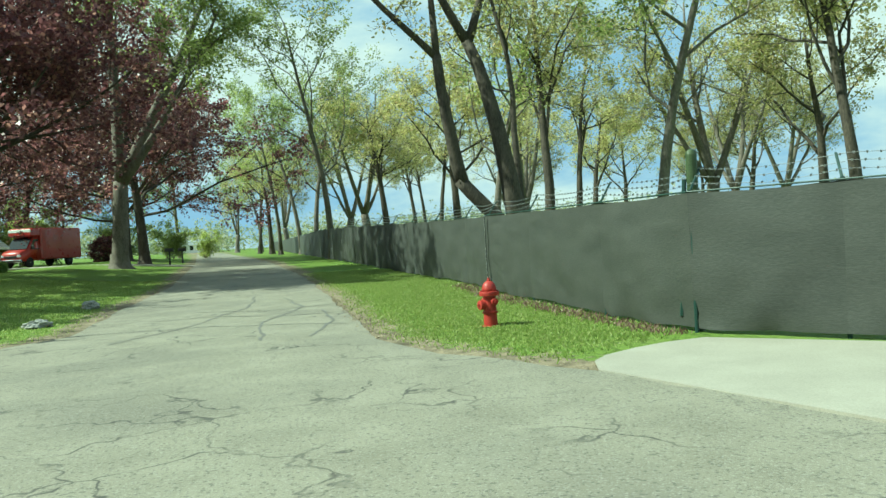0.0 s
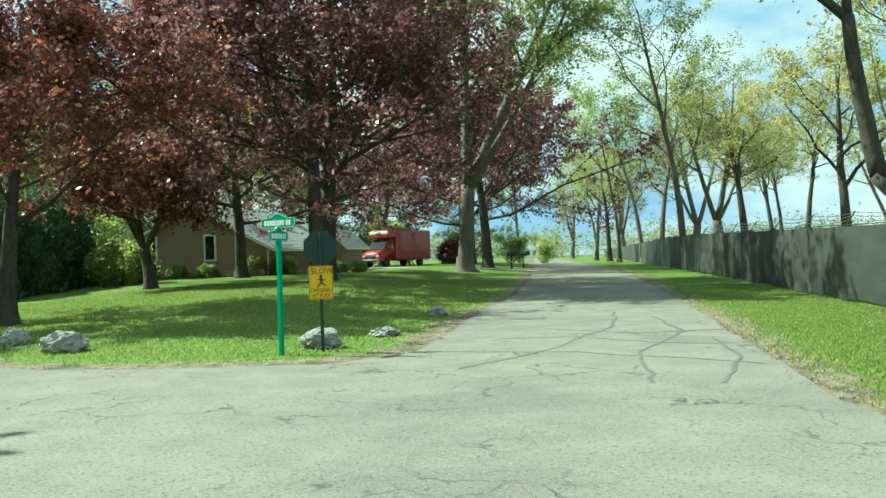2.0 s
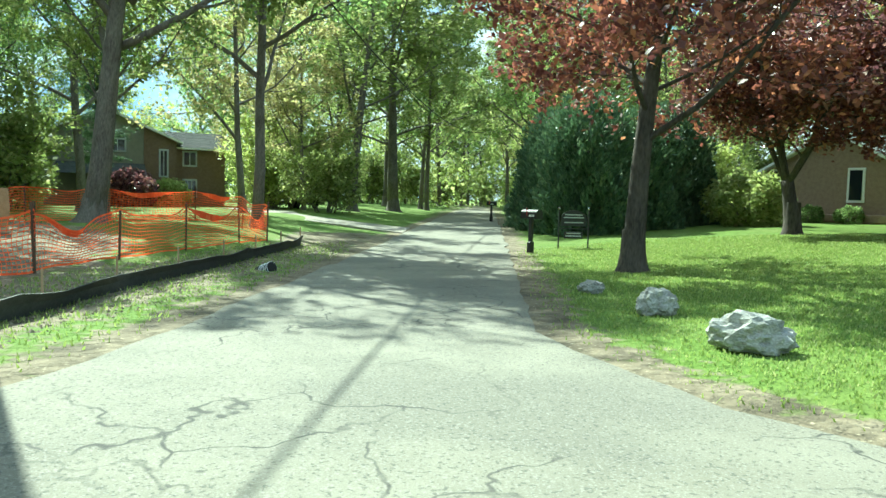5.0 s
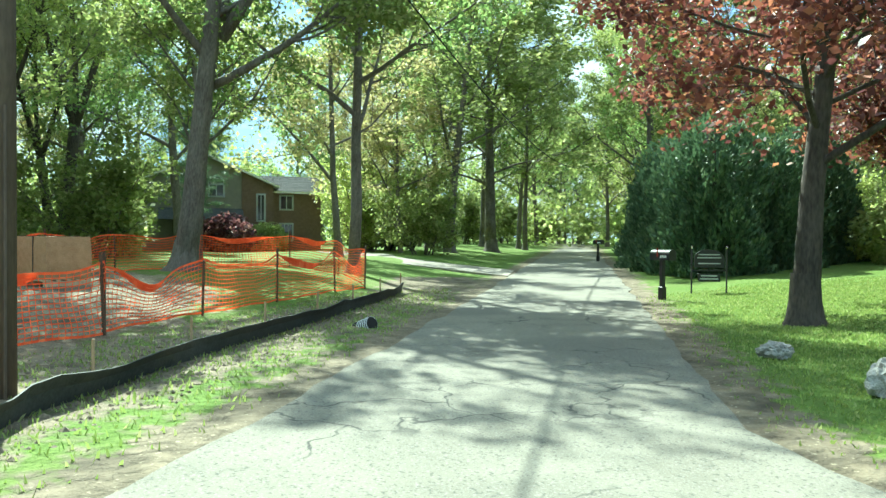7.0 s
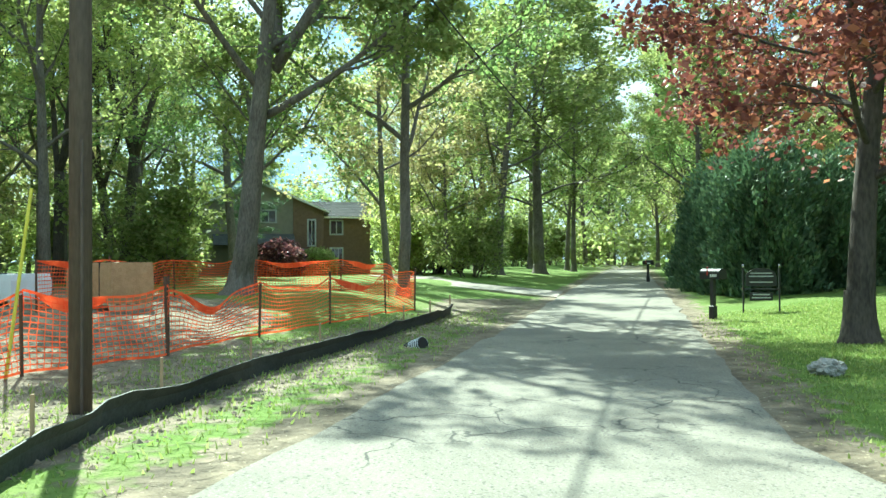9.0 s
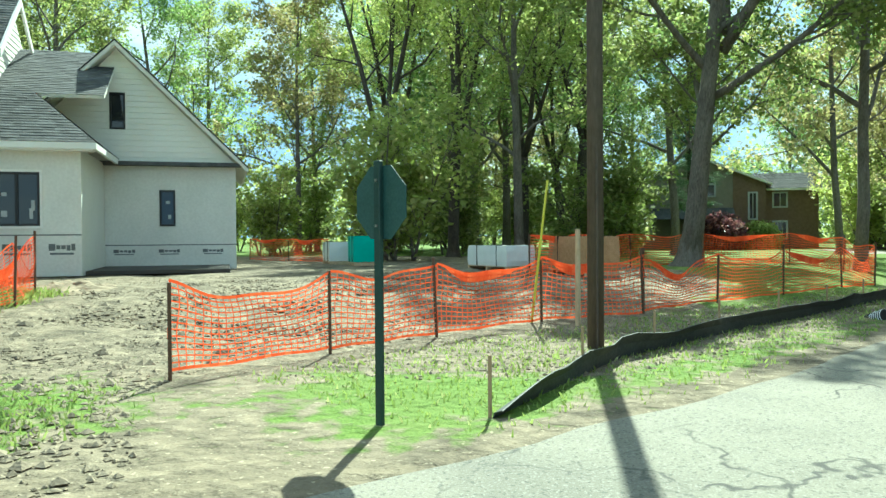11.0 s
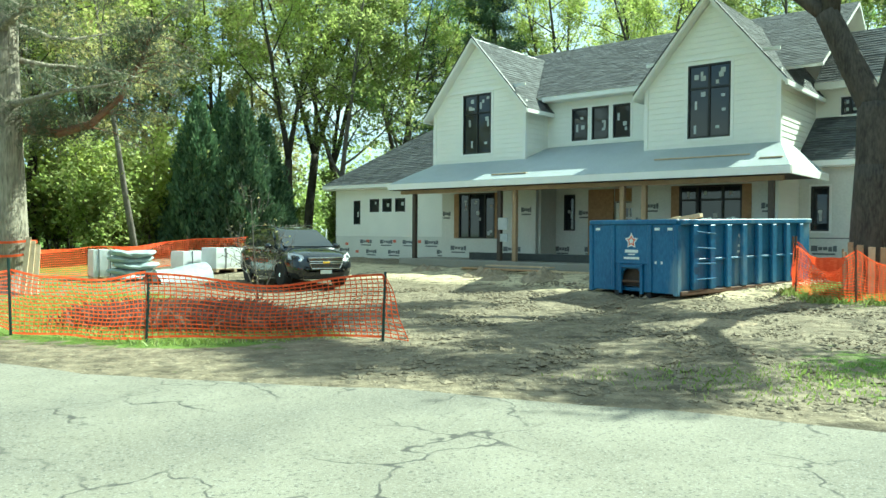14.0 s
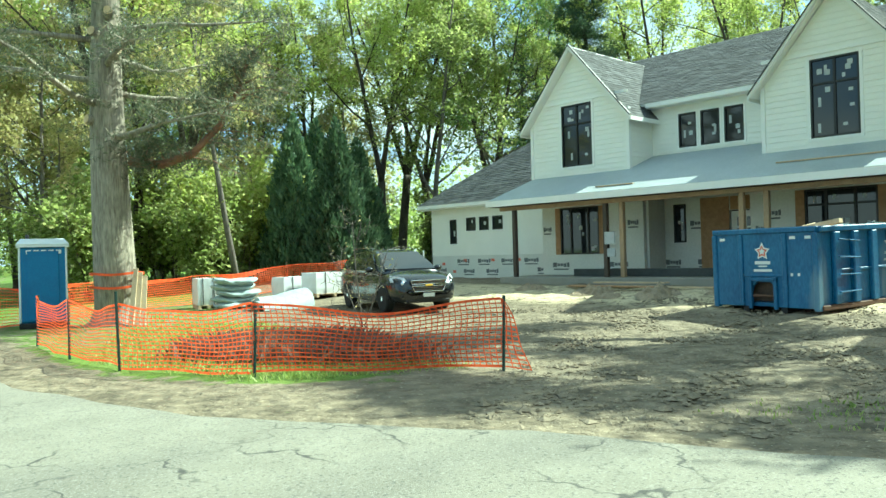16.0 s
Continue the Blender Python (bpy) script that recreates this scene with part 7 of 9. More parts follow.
def net(run, posts_h, name_label, sag=0.12, height_=1.05, cell=0.095, seed=0, lean=0.0, post_mat=M_RUSTSTEEL, fold=0.14, flap=0.0):
    """An orange mesh fence on thin posts, its net sagging and billowing between them."""
    rnd = random.Random(seed)
    x0, y0 = run[0]
    off = (x0, y0, gz(x0, y0))
    e = root("mesh_fence", pose(*off), name_label, "fence", "orange mesh fences")
    for i, (x, y) in enumerate(run):
        h = posts_h + rnd.uniform(-0.08, 0.15)
        tx, ty = rnd.uniform(-0.05, 0.05), rnd.uniform(-0.05, 0.05)
        Build(off).tube([(x, y, gz(x, y) - 0.15), (x + tx, y + ty, gz(x, y) + h)], 0.022, 6).made("post", post_mat, e)
    for a, b in zip(run, run[1:]):
        dx, dy = b[0] - a[0], b[1] - a[1]
        L = math.hypot(dx, dy)
        nx, ny = -dy / L, dx / L
        cols, rows = max(4, round(L / cell)), round(height_ / (cell * 0.85))
        slack, ph, low = sag * rnd.uniform(0.5, 1.4), rnd.uniform(0, 6), rnd.uniform(0.02, 0.1)
        def spot(i, j):
            t, s = i / cols, j / rows
            x, y = a[0] + dx * t, a[1] + dy * t
            wave = 0.09 * math.sin(math.pi * t) * math.sin(ph + 5 * s + 4 * t) + 0.03 * math.sin(9 * t + 7 * s + ph) * math.sin(math.pi * t)
            top = height_ - slack * math.sin(math.pi * t) ** 1.3 * (1.0 + 0.25 * math.sin(7 * t + ph))
            z = gz(x, y) + low * (1 - s) + (low + top) * s * (1 - low) + 0.012 * math.sin(11 * t + ph)
            return Vector((x + nx * wave + dx / L * 0.02 * math.sin(8 * s + ph), y + ny * wave + dy / L * 0.02 * math.sin(8 * s + ph), z))
        pts = [[spot(i, j) for i in range(cols + 1)] for j in range(rows + 1)]
        bd = Build(off)
        ex, hw = Vector((dx / L, dy / L, 0)), 0.0075
        for j in range(rows + 1):
            wd = hw * (2.2 if j in (0, rows) else 1.0)
            for i in range(cols):
                p, q = pts[j][i], pts[j][i + 1]
                bd.poly([p - Vector((0, 0, wd)), q - Vector((0, 0, wd)), q + Vector((0, 0, wd)), p + Vector((0, 0, wd))])
        for i in range(cols + 1):
            for j in range(rows):
                p, q = pts[j][i], pts[j + 1][i]
                bd.poly([p - ex * hw * 0.8, p + ex * hw * 0.8, q + ex * hw * 0.8, q - ex * hw * 0.8])
        # the top of the net folded over on itself, a denser band that hangs from the upper cord
        if fold and rnd.random() < 0.72:
            t0, t1, deep = rnd.uniform(0.03, 0.2), rnd.uniform(0.6, 0.97), fold * rnd.uniform(0.7, 1.3)
            side = Vector((nx, ny, 0)) * 0.012
            for i in range(int(t0 * cols), int(t1 * cols)):
                fa, fb = (deep * max(0.12, math.sin(math.pi * min(1, max(0, ((i + d) / cols - t0) / (t1 - t0)))) ** 0.7) for d in (0, 1))
                p, q = pts[rows][i], pts[rows][i + 1]
                bd.poly([p + side, q + side, q + side * 1.6 - Vector((0, 0, fb)), p + side * 1.6 - Vector((0, 0, fa))])
        # the loose end of the net, spread out past the last post towards the ground
        if flap and a == run[0]:
            for j in range(rows + 1):
                wd = flap * (1 - j / rows) ** 0.8 + 0.02
                p = pts[j][0]
                q = p - ex * wd - Vector((0, 0, 0.06 * wd / flap))
                bd.poly([p - Vector((0, 0, hw)), q - Vector((0, 0, hw)), q + Vector((0, 0, hw)), p + Vector((0, 0, hw))])
                if j < rows:
                    p2 = pts[j + 1][0]
                    wd2 = flap * (1 - (j + 1) / rows) ** 0.8 + 0.02
                    q2 = p2 - ex * wd2 - Vector((0, 0, 0.06 * wd2 / flap))
                    for f in (0.3, 0.62, 1.0):
                        u, v = p.lerp(q, f), p2.lerp(q2, f)
                        bd.poly([u - ex * hw, u + ex * hw, v + ex * hw, v - ex * hw])
        bd.made("mesh_panel", M_ORANGE, e)
    return e


net([(-15.1, 2.62), (-17.1, 3.5), (-18.75, 4.4), (-20.65, 5.6), (-22.15, 7.15)], 1.05, "sagging orange safety netting on rusty posts along the building site", 0.27, 1.02, seed=1)
net([(-22.15, 7.15), (-24.2, 8.5), (-26.4, 10.0), (-28.8, 11.65), (-29.8, 12.6)], 1.0, "orange safety netting on rusty posts along the verge", 0.22, 0.95, seed=2)
net([(-27.0, 4.4), (-29.6, 5.4), (-32.4, 6.6), (-35.2, 8.6), (-36.2, 11.6), (-33.2, 12.6), (-29.8, 12.6)], 1.05, "bright orange safety netting enclosing the stout lawn tree", 0.1, 1.0, seed=3)
net([(-7.35, -2.9), (-4.08, -3.72), (-2.12, -5.15), (-1.0, -7.0), (0.2, -9.6)], 1.05, "orange safety netting on green posts at the mouth of the site", 0.12, 1.0, 0.08, seed=4, post_mat=M_DARKGREEN, fold=0.0, flap=0.34)
net([(2.6, -14.0), (0.8, -18.5), (-1.6, -22.0), (-5.0, -24.5), (-8.6, -25.6)], 1.1, "orange safety netting at the back of the grass plot", 0.1, 1.05, 0.1, seed=5)
net([(-18.0, -6.2), (-17.1, -5.2), (-17.2, -3.7), (-18.7, -2.8), (-20.0, -3.6), (-19.8, -5.5), (-18.0, -6.2)], 1.1, "slumped orange netting ringed round the yard tree", 0.5, 1.08, 0.08, seed=6, fold=0.34)
net([(-39.2, -10.0), (-36.6, -6.8), (-35.0, -4.4)], 0.9, "faded orange netting at the far side of the house", 0.05, 0.9, 0.1, seed=7)


def silt_fence():
    line = along([(-14.3, 6.1), (-17.5, 6.9), (-20.5, 8.4), (-23.5, 10.2), (-27.0, 12.2), (-29.3, 13.4)], 0.35)
    off = (-14.3, 6.1, 0.0)
    e = root("silt_fence", pose(*off), "low slumped black silt fabric on short stakes beside the lane", "fence")
    rnd = random.Random(2)
    bd = Build(off)
    rings = []
    for i, (x, y) in enumerate(line):
        z = gz(x, y)
        h = 0.33 * (0.75 + 0.3 * noise.noise((i * 0.35, 0, 0))) * min(1, 0.3 + i / 5)
        o = 0.12 + 0.16 * noise.noise((i * 0.3, 3, 0))
        nx, ny = 0.48, 0.88
        rings.append([(x, y, z - 0.05), (x + nx * o * 0.35, y + ny * o * 0.35, z + h * 0.6), (x + nx * o, y + ny * o, z + h), (x + nx * (o + 0.012), y + ny * (o + 0.012), z + h - 0.004), (x + nx * (o * 0.35 + 0.014), y + ny * (o * 0.35 + 0.014), z + h * 0.57), (x + nx * 0.014, y + ny * 0.014, z - 0.05)])
    bd.rings(rings)
    bd.made("fabric", M_SILT, e)
    for x, y in line[::6]:
        Build(off).box(x - 0.014, x + 0.014, y - 0.014, y + 0.014, gz(x, y) - 0.1, gz(x, y) + 0.5, 0.003).made("stake", M_LUMBER, e)


silt_fence()


def marker(x, y, h, r, mat, name, label, tilt=(0, 0)):
    e = root(name, pose(x, y, gz(x, y)), label, "marker post")
    Build().tube([(0, 0, -0.1), (tilt[0], tilt[1], h)], [r, r * 0.9], 8).made("shaft", mat, e)
    return e


marker(-20.5, 5.45, 2.25, 0.021, M_YELLOWPOLE, "marker_pole", "slanting yellow plastic marker pole in the verge", (-0.1, 0.26))
marker(-20.4, 6.2, 1.5, 0.045, M_PALEWOOD, "marker_post", "pale timber marker post in the verge")
marker(*at_house(-16.2, 22.2), 1.3, 0.035, M_WHITEPLASTIC, "marker_post", "thin white stake before the low wing")


# ---- the building site ----
def dumpster():
    turn = 108.3
    e = root("dumpster", pose(-14.38, -7.22, gz(-14.3, -7.1) - 0.03, 1.2, 0, turn), "blue steel roll-off dumpster with scuffed ribbed sides, full of waste", "dumpster")
    W, L, z0, z1 = 1.2, 5.5, 0.16, 1.76
    t = 0.05
    Build().box(-W, W, 0.02, L, z0, z0 + 0.08).made("floor", M_BLUE, e)
    sides = {}
    for s, nm in ((-1, "side_wall"), (1, "side_wall")):
        a, b = (s * W, s * (W - t)) if s > 0 else (-W, -W + t)
        p = Build().box(min(a, b), max(a, b), 0, L, z0 + 0.082, z1, 0.01).made(nm, M_BLUE, e)
        for k in range(8):
            yy = 0.42 + k * 0.64
            Build().box(s * (W + 0.002), s * (W + 0.1), yy, yy + 0.2, z0 + 0.062, z1 - 0.102, 0.02).made("rib", M_BLUE, p)
        for k in range(7):
            yy = 0.622 + k * 0.64
            Build().box(s * (W + 0.002), s * (W + 0.07), yy, yy + 0.436, 0.86, 0.91, 0.008).made("waist_bar", M_BLUE, p)
        Build().box(s * (W - 0.07), s * (W + 0.09), -0.02, L + 0.02, z1 - 0.1, z1 + 0.02, 0.02).made("top_rail", M_BLUE, p)
        Build().box(s * (W - 0.02), s * (W + 0.09), 0, L, z0 - 0.04, z0 + 0.06, 0.015).made("bottom_rail", M_RUSTSTEEL, p)
        for k in range(4):
            Build().tube([(s * (W + 0.13), 0.5, z0 + 0.3 + k * 0.35), (s * (W + 0.13), 1.2, z0 + 0.3 + k * 0.33)], 0.016, 6).made("ladder_rung", M_BLUE, p)
    f = Build()
    f.prism([(-W, z0), (-0.3, z0), (-0.3, z0 + 0.3), (-0.26, z0 + 0.42), (-0.16, z0 + 0.51), (0.16, z0 + 0.51), (0.26, z0 + 0.42), (0.3, z0 + 0.3), (0.3, z0), (W, z0), (W, z1), (-W, z1)], "y", -0.06, 0.0)
    fr = f.made("front_wall", M_BLUE, e)
    Build().box(-W - 0.04, W + 0.04, -0.1, 0.03, z1 - 0.09, z1 + 0.025, 0.02).made("top_rail", M_BLUE, fr)
    for s in (-1, 1):
        Build().box(s * W - 0.06, s * W + 0.06, -0.1, 0.06, z0 - 0.05, z1 - 0.092, 0.02).made("corner_post", M_BLUE, fr)
        Build().box(s * 0.3 - 0.04, s * 0.3 + 0.04, -0.12, -0.062, z0 - 0.05, z0 + 0.62, 0.01).made("hook_frame", M_BLUE, fr)
    for s in (-1, 1):
        Build().box(s * 0.52 - 0.05, s * 0.52 + 0.05, -0.1, -0.062, z0 + 0.002, z1 - 0.095, 0.015).made("front_rib", M_BLUE, fr)
    Build().box(-0.46, 0.46, -0.09, -0.062, 0.78, 0.83, 0.01).made("waist_bar", M_BLUE, fr)
    Build().box(-0.34, 0.34, -0.12, -0.062, z0 + 0.53, z0 + 0.6, 0.01).made("hook_frame_top", M_BLUE, fr)
    Build().box(-0.26, 0.26, 0.25, 0.3, z0, z0 + 0.5).made("hook_recess", M_BLACK, fr)
    Build().tube([(-0.3, -0.05, z0 + 0.22), (0.3, -0.05, z0 + 0.22)], 0.03, 8).made("hook_bar", M_RUSTSTEEL, fr)
    Build().box(-W, W, L, L + 0.06, z0, z1, 0.01).made("rear_gate", M_BLUE, e)
    for s in (-1, 1):
        Build().box(s * 0.45 - 0.07, s * 0.45 + 0.07, -0.05, L, 0.0, 0.158, 0.01).made("skid_rail", M_BLACK, e)
        w = Build().lathe([(0.09, -0.05), (0.09, 0.05)], 14, pose(s * 0.75, 0.35, 0.09, 0, 90, 0)).made("roller", M_RUSTSTEEL, e)
    # maker's star and lettering as plain shapes
    def emblem(m, par):
        st = []
        for i in range(10):
            r = 0.165 if i % 2 == 0 else 0.09
            st.append((r * math.sin(math.pi * i / 5), r * math.cos(math.pi * i / 5)))
        b = Build()
        b.rings([[(p, w, q) for p, q in st] for w in (-0.006, -0.002)], m)
        pl = b.made("emblem", M_SIGNWHITE, par)
        st2 = [(p * 0.72, q * 0.72) for p, q in st]
        b = Build()
        b.rings([[(p, w, q) for p, q in st2] for w in (-0.009, -0.0065)], m)
        b.made("emblem_centre", M_REDPRINT, pl)
        st3 = [(p * 0.4, q * 0.4) for p, q in st]
        b = Build()
        b.rings([[(p, w, q) for p, q in st3] for w in (-0.012, -0.0095)], m)
        b.made("emblem_heart", M_SIGNWHITE, pl)
        t = Build()
        t.box(-0.16, 0.16, -0.006, -0.002, -0.23, -0.17, 0, m)
        t.box(-0.09, 0.09, -0.006, -0.002, -0.275, -0.25, 0, m)
        t.box(-0.19, 0.19, -0.006, -0.002, -0.36, -0.315, 0, m)
        t.made("lettering_bars", M_SIGNWHITE, pl)
    emblem(pose(0.0, -0.062, 1.3) @ Matrix.Scale(1.15, 4), fr)
    emblem(pose(W + 0.004, 2.44, 1.36, 0, 0, 90), e)
    for px, pz in ((-1.06, 1.54), (0.64, 1.54), (0.98, 1.54), (0.64, 0.8), (0.8, 0.8)):
        Build().box(px, px + 0.13 if pz > 1 else px + 0.05, -0.066, -0.0615, pz, pz + 0.06).made("label_plate", M_SIGNWHITE, fr)
    rnd = random.Random(9)
    for i in range(16):
        xx, yy, l = rnd.uniform(-0.6, 0.6), rnd.uniform(0.5, L - 0.8), rnd.uniform(0.5, 1.3)
        w = root("waste_piece", e.matrix_world @ pose(xx, yy, z1 - 0.12 + rnd.uniform(-0.12, 0.1), rnd.uniform(-14, 14), rnd.uniform(-14, 14), rnd.uniform(0, 180)), "offcut of board thrown on top of the full dumpster", "offcut", "waste in the dumpster")
        Build().box(-l / 2, l / 2, -rnd.uniform(0.06, 0.2), 0.1, 0, rnd.uniform(0.02, 0.1), 0.004).made("board", rnd.choice((M_PALEWOOD, M_WHITEPLASTIC, M_OSB, M_GREYWRAP)), w)
    bd = Build()
    bd.box(-W + 0.06, W - 0.06, 0.1, L - 0.1, z0 + 0.1, z1 - 0.25)
    bd.made("packed_waste", M_MULCH, e)


dumpster()


def wheel(par, x, y, r, w, side):
    m = pose(x, y, r, 0, 90, 0)
    ty = Build().lathe([(r * 0.68, -w / 2), (r * 0.92, -w / 2), (r, -w * 0.34), (r, w * 0.34), (r * 0.92, w / 2), (r * 0.68, w / 2)], 28, m).made("tyre", M_RUBBER, par, smooth=False)
    Build().lathe([(r * 0.1, -w * 0.3), (r * 0.66, -w * 0.3), (r * 0.68, -w * 0.42), (r * 0.68, w * 0.42), (r * 0.66, w * 0.3), (r * 0.1, w * 0.3)], 24, m).made("rim_barrel", M_BLACK, ty)
    sp = Build()
    for k in range(5):
        a = k * 2 * math.pi / 5
        for da in (-0.16, 0.16):
            p = (x + side * w * 0.4, y + r * 0.1 * math.cos(a), r + r * 0.1 * math.sin(a))
            q = (x + side * w * 0.4, y + r * 0.66 * math.cos(a + da), r + r * 0.66 * math.sin(a + da))
            sp.tube([p, q], 0.022, 5)
    sp.lathe([(r * 0.16, -0.03), (r * 0.16, 0.03)], 12, pose(x + side * w * 0.4, y, r, 0, 90, 0))
    sp.made("rim", M_CHROME, ty)
    return ty


def suv(x, y, turn, label="dark grey metallic SUV parked on the building site"):
    e = root("suv", pose(x, y, gz(x, y), 0, 0, turn), label, "car")
    # sections from the rear to the nose: y, half width, underside, shoulder, top at the middle
    secs = ((-2.4, 0.7, 0.5, 0.8, 0.98), (-2.34, 0.82, 0.4, 0.9, 1.08), (-2.2, 0.89, 0.33, 0.96, 1.12), (-1.8, 0.915, 0.28, 0.98, 1.12), (-1.2, 0.92, 0.26, 0.98, 1.12), (-0.4, 0.92, 0.25, 0.97, 1.12), (0.5, 0.92, 0.25, 0.96, 1.12), (1.0, 0.92, 0.25, 0.96, 1.12),
            (1.35, 0.92, 0.26, 0.965, 1.1), (1.7, 0.915, 0.27, 0.955, 1.07), (1.98, 0.895, 0.28, 0.92, 1.02), (2.18, 0.85, 0.28, 0.85, 0.95), (2.31, 0.77, 0.29, 0.76, 0.86), (2.39, 0.66, 0.33, 0.66, 0.74), (2.42, 0.52, 0.4, 0.56, 0.62))
    rings = []
    for yy, hw, lo, sh, top in secs:
        half = [(hw * 0.82, lo), (hw * 0.95, lo + 0.07), (hw * 0.99, lo + 0.2), (hw, (lo + sh) / 2 + 0.06), (hw * 0.985, sh - 0.1), (hw * 0.955, sh - 0.02), (hw * 0.88, sh + 0.03), (hw * 0.62, top - 0.025), (hw * 0.3, top)]
        rings.append([(p, yy, q) for p, q in half] + [(-p, yy, q) for p, q in reversed(half)])
    body = Build().rings(rings).made("body", M_CARPAINT, e, smooth=True)
    # cabin: y, half width at the belt, belt, roof height, half width of the roof
    cab = ((-2.3, 0.78, 1.0, 1.08, 0.7), (-2.16, 0.82, 1.02, 1.36, 0.66), (-1.98, 0.84, 1.02, 1.56, 0.62), (-1.7, 0.855, 1.02, 1.65, 0.61), (-1.1, 0.865, 1.02, 1.69, 0.61), (-0.4, 0.87, 1.02, 1.69, 0.61), (0.1, 0.87, 1.02, 1.65, 0.6), (0.4, 0.87, 1.02, 1.56, 0.6), (0.75, 0.865, 1.02, 1.37, 0.64), (1.1, 0.85, 1.02, 1.17, 0.72), (1.32, 0.8, 1.02, 1.09, 0.74))
    rings = []
    for yy, w0, lo, hi, w1 in cab:
        k = [(w0, lo), (w0 * 0.99, lo + (hi - lo) * 0.2), ((w0 + w1) / 2 + 0.03, lo + (hi - lo) * 0.6), (w1 + 0.02, hi - 0.06), (w1 - 0.05, hi - 0.012), (w1 * 0.55, hi)]
        rings.append([(p, yy, q) for p, q in k] + [(-p, yy, q) for p, q in reversed(k)])
    Build().rings(rings).made("cabin", M_CARPAINT, e, smooth=True)

    def panel(name, pts, lift, mat, parent=e):
        """A thin panel through corners, made thick along its own normal."""
        c = [Vector(p) for p in pts]
        n = (c[1] - c[0]).cross(c[2] - c[0]).normalized()
        mid = sum(c, Vector()) / len(c) - Vector((0, 0, 0.9))
        n = n if n.dot(mid) > 0 else -n
        return Build().rings([[p - n * 0.02 for p in c], [p + n * lift for p in c]]).made(name, mat, parent)

    panel("windscreen", [(-0.74, 1.26, 1.12), (0.74, 1.26, 1.12), (0.7, 0.92, 1.3), (0.58, 0.35, 1.585), (-0.58, 0.35, 1.585), (-0.7, 0.92, 1.3)], 0.022, M_GLASS)
    panel("rear_window", [(-0.66, -2.27, 1.16), (0.66, -2.27, 1.16), (0.57, -2.06, 1.54), (-0.57, -2.06, 1.54)], 0.02, M_GLASS)
    for sd in (-1, 1):
        for q in ([(0.13, 1.1), (0.95, 1.1), (0.42, 1.42), (0.13, 1.56)], [(-0.82, 1.1), (0.05, 1.1), (0.05, 1.57), (-0.82, 1.59)], [(-1.85, 1.14), (-0.9, 1.1), (-0.9, 1.58), (-1.6, 1.52)]):
            side = panel("side_window", [(sd * (0.885 - (z - 1.08) * 0.42), yy, z) for yy, z in q], 0.016, M_GLASS)
            tr = [(sd * (0.889 - (z - 1.08) * 0.42), yy, z) for yy, z in q]
            Build().tube([tr[0], tr[1]], 0.012, 5).made("window_trim", M_CHROME, side)
        for yy in (1.42, -1.42):
            wheel(e, sd * 0.81, yy, 0.36, 0.24, sd)
            arch = Build()
            arch.rings([[(sd * 0.932, yy + r1 * math.cos(a), 0.37 + r1 * math.sin(a)), (sd * 0.936, yy + r0 * math.cos(a), 0.37 + r0 * math.sin(a)), (sd * 0.8, yy + r0 * math.cos(a), 0.37 + r0 * math.sin(a)), (sd * 0.8, yy + r1 * math.cos(a), 0.37 + r1 * math.sin(a))] for a in (math.pi * i / 16 for i in range(17)) for r0, r1 in ((0.385, 0.43),)])
            arch.made("wheel_arch", M_BLACK, e)
        Build().box(sd * 0.885, sd * 0.928, -1.0, 1.0, 0.3, 0.42, 0.015).made("sill_cladding", M_BLACK, e)
        for yy in (0.98, 0.09, -0.86):
            Build().box(sd * 0.915, sd * 0.9225, yy - 0.004, yy + 0.004, 0.44, 0.98).made("door_gap", M_BLACK, body)
        mir = Build().rings([[(sd * (1.03 + 0.12 * math.cos(a) * f), 0.78 + d, 1.13 + 0.09 * math.sin(a) * f) for a in (2 * math.pi * i / 12 for i in range(12))] for d, f in ((-0.05, 0.9), (0.0, 1.0), (0.06, 0.85), (0.1, 0.4))]).made("door_mirror", M_CARPAINT, e, smooth=True)
        Build().box(sd * 0.86, sd * 0.98, 0.76, 0.82, 1.05, 1.09, 0.01).made("mirror_arm", M_BLACK, mir)
        for yy in (-0.02, -0.92):
            Build().box(sd * 0.916, sd * 0.945, yy - 0.28, yy - 0.08, 0.92, 0.95, 0.008).made("door_handle", M_CHROME, e)
        hl = panel("headlight", [(sd * 0.53, 2.33, 0.7), (sd * 0.76, 2.24, 0.68), (sd * 0.9, 1.95, 0.82), (sd * 0.86, 1.86, 0.95), (sd * 0.6, 2.22, 0.88)], 0.045, M_LENS)
        Build().lathe([(0.055, 0), (0.06, 0.03), (0.03, 0.045)], 12, pose(sd * 0.68, 2.28, 0.77, -78, 0, 0)).made("projector", M_CHROME, hl)
        Build().box(sd * 0.46, sd * 0.74, 2.27, 2.36, 0.4, 0.5, 0.03).made("fog_pocket", M_BLACK, e)
        Build().lathe([(0.05, 0), (0.05, 0.03), (0.03, 0.04)], 14, pose(sd * 0.6, 2.35, 0.45, -90, 0, 0)).made("fog_lamp", M_LENS, e)
        Build().tube([(sd * 0.6, -1.75, 1.68), (sd * 0.61, -1.6, 1.73), (sd * 0.61, -0.1, 1.735), (sd * 0.6, 0.05, 1.69)], 0.016, 6).made("roof_rail", M_CHROME, e)
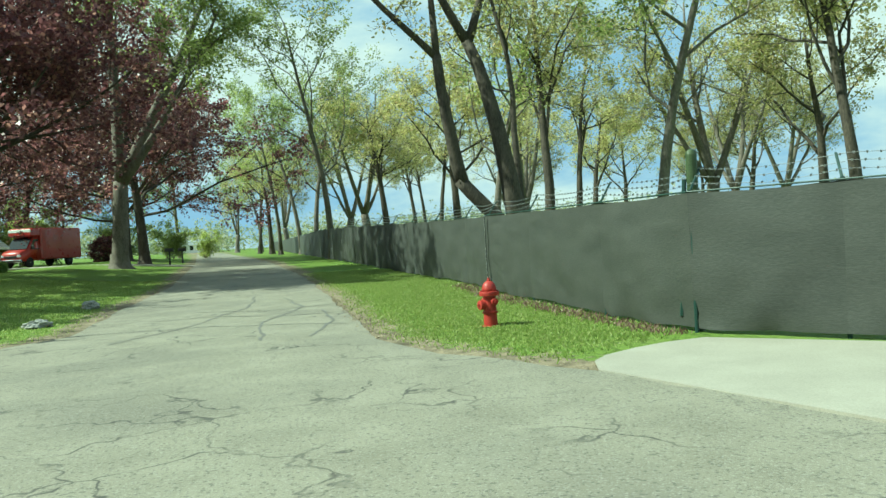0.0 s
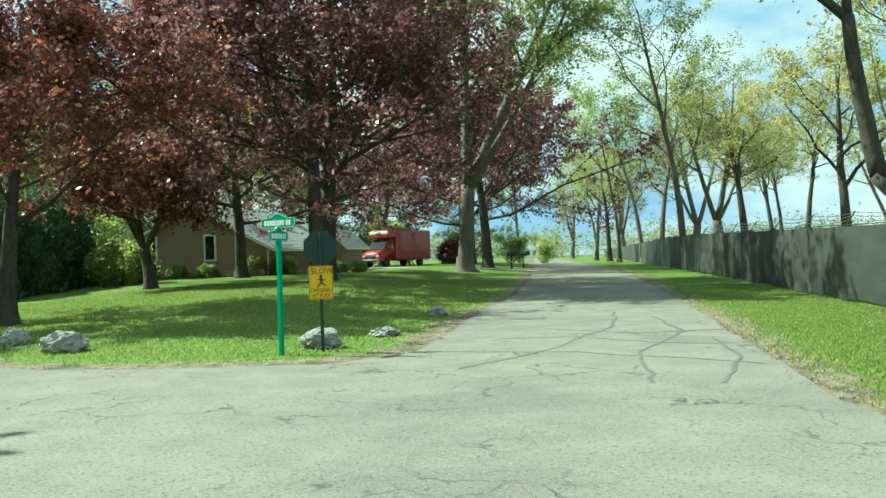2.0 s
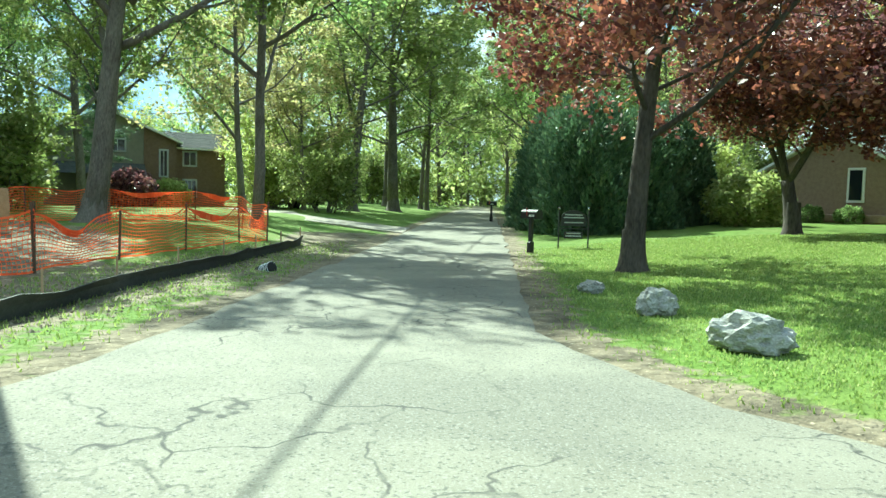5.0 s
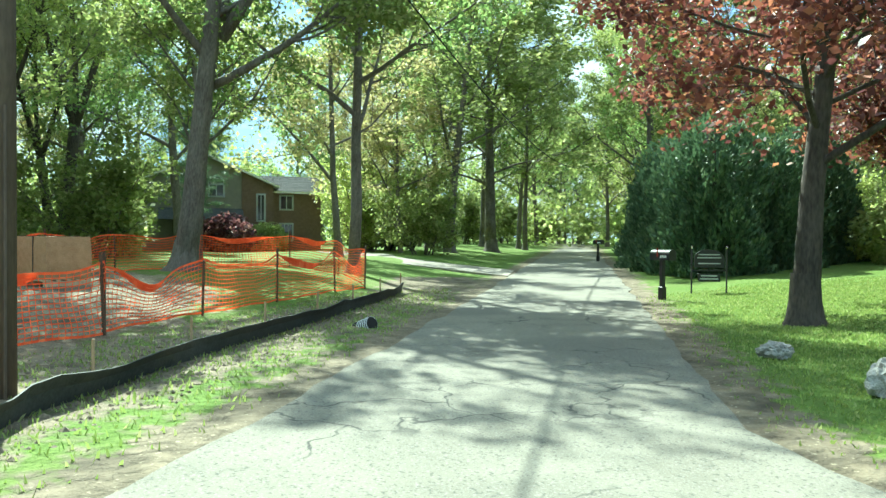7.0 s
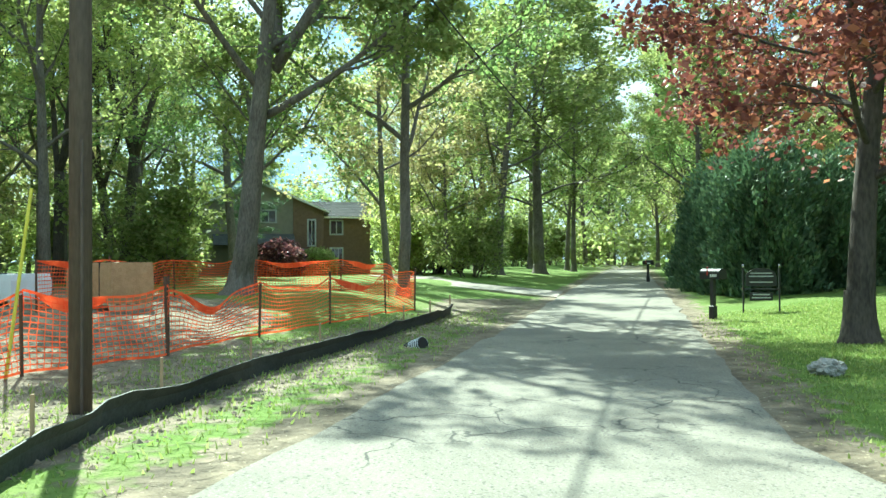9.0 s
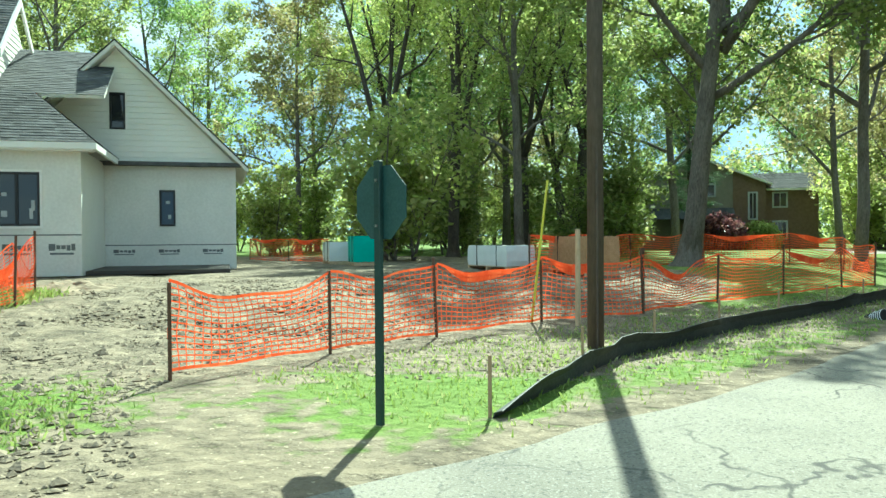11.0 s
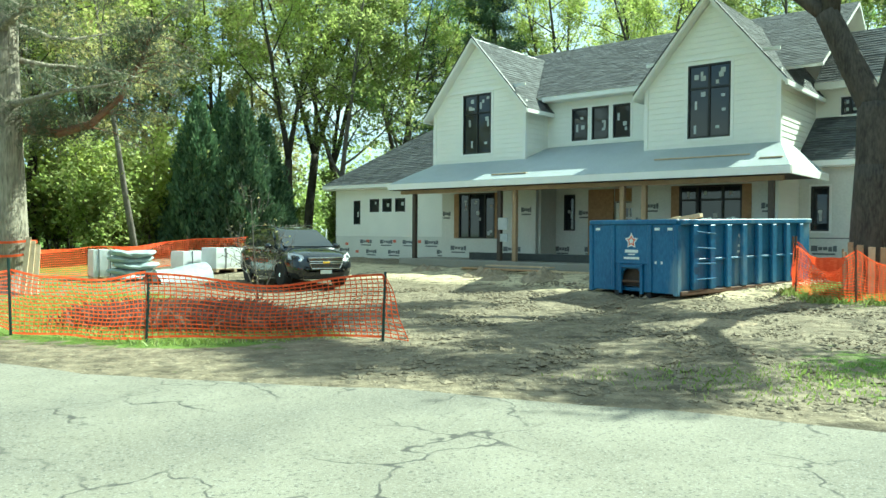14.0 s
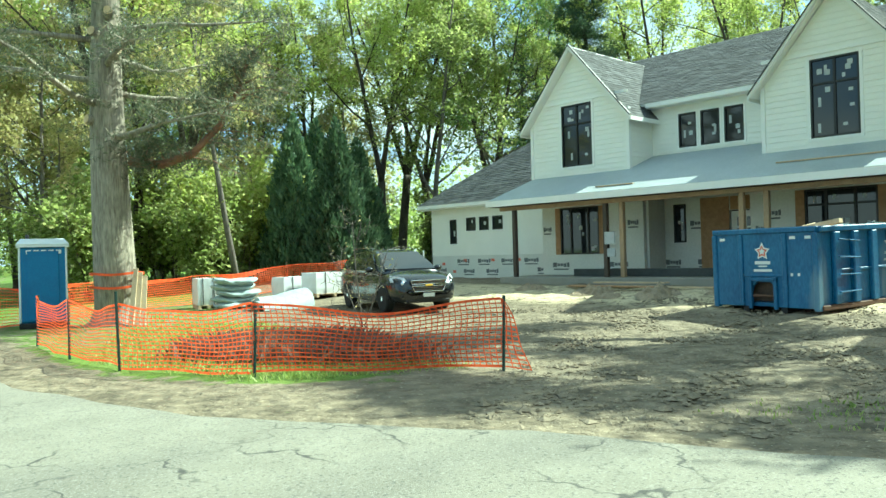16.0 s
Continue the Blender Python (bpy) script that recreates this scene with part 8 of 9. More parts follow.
    for z0, z1, w0, w1 in ((0.75, 0.845, 0.47, 0.5), (0.56, 0.7, 0.4, 0.47)):
        o = [(-w0, z0), (w0, z0), (w1, z1), (-w1, z1)]
        gr = Build().prism(o, "y", 2.28, 2.425).made("grille", M_BLACK, e)
        for p, q in zip(o, o[1:] + o[:1]):
            Build().tube([(p[0], 2.43, p[1]), (q[0], 2.43, q[1])], 0.014, 6).made("grille_trim", M_CHROME, gr)
        for k in range(1, 3):
            z = z0 + (z1 - z0) * k / 3
            Build().box(-w0 + 0.02, w0 - 0.02, 2.425, 2.433, z - 0.005, z + 0.005).made("grille_bar", M_CHROME, gr)
    Build().box(-0.1, 0.1, 2.425, 2.45, 0.695, 0.745, 0.01).made("badge", M_YELLOW, e)
    Build().box(-0.62, 0.62, 2.22, 2.405, 0.27, 0.38, 0.04).made("lower_bumper", M_BLACK, e)
    Build().box(-0.16, 0.16, 2.41, 2.43, 0.42, 0.52, 0.004).made("plate_bar", M_SIGNWHITE, e)


suv(-7.78, -15.0, 13)
suv(-60.5, 21.6, -80, "dark car parked on the neighbours' gravel driveway")


def drain_pipe(x, y):
    """The end of a corrugated drain that comes out of the verge, dark with pale ridges."""
    e = root("drain_pipe", pose(x, y, gz(x, y) + 0.03, 0, 72, 25), "corrugated drain pipe end sticking out of the grass verge", "pipe")
    prof = []
    for k in range(9):
        z = -0.3 + k * 0.05
        prof += [(0.1, z), (0.115, z + 0.012), (0.115, z + 0.028), (0.1, z + 0.04)]
    pipe = Build().lathe(prof, 16).made("corrugated_wall", M_BLACK, e)
    for k in range(3, 9):
        Build().lathe([(0.1155, -0.289 + k * 0.05), (0.119, -0.285 + k * 0.05), (0.119, -0.275 + k * 0.05), (0.1155, -0.271 + k * 0.05)], 16).made("pale_ridge", M_WHITEPLASTIC, pipe)


drain_pipe(-22.8, 11.0)


def portable_toilet(x, y, turn):
    e = root("portable_toilet", pose(x, y, gz(x, y), 0, 0, turn), "blue plastic portable toilet with a white roof", "portable toilet")
    Build().box(-0.56, 0.56, -0.56, 0.56, 0, 0.14, 0.02).made("skid_base", M_BLACK, e)
    b = Build().box(-0.54, 0.54, -0.54, 0.54, 0.142, 2.05, 0.03).made("cabin", M_POTTY, e)
    Build().box(-0.36, 0.36, 0.542, 0.565, 0.2, 1.95, 0.02).made("door", M_POTTY, b)
    for s in (-1, 1):
        Build().box(s * 0.5, s * 0.555, -0.555, 0.555, 0.145, 2.05, 0.02).made("corner_trim", M_WHITEPLASTIC, b)
        for k in range(5):
            Build().box(-0.42 + k * 0.17, -0.3 + k * 0.17, s * 0.545, s * 0.556, 1.88, 1.98).made("vent", M_WHITEPLASTIC, b)
    for k in range(3):
        Build().box(0.545, 0.56, -0.35 + k * 0.27, -0.2 + k * 0.27, 0.4, 1.7, 0.01).made("moulded_rib", M_POTTY, b)
    r = Build()
    r.rings([[(-0.6, -0.6, 2.05), (0.6, -0.6, 2.05), (0.6, 0.6, 2.05), (-0.6, 0.6, 2.05)], [(-0.6, -0.6, 2.13), (0.6, -0.6, 2.13), (0.6, 0.6, 2.13), (-0.6, 0.6, 2.13)], [(-0.5, -0.3, 2.27), (0.5, -0.3, 2.27), (0.5, 0.3, 2.27), (-0.5, 0.3, 2.27)]])
    r.made("roof", M_WHITEPLASTIC, e)
    Build().tube([(0.35, -0.4, 2.1), (0.35, -0.4, 2.4)], 0.05, 10).made("vent_pipe", M_BLACK, e)


portable_toilet(1.42, -14.8, 15)
for z, r in ((1.32, 0.66), (0.98, 0.68)):
    tp = root("warning_tape", pose(-0.45, -14.4, gz(-0.45, -14.4) + z), "orange plastic tape tied round the old pine", "tape", "orange tape")
    ring = [(r * math.cos(2 * math.pi * i / 28), r * math.sin(2 * math.pi * i / 28)) for i in range(28)]
    Build().rings([[(p, q, -0.03 + 0.02 * math.sin(3 * math.atan2(q, p))) for p, q in ring], [(p, q, 0.03 + 0.02 * math.sin(3 * math.atan2(q, p))) for p, q in ring], [(p * 0.99, q * 0.99, 0.03 + 0.02 * math.sin(3 * math.atan2(q, p))) for p, q in ring]], caps=False).made("tape", M_ORANGE, tp)


def crate(x, y, turn, w, d, h, mat, label, name="wrapped_pallet"):
    e = root(name, pose(x, y, gz(x, y), 0, 0, turn), label, "pallet load", "materials on the site")
    for k in (-1, 0, 1):
        Build().box(k * (w / 2 - 0.06) - 0.05, k * (w / 2 - 0.06) + 0.05, -d / 2, d / 2, 0, 0.1, 0.005).made("pallet_runner", M_PALEWOOD, e)
    for k in range(5):
        yy = -d / 2 + (d - 0.1) * k / 4
        Build().box(-w / 2, w / 2, yy, yy + 0.1, 0.102, 0.125, 0.003).made("pallet_board", M_PALEWOOD, e)
    b = Build()
    n = 8
    rings = []
    for j in range(5):
        z = 0.127 + (h - 0.127) * j / 4
        ring = []
        for i in range(4 * n):
            s, f = divmod(i, n)
            f = f / n
            px, py = ((-1 + 2 * f, -1), (1, -1 + 2 * f), (1 - 2 * f, 1), (-1, 1 - 2 * f))[s]
            k = 1 - (0.03 if j in (0, 4) else 0) + 0.02 * noise.noise((px * 2 + x, py * 2 + y, j))
            ring.append((px * w / 2 * k, py * d / 2 * k, z + 0.015 * noise.noise((px * 3, py * 3, j + 9))))
        rings.append(ring)
    b.rings(rings)
    b.made("load", mat, e)
    for k in (-0.25, 0.25):
        Build().box(k * w - 0.01, k * w + 0.01, -d / 2 - 0.012, d / 2 + 0.012, 0.13, h + 0.012).made("strap", M_BLACK, e)
    return e


crate(-30.4, 3.0, 45, 2.05, 0.95, 0.7, M_WHITEPLASTIC, "white shrink-wrapped pallet load by the trees")
crate(-34.2, -3.6, 35, 1.25, 1.0, 0.8, M_WHITEPLASTIC, "white wrapped pallet load at the back of the site")
crate(-33.2, -2.3, 35, 0.88, 0.9, 1.0, M_TEAL, "teal plastic wrapped pallet load")
crate(-27.8, 5.6, 35, 1.9, 0.9, 0.95, M_OSB, "brown boxed pallet load beside the netting")
crate(-6.3, -20.8, 25, 1.5, 1.1, 0.85, M_WHITEPLASTIC, "white wrapped pallet load behind the bales")
crate(-5.2, -21.6, 25, 1.4, 1.0, 0.75, M_WHITEPLASTIC, "white wrapped pallet load behind the bales")
crate(-2.2, -20.0, 15, 0.7, 1.0, 1.0, M_WHITEPLASTIC, "upright white wrapped board stack")


def bales(x, y, turn):
    e = root("insulation_stack", pose(x, y, gz(x, y), 0, 0, turn), "stack of grey bagged insulation bales lying on the soil", "insulation bale", "materials on the site")
    for k in range(5):
        b = Build()
        rings = []
        for i in range(15):
            px = -0.7 + 1.4 * i / 14
            end = min(1.0, 0.45 + 1.1 * math.sin(math.pi * i / 14))
            ring = []
            for c in range(18):
                a = 2 * math.pi * c / 18
                puff = 1 + 0.26 * noise.noise((px * 3.2, c * 0.45, k * 2.7)) + 0.1 * noise.noise((px * 9, c * 0.9, k))
                ring.append((px, (0.43 - 0.03 * (k % 2)) * math.cos(a) * end * puff, 0.125 + k * 0.195 + 0.12 * math.sin(a) * end * puff - 0.05 * math.cos(3.0 * px) * (k > 0)))
            rings.append(ring)
        b.rings(rings, pose(0.09 * math.sin(k * 2.3), 0.04 * math.cos(k * 3.1), 0, 0, 0, 7 * math.sin(k * 3)))
        b.made("bale", M_GREYWRAP, e, smooth=True)


bales(-3.2, -19.0, 25)
rl = root("tarp_roll", pose(-4.6, -17.9, gz(-4.6, -17.9), 0, 0, 30), "grey tarpaulin thrown over a rolled bundle", "tarpaulin", "materials on the site")
b = Build()
rings = []
for i in range(15):
    t = i / 14
    rings.append([(-0.9 + 1.8 * t, 0.6 * math.cos(a) * (1 + 0.06 * math.sin(5 * t + a)), max(0.0, 0.62 * (1 - 0.55 * t) * math.sin(a) * (1 + 0.08 * noise.noise((t * 4, a, 1))))) for a in (math.pi * k / 12 for k in range(13))])
b.rings(rings, caps=False, closed=False)
b.rings([[(p[0], p[1] * 0.985, max(0, p[2] - 0.012)) for p in r] for r in rings], caps=False, closed=False)
b.made("tarpaulin", M_GREYWRAP, rl, smooth=True)
Build().tube([(-0.8, 0, 0.26), (0.8, 0, 0.2)], 0.2, 14).made("bundle", M_GREYWRAP, rl)


def plank(x, y, z, l, w, turn, mat, label, lean=0.0, roll=0.0, name="plank"):
    e = root(name, pose(x, y, z, roll, lean, turn), label, "plank", "loose boards on the site")
    Build().box(0, l, -w / 2, w / 2, 0, 0.04, 0.004).made("board", mat, e)


for i, (u, v, l, w, a) in enumerate(((-6.6, 19.6, 3.4, 0.3, 4), (-6.2, 19.2, 3.0, 0.28, -3), (-5.8, 19.9, 2.4, 0.3, 2), (-3.6, 19.5, 2.2, 0.2, 9), (-0.9, 19.2, 1.4, 0.2, -10))):
    px, py = at_house(u, v)
    plank(px, py, gz(px, py) + 0.03 + 0.045 * (i % 3), l, w, HOUSE_TURN + a, M_PALEWOOD if i != 1 else M_OSB, "muddy board laid down as a path to the porch")
rnd = random.Random(12)
for k in range(11):
    a = radians(150 + k * 22)
    px, py = -18.5 + 0.56 * math.cos(a + 0.9), -4.5 + 0.56 * math.sin(a + 0.9)
    plank(px, py, gz(px, py) - 0.03, rnd.uniform(0.85, 1.25), 0.13, math.degrees(a + 0.9) + 0, M_LUMBER if k % 3 else M_PALEWOOD, "upright board strapped round the trunk as protection", -88)
for k in range(3):
    plank(-0.9 - 0.14 * k, -13.55 - 0.02 * k, gz(-0.9, -13.5), 1.5 - 0.1 * k, 0.12, 260 + 4 * k, M_PALEWOOD, "pale board leaning on the old pine", -72)

# clods and heaps of earth
for i, (u, v, s, h) in enumerate(((-4.8, 18.4, 0.9, 0.22), (-2.6, 18.2, 1.1, 0.26), (-1.0, 18.6, 0.8, 0.2), (-7.5, 18.8, 0.8, 0.18), (-3.8, 17.6, 0.6, 0.14), (1.4, 19.5, 0.8, 0.2), (5.4, 18.8, 1.2, 0.14), (7.6, 20.2, 1.4, 0.14), (4.2, 13.4, 0.9, 0.1))):
    bm = bmesh.new()
    bmesh.ops.create_grid(bm, x_segments=26, y_segments=26, size=1)
    for vtx in bm.verts:
        r = min(1, math.hypot(vtx.co.x, vtx.co.y))
        n = noise.noise((vtx.co.x * 3 + i * 5, vtx.co.y * 3, 0)) + 0.6 * noise.noise((vtx.co.x * 8 + i, vtx.co.y * 8, 2))
        vtx.co.z = (1 - r * r) ** 1.2 * (0.7 + 0.6 * n) - 0.25 * r ** 3 - 0.12
    me = bpy.data.meshes.new("soil_mound")
    bm.to_mesh(me)
    bm.free()
    me.materials.append(M_SOIL)
    ob = new("soil_mound", me)
    px, py = at_house(u, v)
    ob.matrix_world = pose(px, py, gz(px, py) - 0.02, 0, 0, i * 40) @ Matrix.Diagonal((s, s * 0.7, h * 1.4, 1))
    tagged(ob, "low heap of churned sandy soil", "soil heap", "heaps of soil")


def rubble(name, poly, count, seed, mat, label, lo=0.015, hi=0.06, flat=0.7):
    """Scattered clods and stones, too many to count."""
    rs = np.random.RandomState(seed)
    p = np.array(poly)
    v, f = [], []
    X, Y = rs.uniform(p[:, 0].min(), p[:, 0].max(), count * 6), rs.uniform(p[:, 1].min(), p[:, 1].max(), count * 6)
    ok = signed(poly, X, Y) > 0
    X, Y = X[ok][:count].tolist(), Y[ok][:count].tolist()
    Z = height(np.array(X), np.array(Y)).tolist()
    for x, y, z in zip(X, Y, Z):
        s = rs.uniform(lo, hi) * (2 if rs.rand() < 0.06 else 1)
        z += s * 0.2 * flat
        k, ca, sa = len(v), math.cos(x * 91 + y * 57), math.sin(x * 91 + y * 57)
        for dx, dy, dz in ((1, 0, 0), (-1, 0, 0), (0, 1, 0), (0, -1, 0), (0, 0, flat), (0, 0, -flat)):
            px, py = dx * s * rs.uniform(0.6, 1.4), dy * s * rs.uniform(0.6, 1.4)
            v.append((x + ca * px - sa * py, y + sa * px + ca * py, z + dz * s * rs.uniform(0.6, 1.4)))
        f += [(k + a, k + b, k + c) for a, b, c in ((0, 2, 4), (2, 1, 4), (1, 3, 4), (3, 0, 4), (2, 0, 5), (1, 2, 5), (3, 1, 5), (0, 3, 5))]
    me = bpy.data.meshes.new(name)
    me.from_pydata(v, [], f)
    me.materials.append(mat)
    tagged(new(name, me), label, "soil clods", kind="stuff")


rubble("clods", [(-12.2, 4.4), (-10.0, 3.0), (-8.2, 1.3), (-6.0, 0.2), (-7.3, -3.2), (-7, -8.5), (-8, -13), (-11, -16), (-24, -8), (-30, 2), (-22.4, 6.3), (-18.7, 4.3), (-16.2, 2.6), (-14.2, 2.8)], 9000, 1, M_CLOD, "clods and stones strewn over the churned soil", 0.006, 0.018)
rubble("clods", [(-12.2, 4.4), (-10.0, 3.0), (-8.2, 1.3), (-6.0, 0.2), (-7.3, -3.2), (-8, -8.5), (-9, -12), (-14, -11.5), (-22, -3), (-30, 2), (-22.4, 6.3), (-18.7, 4.3), (-16.2, 2.6), (-14.2, 2.8)], 15000, 6, M_CLOD, "small flat crusts of churned soil", 0.014, 0.05, 0.5)
rubble("gravel", VERGE, 2500, 2, M_CLOD, "loose gravel along the verge", 0.01, 0.03)
rubble("gravel", [(-1.7, 12), (-2.7, 17), (-3.4, 20.8), (-4.4, 24), (-3.2, 20.5), (-2.3, 16.5), (-1.1, 12)], 1600, 3, M_CLOD, "gravelly worn edge of the lane", 0.008, 0.022)


def sapling(x, y, h, seed, label, leaf=None):
    w, t = grow(seed, [((0, 0, -0.1), (0.1, 0.05, 1), h, 0.022, 0.006), ((0, 0, -0.1), (-0.4, 0.1, 1), h * 0.8, 0.018, 0.005), ((0, 0, -0.1), (0.35, -0.3, 1), h * 0.7, 0.016, 0.005)], (8, 5), (0.4, 0.5), (45, 45), (0.15, 0.1), 0.2, 0.04, 0.6)
    ob = tree_thing("sapling", w, leaves(seed, t, 90, 0.03, 0.08) if leaf else None, M_BARK, leaf, label, "shrub")
    ob.matrix_world = pose(x, y, gz(x, y))


sapling(-6.35, -10.6, 2.5, 7, "bare twiggy sapling near the parked car", L_YELLOW)

# leaning birch at the back of the plot
w, t = grow(131, [((0, 0, -0.2), (0.2, 0.05, 1), 13, 0.16, 0.03)], (10, 5, 4), (0.3, 0.5, 0.5), (50, 45, 45), (0.5, 0.2, 0.1), 0.1, 0.02)
ob = tree_thing("birch_tree", w, leaves(131, t, 4500, 0.11, 0.3), M_BARK, L_YELLOW, "slim leaning tree with a pale trunk behind the plot", "tree")
ob.matrix_world = pose(-2.9, -29.5, gz(-2.9, -29.5), 0, 0, 20)


# ---- neighbours' houses and the van ----
def pitched(e, off, x0, x1, y0, y1, z0, eave, top, wall, roof, over=0.4, axis="y"):
    """A block with a gable roof whose ridge runs along y (or x)."""
    b = Build(off)
    b.box(x0, x1, y0, y1, z0, eave)
    w = b.made("wall", wall, e)
    xm, ym = (x0 + x1) / 2, (y0 + y1) / 2
    g = Build(off)
    if axis == "y":
        g.prism([(x0, eave), (x1, eave), (xm, top - 0.12)], "y", y0 + 0.002, y1 - 0.002)
        s = (top - eave) / (xm - x0)
        pl = [[(x0 - over, y0 - over, eave - over * s), (x0 - over, y1 + over, eave - over * s), (xm, y1 + over, top), (xm, y0 - over, top)], [(x1 + over, y0 - over, eave - over * s), (x1 + over, y1 + over, eave - over * s), (xm, y1 + over, top), (xm, y0 - over, top)]]
    else:
        g.prism([(y0, eave), (y1, eave), (ym, top - 0.12)], "x", x0 + 0.002, x1 - 0.002)
        s = (top - eave) / (ym - y0)
        pl = [[(x0 - over, y0 - over, eave - over * s), (x1 + over, y0 - over, eave - over * s), (x1 + over, ym, top), (x0 - over, ym, top)], [(x0 - over, y1 + over, eave - over * s), (x1 + over, y1 + over, eave - over * s), (x1 + over, ym, top), (x0 - over, ym, top)]]
    g.made("gable_wall", wall, w)
    for c in pl:
        r = Build(off)
        r.rings([[(p[0], p[1], p[2] - 0.12) for p in c], c])
        rf = r.made("roof", M_TRIM, e)
        cv = [Vector(p) for p in c]
        ex = (cv[1] - cv[0]).normalized()
        nz = ex.cross(cv[2] - cv[0]).normalized()
        nz = nz if nz.z > 0 else -nz
        ey = nz.cross(ex)
        ey = ey if ey.z > 0 else -ey
        k = Build(off)
        courses(k, [((p - cv[0]).dot(ex), (p - cv[0]).dot(ey)) for p in cv], lambda p, q, o: cv[0] + ex * p + ey * q + nz * (0.002 + o), 0.2, 0.03)
        tagged(k.made("shingles", roof, rf), kind="stuff")
    return w


def plain_window(e, off, x0, x1, y, z0, z1, cols=2, arch=False, mat=M_TRIM):
    """A white framed window standing just proud of a wall that faces -y."""
    f = Build(off)
    f.box(x0 - 0.08, x1 + 0.08, y - 0.06, y - 0.002, z0 - 0.08, z1 + 0.08, 0.01)
    fr = f.made("window", mat, e)
    w = (x1 - x0) / cols
    if arch:
        xm, r = (x0 + x1) / 2, (x1 - x0) / 2
        Build(off).prism([(xm + (r + 0.08) * math.cos(math.pi * i / 12), z1 + 0.0805 + (r + 0.08) * math.sin(math.pi * i / 12)) for i in range(13)], "y", y - 0.06, y - 0.002).made("arch_frame", mat, fr)
        Build(off).prism([(xm + (r - 0.03) * math.cos(math.pi * i / 12), z1 + 0.09 + (r - 0.03) * math.sin(math.pi * i / 12)) for i in range(13)], "y", y - 0.075, y - 0.0605).made("arch_pane", M_GLASS, fr)
    for k in range(cols):
        Build(off).box(x0 + k * w + 0.03, x0 + (k + 1) * w - 0.03, y - 0.075, y - 0.0605, z0 + 0.03, z1 - 0.03).made("pane", M_GLASS, fr)
    return fr


# brick bungalow beyond the lawn
A0 = (-31.9, 38.0, 0.95)
ha = root("house", pose(*A0, 0, 0, 10), "low brown brick house with a pale shingled roof beyond the lawn", "house")
o0 = (0, 0, 0)
wa = pitched(ha, o0, -4.6, 4.6, 0.0, 13.0, -0.1, 1.55, 3.95, M_BRICK, M_PALEROOF)
plain_window(ha, o0, 0.75, 1.35, 0.0, 0.85, 2.2, 1)
plain_window(ha, o0, -2.9, -2.3, 0.0, 0.85, 2.2, 1)
pitched(ha, o0, 4.7, 6.6, 6.0, 9.6, -0.1, 1.75, 2.6, M_BRICK, M_PALEROOF)
plain_window(ha, o0, 5.2, 5.6, 6.0, 0.6, 1.6, 1)
Build().box(-4.5, 4.5, -0.55, -0.02, -0.1, 0.28, 0.05).made("foundation_wall", M_BRICK, ha)
Build().tube([(4.55, -0.1, 1.3), (4.55, -0.1, 0.0)], 0.045, 8).made("downspout", M_TRIM, ha)
for a, b in ((7.0, 3.3), (10.0, 3.0)):
    Build().box(1.6, 2.1, a, a + 0.9, 2.98, 3.14, 0.01, pose(0, 0, 0.2)).made("roof_vent", M_BLACK, ha)

# two-storey house among the trees
B0 = (-63.2, 11.65, 0.25)
hb = root("house", pose(*B0, 0, 0, 90), "two-storey brick and tan sided house half hidden by trees", "house")
pitched(hb, o0, -5.95, 2.55, 0.0, 9.0, -0.2, 4.65, 6.45, M_TANSIDING, M_PALEROOF)
pitched(hb, o0, 2.65, 5.9, 0.8, 9.0, -0.2, 4.3, 5.5, M_DARKBRICK, M_SHINGLE, axis="x")
plain_window(hb, o0, -1.5, -0.6, 0.0, 3.75, 4.5, 2, True, M_STICKER)
Build().prism([(0.55, -0.1), (2.59, -0.1), (2.59, 4.6), (0.55, 5.4)], "y", -0.07, -0.002).made("brick_facing", M_DARKBRICK, hb, "dark brick facing beside the tan siding")
plain_window(hb, o0, 1.55, 2.0, -0.07, 2.2, 3.9, 2, False, M_STICKER)
plain_window(hb, o0, 3.15, 3.95, 0.8, 0.9, 2.0, 3, False, M_STICKER)
plain_window(hb, o0, 3.15, 3.95, 0.8, 3.0, 3.9, 2, False, M_STICKER)
plain_window(hb, o0, -1.9, 0.0, 0.0, 0.8, 1.9, 4, False, M_STICKER)
pr = Build()
pr.prism([(-1.6, 2.2), (-0.08, 2.2), (-0.08, 2.95)], "x", -4.6, 0.6)
pr.made("lean_to_roof", M_SHINGLE, hb)


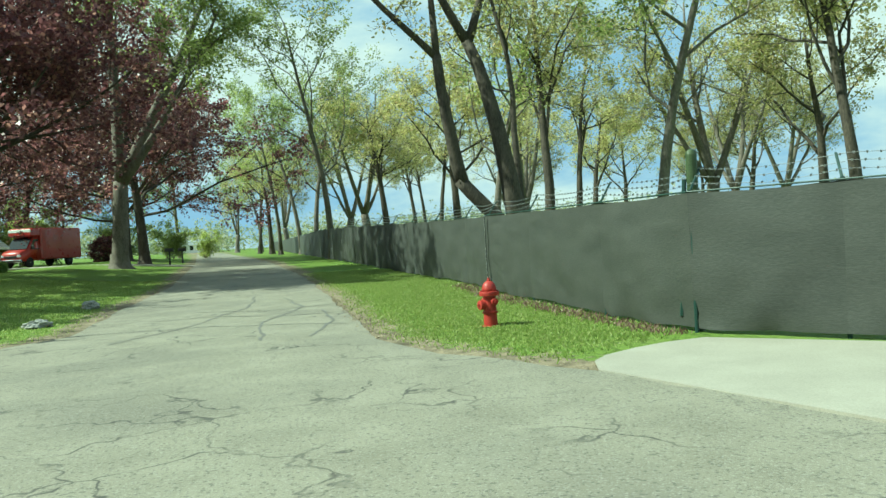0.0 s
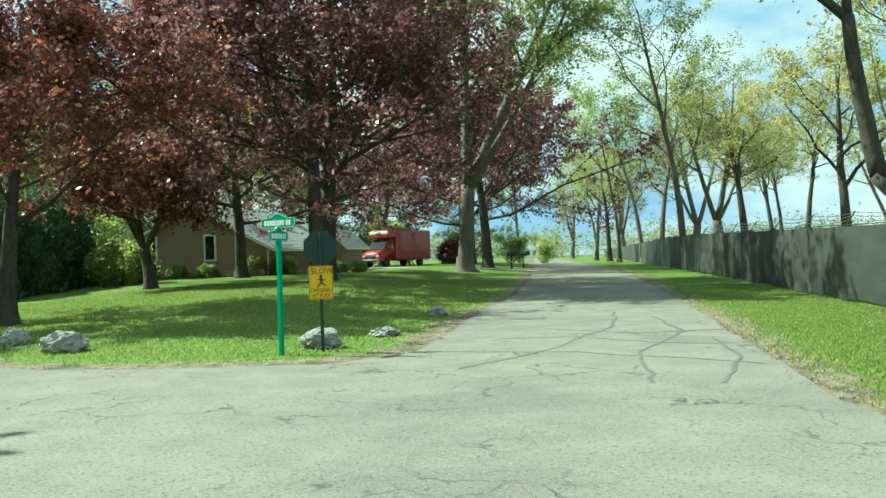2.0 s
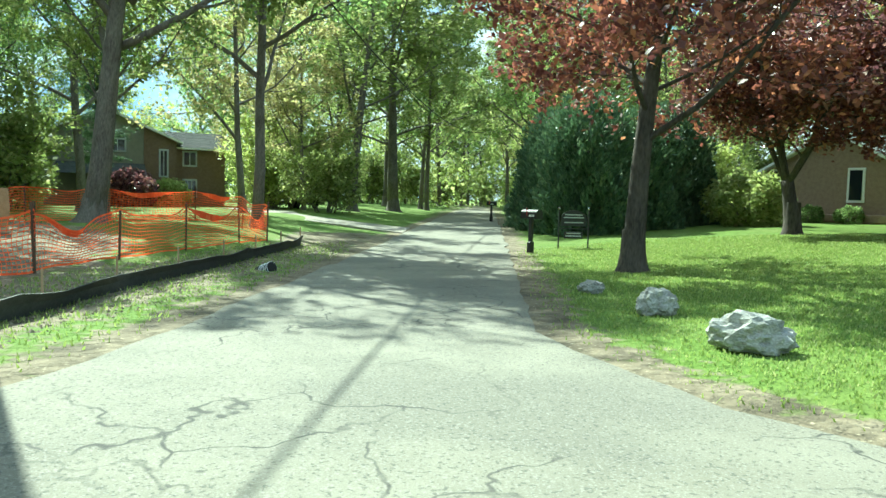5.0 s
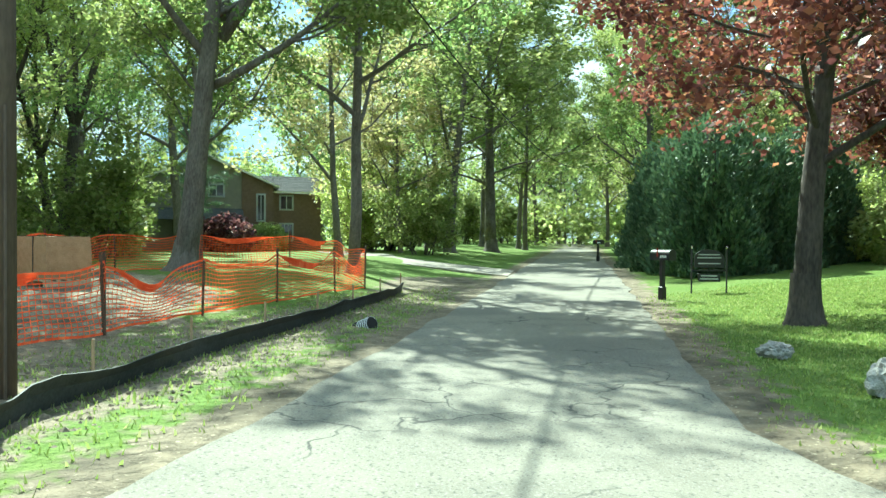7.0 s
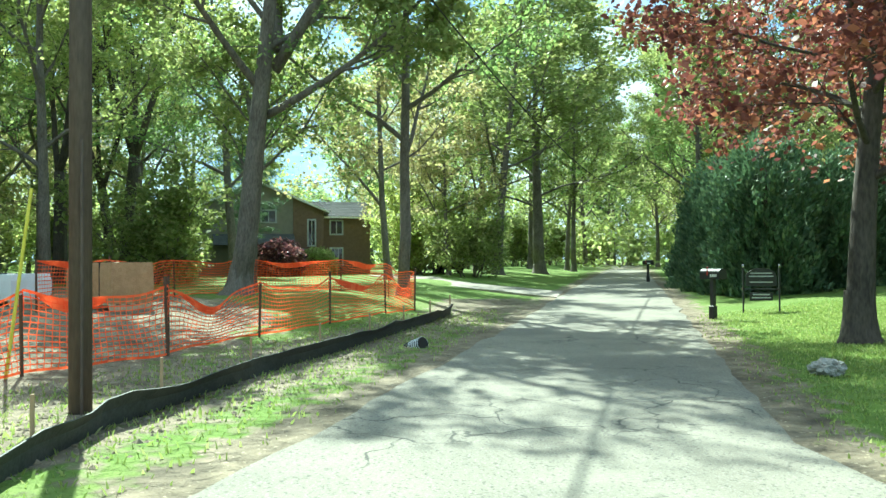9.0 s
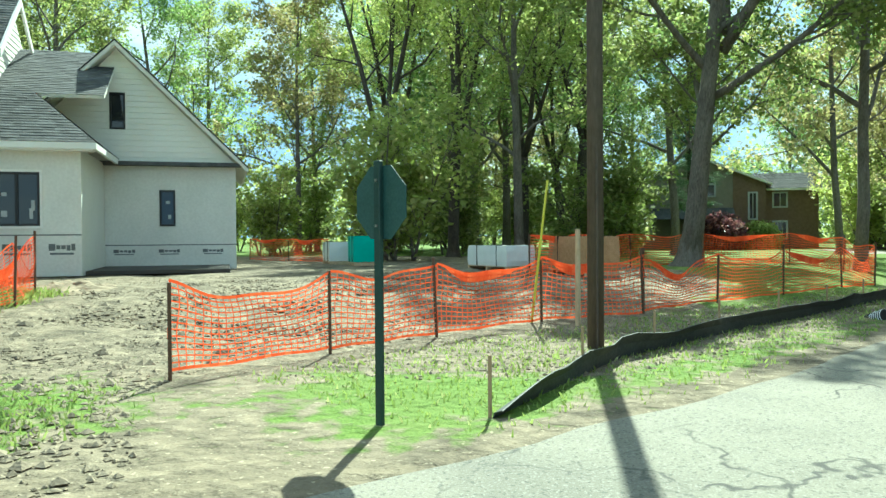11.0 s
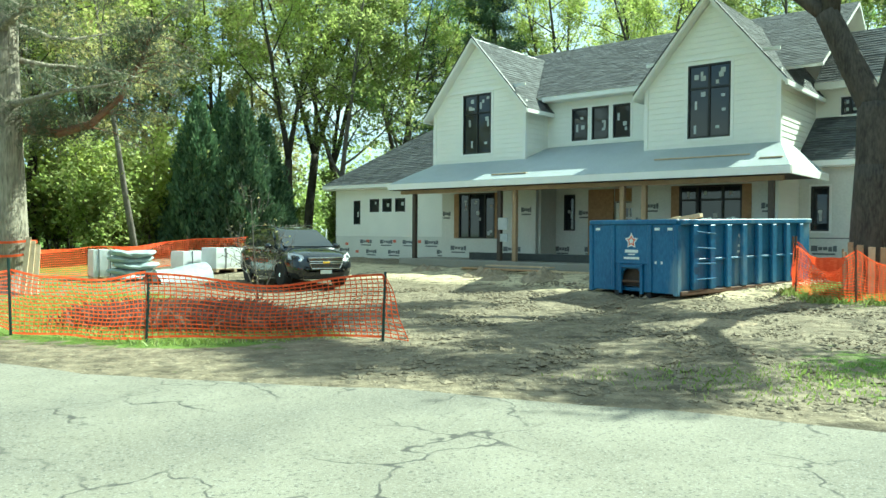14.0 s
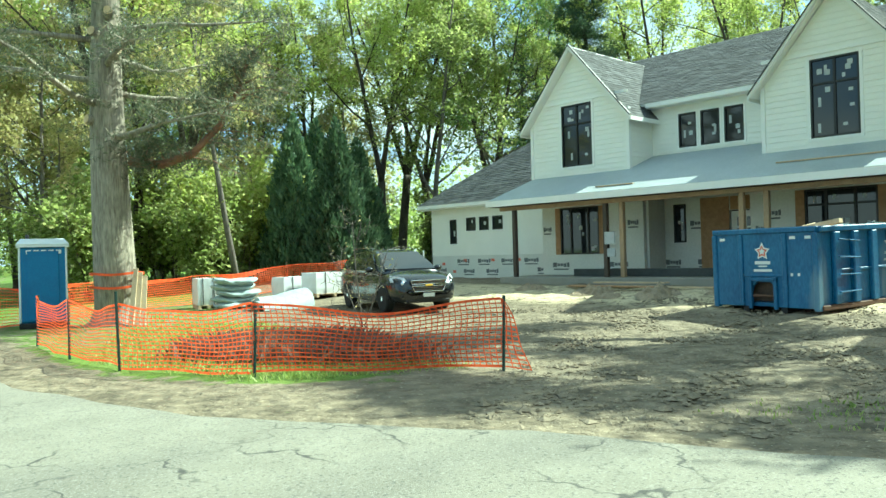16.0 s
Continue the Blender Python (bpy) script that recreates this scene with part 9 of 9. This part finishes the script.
def van(x, y, turn):
    e = root("van", pose(x, y, gz(x, y), 0, 0, turn) @ Matrix.Diagonal((0.88, 0.88, 0.88, 1)), "red box-bodied delivery van parked in a driveway", "van")
    b = Build().box(-1.05, 1.05, -3.6, 1.0, 0.55, 2.95, 0.08).made("box_body", M_REDPAINT, e)
    rings = []
    for yy, hw, lo, hi in ((1.02, 0.98, 0.5, 2.3), (1.6, 0.98, 0.5, 2.25), (2.05, 0.96, 0.5, 1.75), (2.35, 0.94, 0.5, 1.35), (2.9, 0.9, 0.5, 1.2), (3.05, 0.84, 0.55, 1.05)):
        rings.append([(hw, yy, lo), (hw, yy, lo + (hi - lo) * 0.6), (hw * 0.86, yy, hi - 0.05), (hw * 0.8, yy, hi), (-hw * 0.8, yy, hi), (-hw * 0.86, yy, hi - 0.05), (-hw, yy, lo + (hi - lo) * 0.6), (-hw, yy, lo)])
    Build().rings(rings).made("cab", M_REDPAINT, e, smooth=True)
    Build().rings([[(-0.82, 2.36, 1.38), (0.82, 2.36, 1.38), (0.76, 1.72, 2.16), (-0.76, 1.72, 2.16)], [(-0.82, 2.4, 1.4), (0.82, 2.4, 1.4), (0.76, 1.76, 2.18), (-0.76, 1.76, 2.18)]]).made("windscreen", M_GLASS, e)
    for s in (-1, 1):
        Build().rings([[(s * 0.95, 1.15, 1.35), (s * 0.95, 2.1, 1.35), (s * 0.84, 1.65, 2.1), (s * 0.84, 1.15, 2.1)], [(s * 0.99, 1.15, 1.35), (s * 0.99, 2.1, 1.35), (s * 0.88, 1.65, 2.1), (s * 0.88, 1.15, 2.1)]]).made("side_window", M_GLASS, e)
        for yy in (2.2, -2.2):
            wheel(e, s * 0.86, yy, 0.38, 0.24, s)
        Build().box(s * 0.55, s * 0.85, 2.98, 3.08, 0.8, 0.98, 0.02).made("headlight", M_LENS, e)
        Build().box(s * 1.0, s * 1.2, 1.95, 2.05, 1.35, 1.65, 0.02).made("door_mirror", M_BLACK, e)
    Build().box(-0.5, 0.5, 3.0, 3.1, 0.72, 0.92, 0.02).made("grille", M_BLACK, e)
    Build().box(-0.95, 0.95, 2.95, 3.15, 0.42, 0.62, 0.03).made("bumper", M_CHROME, e)
    Build().box(1.052, 1.06, -2.6, -0.4, 1.5, 1.75).made("lettering_bars", M_YELLOW, b)
    Build().box(-1.03, 1.03, 1.005, 2.0, 2.3, 2.93, 0.12).made("cab_overhang", M_REDPAINT, b)
    Build().box(-0.95, 0.95, 1.9, 2.012, 2.62, 2.84, 0.02).made("light_bar", M_SIGNWHITE, b)


van(-27.2, 53.6, 168)
sheet("side_driveway", [(-33.0, 52.0), (-26.5, 47.5), (-20.5, 49.5), (-15.6, 50.0), (-16.5, 53.0), (-21, 52.4), (-26.5, 51), (-31.5, 56)], M_CONCRETE, 0.02, "pale concrete driveway on which the van stands", "driveway")
sheet("gravel_driveway", [(-36.3, 19.4), (-40.2, 21.4), (-44, 19.5), (-50, 18.6), (-58, 18.6), (-58, 16.2), (-48, 16.3), (-41, 17)], M_GRAVEL, 0.02, "pale gravel driveway leading to the neighbours' house", "driveway")

# long white building at the end of the lane
D0 = (-62.0, 196.0, 1.2)
hd = root("house", pose(*D0, 0, 0, 17), "long low white building with a columned front far down the lane", "house")
pitched(hd, o0, -6, 6, 0.0, 7.0, -0.5, 1.9, 3.1, M_TRIM, M_MEMBRANE, axis="x")
for k in range(7):
    plain_window(hd, o0, -5.6 + k * 1.65, -4.7 + k * 1.65, 0.0, 0.4, 1.6, 1)


def tar_seam(pts, w, seed):
    """A wandering band of crack sealer on the asphalt."""
    rnd = random.Random(seed)
    line = along(pts, 0.2)
    b = Build()
    L, R = [], []
    for i, (x, y) in enumerate(line):
        a, c = line[max(0, i - 1)], line[min(len(line) - 1, i + 1)]
        dx, dy = c[0] - a[0], c[1] - a[1]
        d = math.hypot(dx, dy) or 1
        o = 0.16 * noise.noise((x * 0.8, y * 0.8, seed)) + 0.05 * noise.noise((x * 3, y * 3, seed))
        k = w * (0.75 + 0.5 * noise.noise((x * 2, y * 2, seed + 3)))
        px, py = x - dy / d * o, y + dx / d * o
        z = gz(px, py) + 0.0165
        L.append((px - dy / d * k, py + dx / d * k, z))
        R.append((px + dy / d * k, py - dx / d * k, z))
    for i in range(len(L) - 1):
        b.poly([L[i], R[i], R[i + 1], L[i + 1]])
    tagged(b.made("tar_seam", M_TAR), "dark seam of crack sealer across the lane", "road mark", "crack seals", "structure")


for k, pts in enumerate((((-6.9, 14.6), (-4.8, 15.0), (-2.2, 14.2)), ((-6.2, 18.2), (-4.4, 17.6), (-2.9, 18.4)), ((-5.9, 13.0), (-5.3, 15.6), (-5.0, 18.6), (-5.6, 22)), ((-3.4, 12.4), (-3.9, 15.2), (-3.6, 18.0), (-4.6, 21)), ((-6.6, 16.6), (-5.2, 16.9), (-3.9, 16.3), (-2.5, 16.4)), ((-2.6, 12.6), (-2.5, 14.8), (-3.0, 17.2)))):
    tar_seam(pts, 0.035, k)
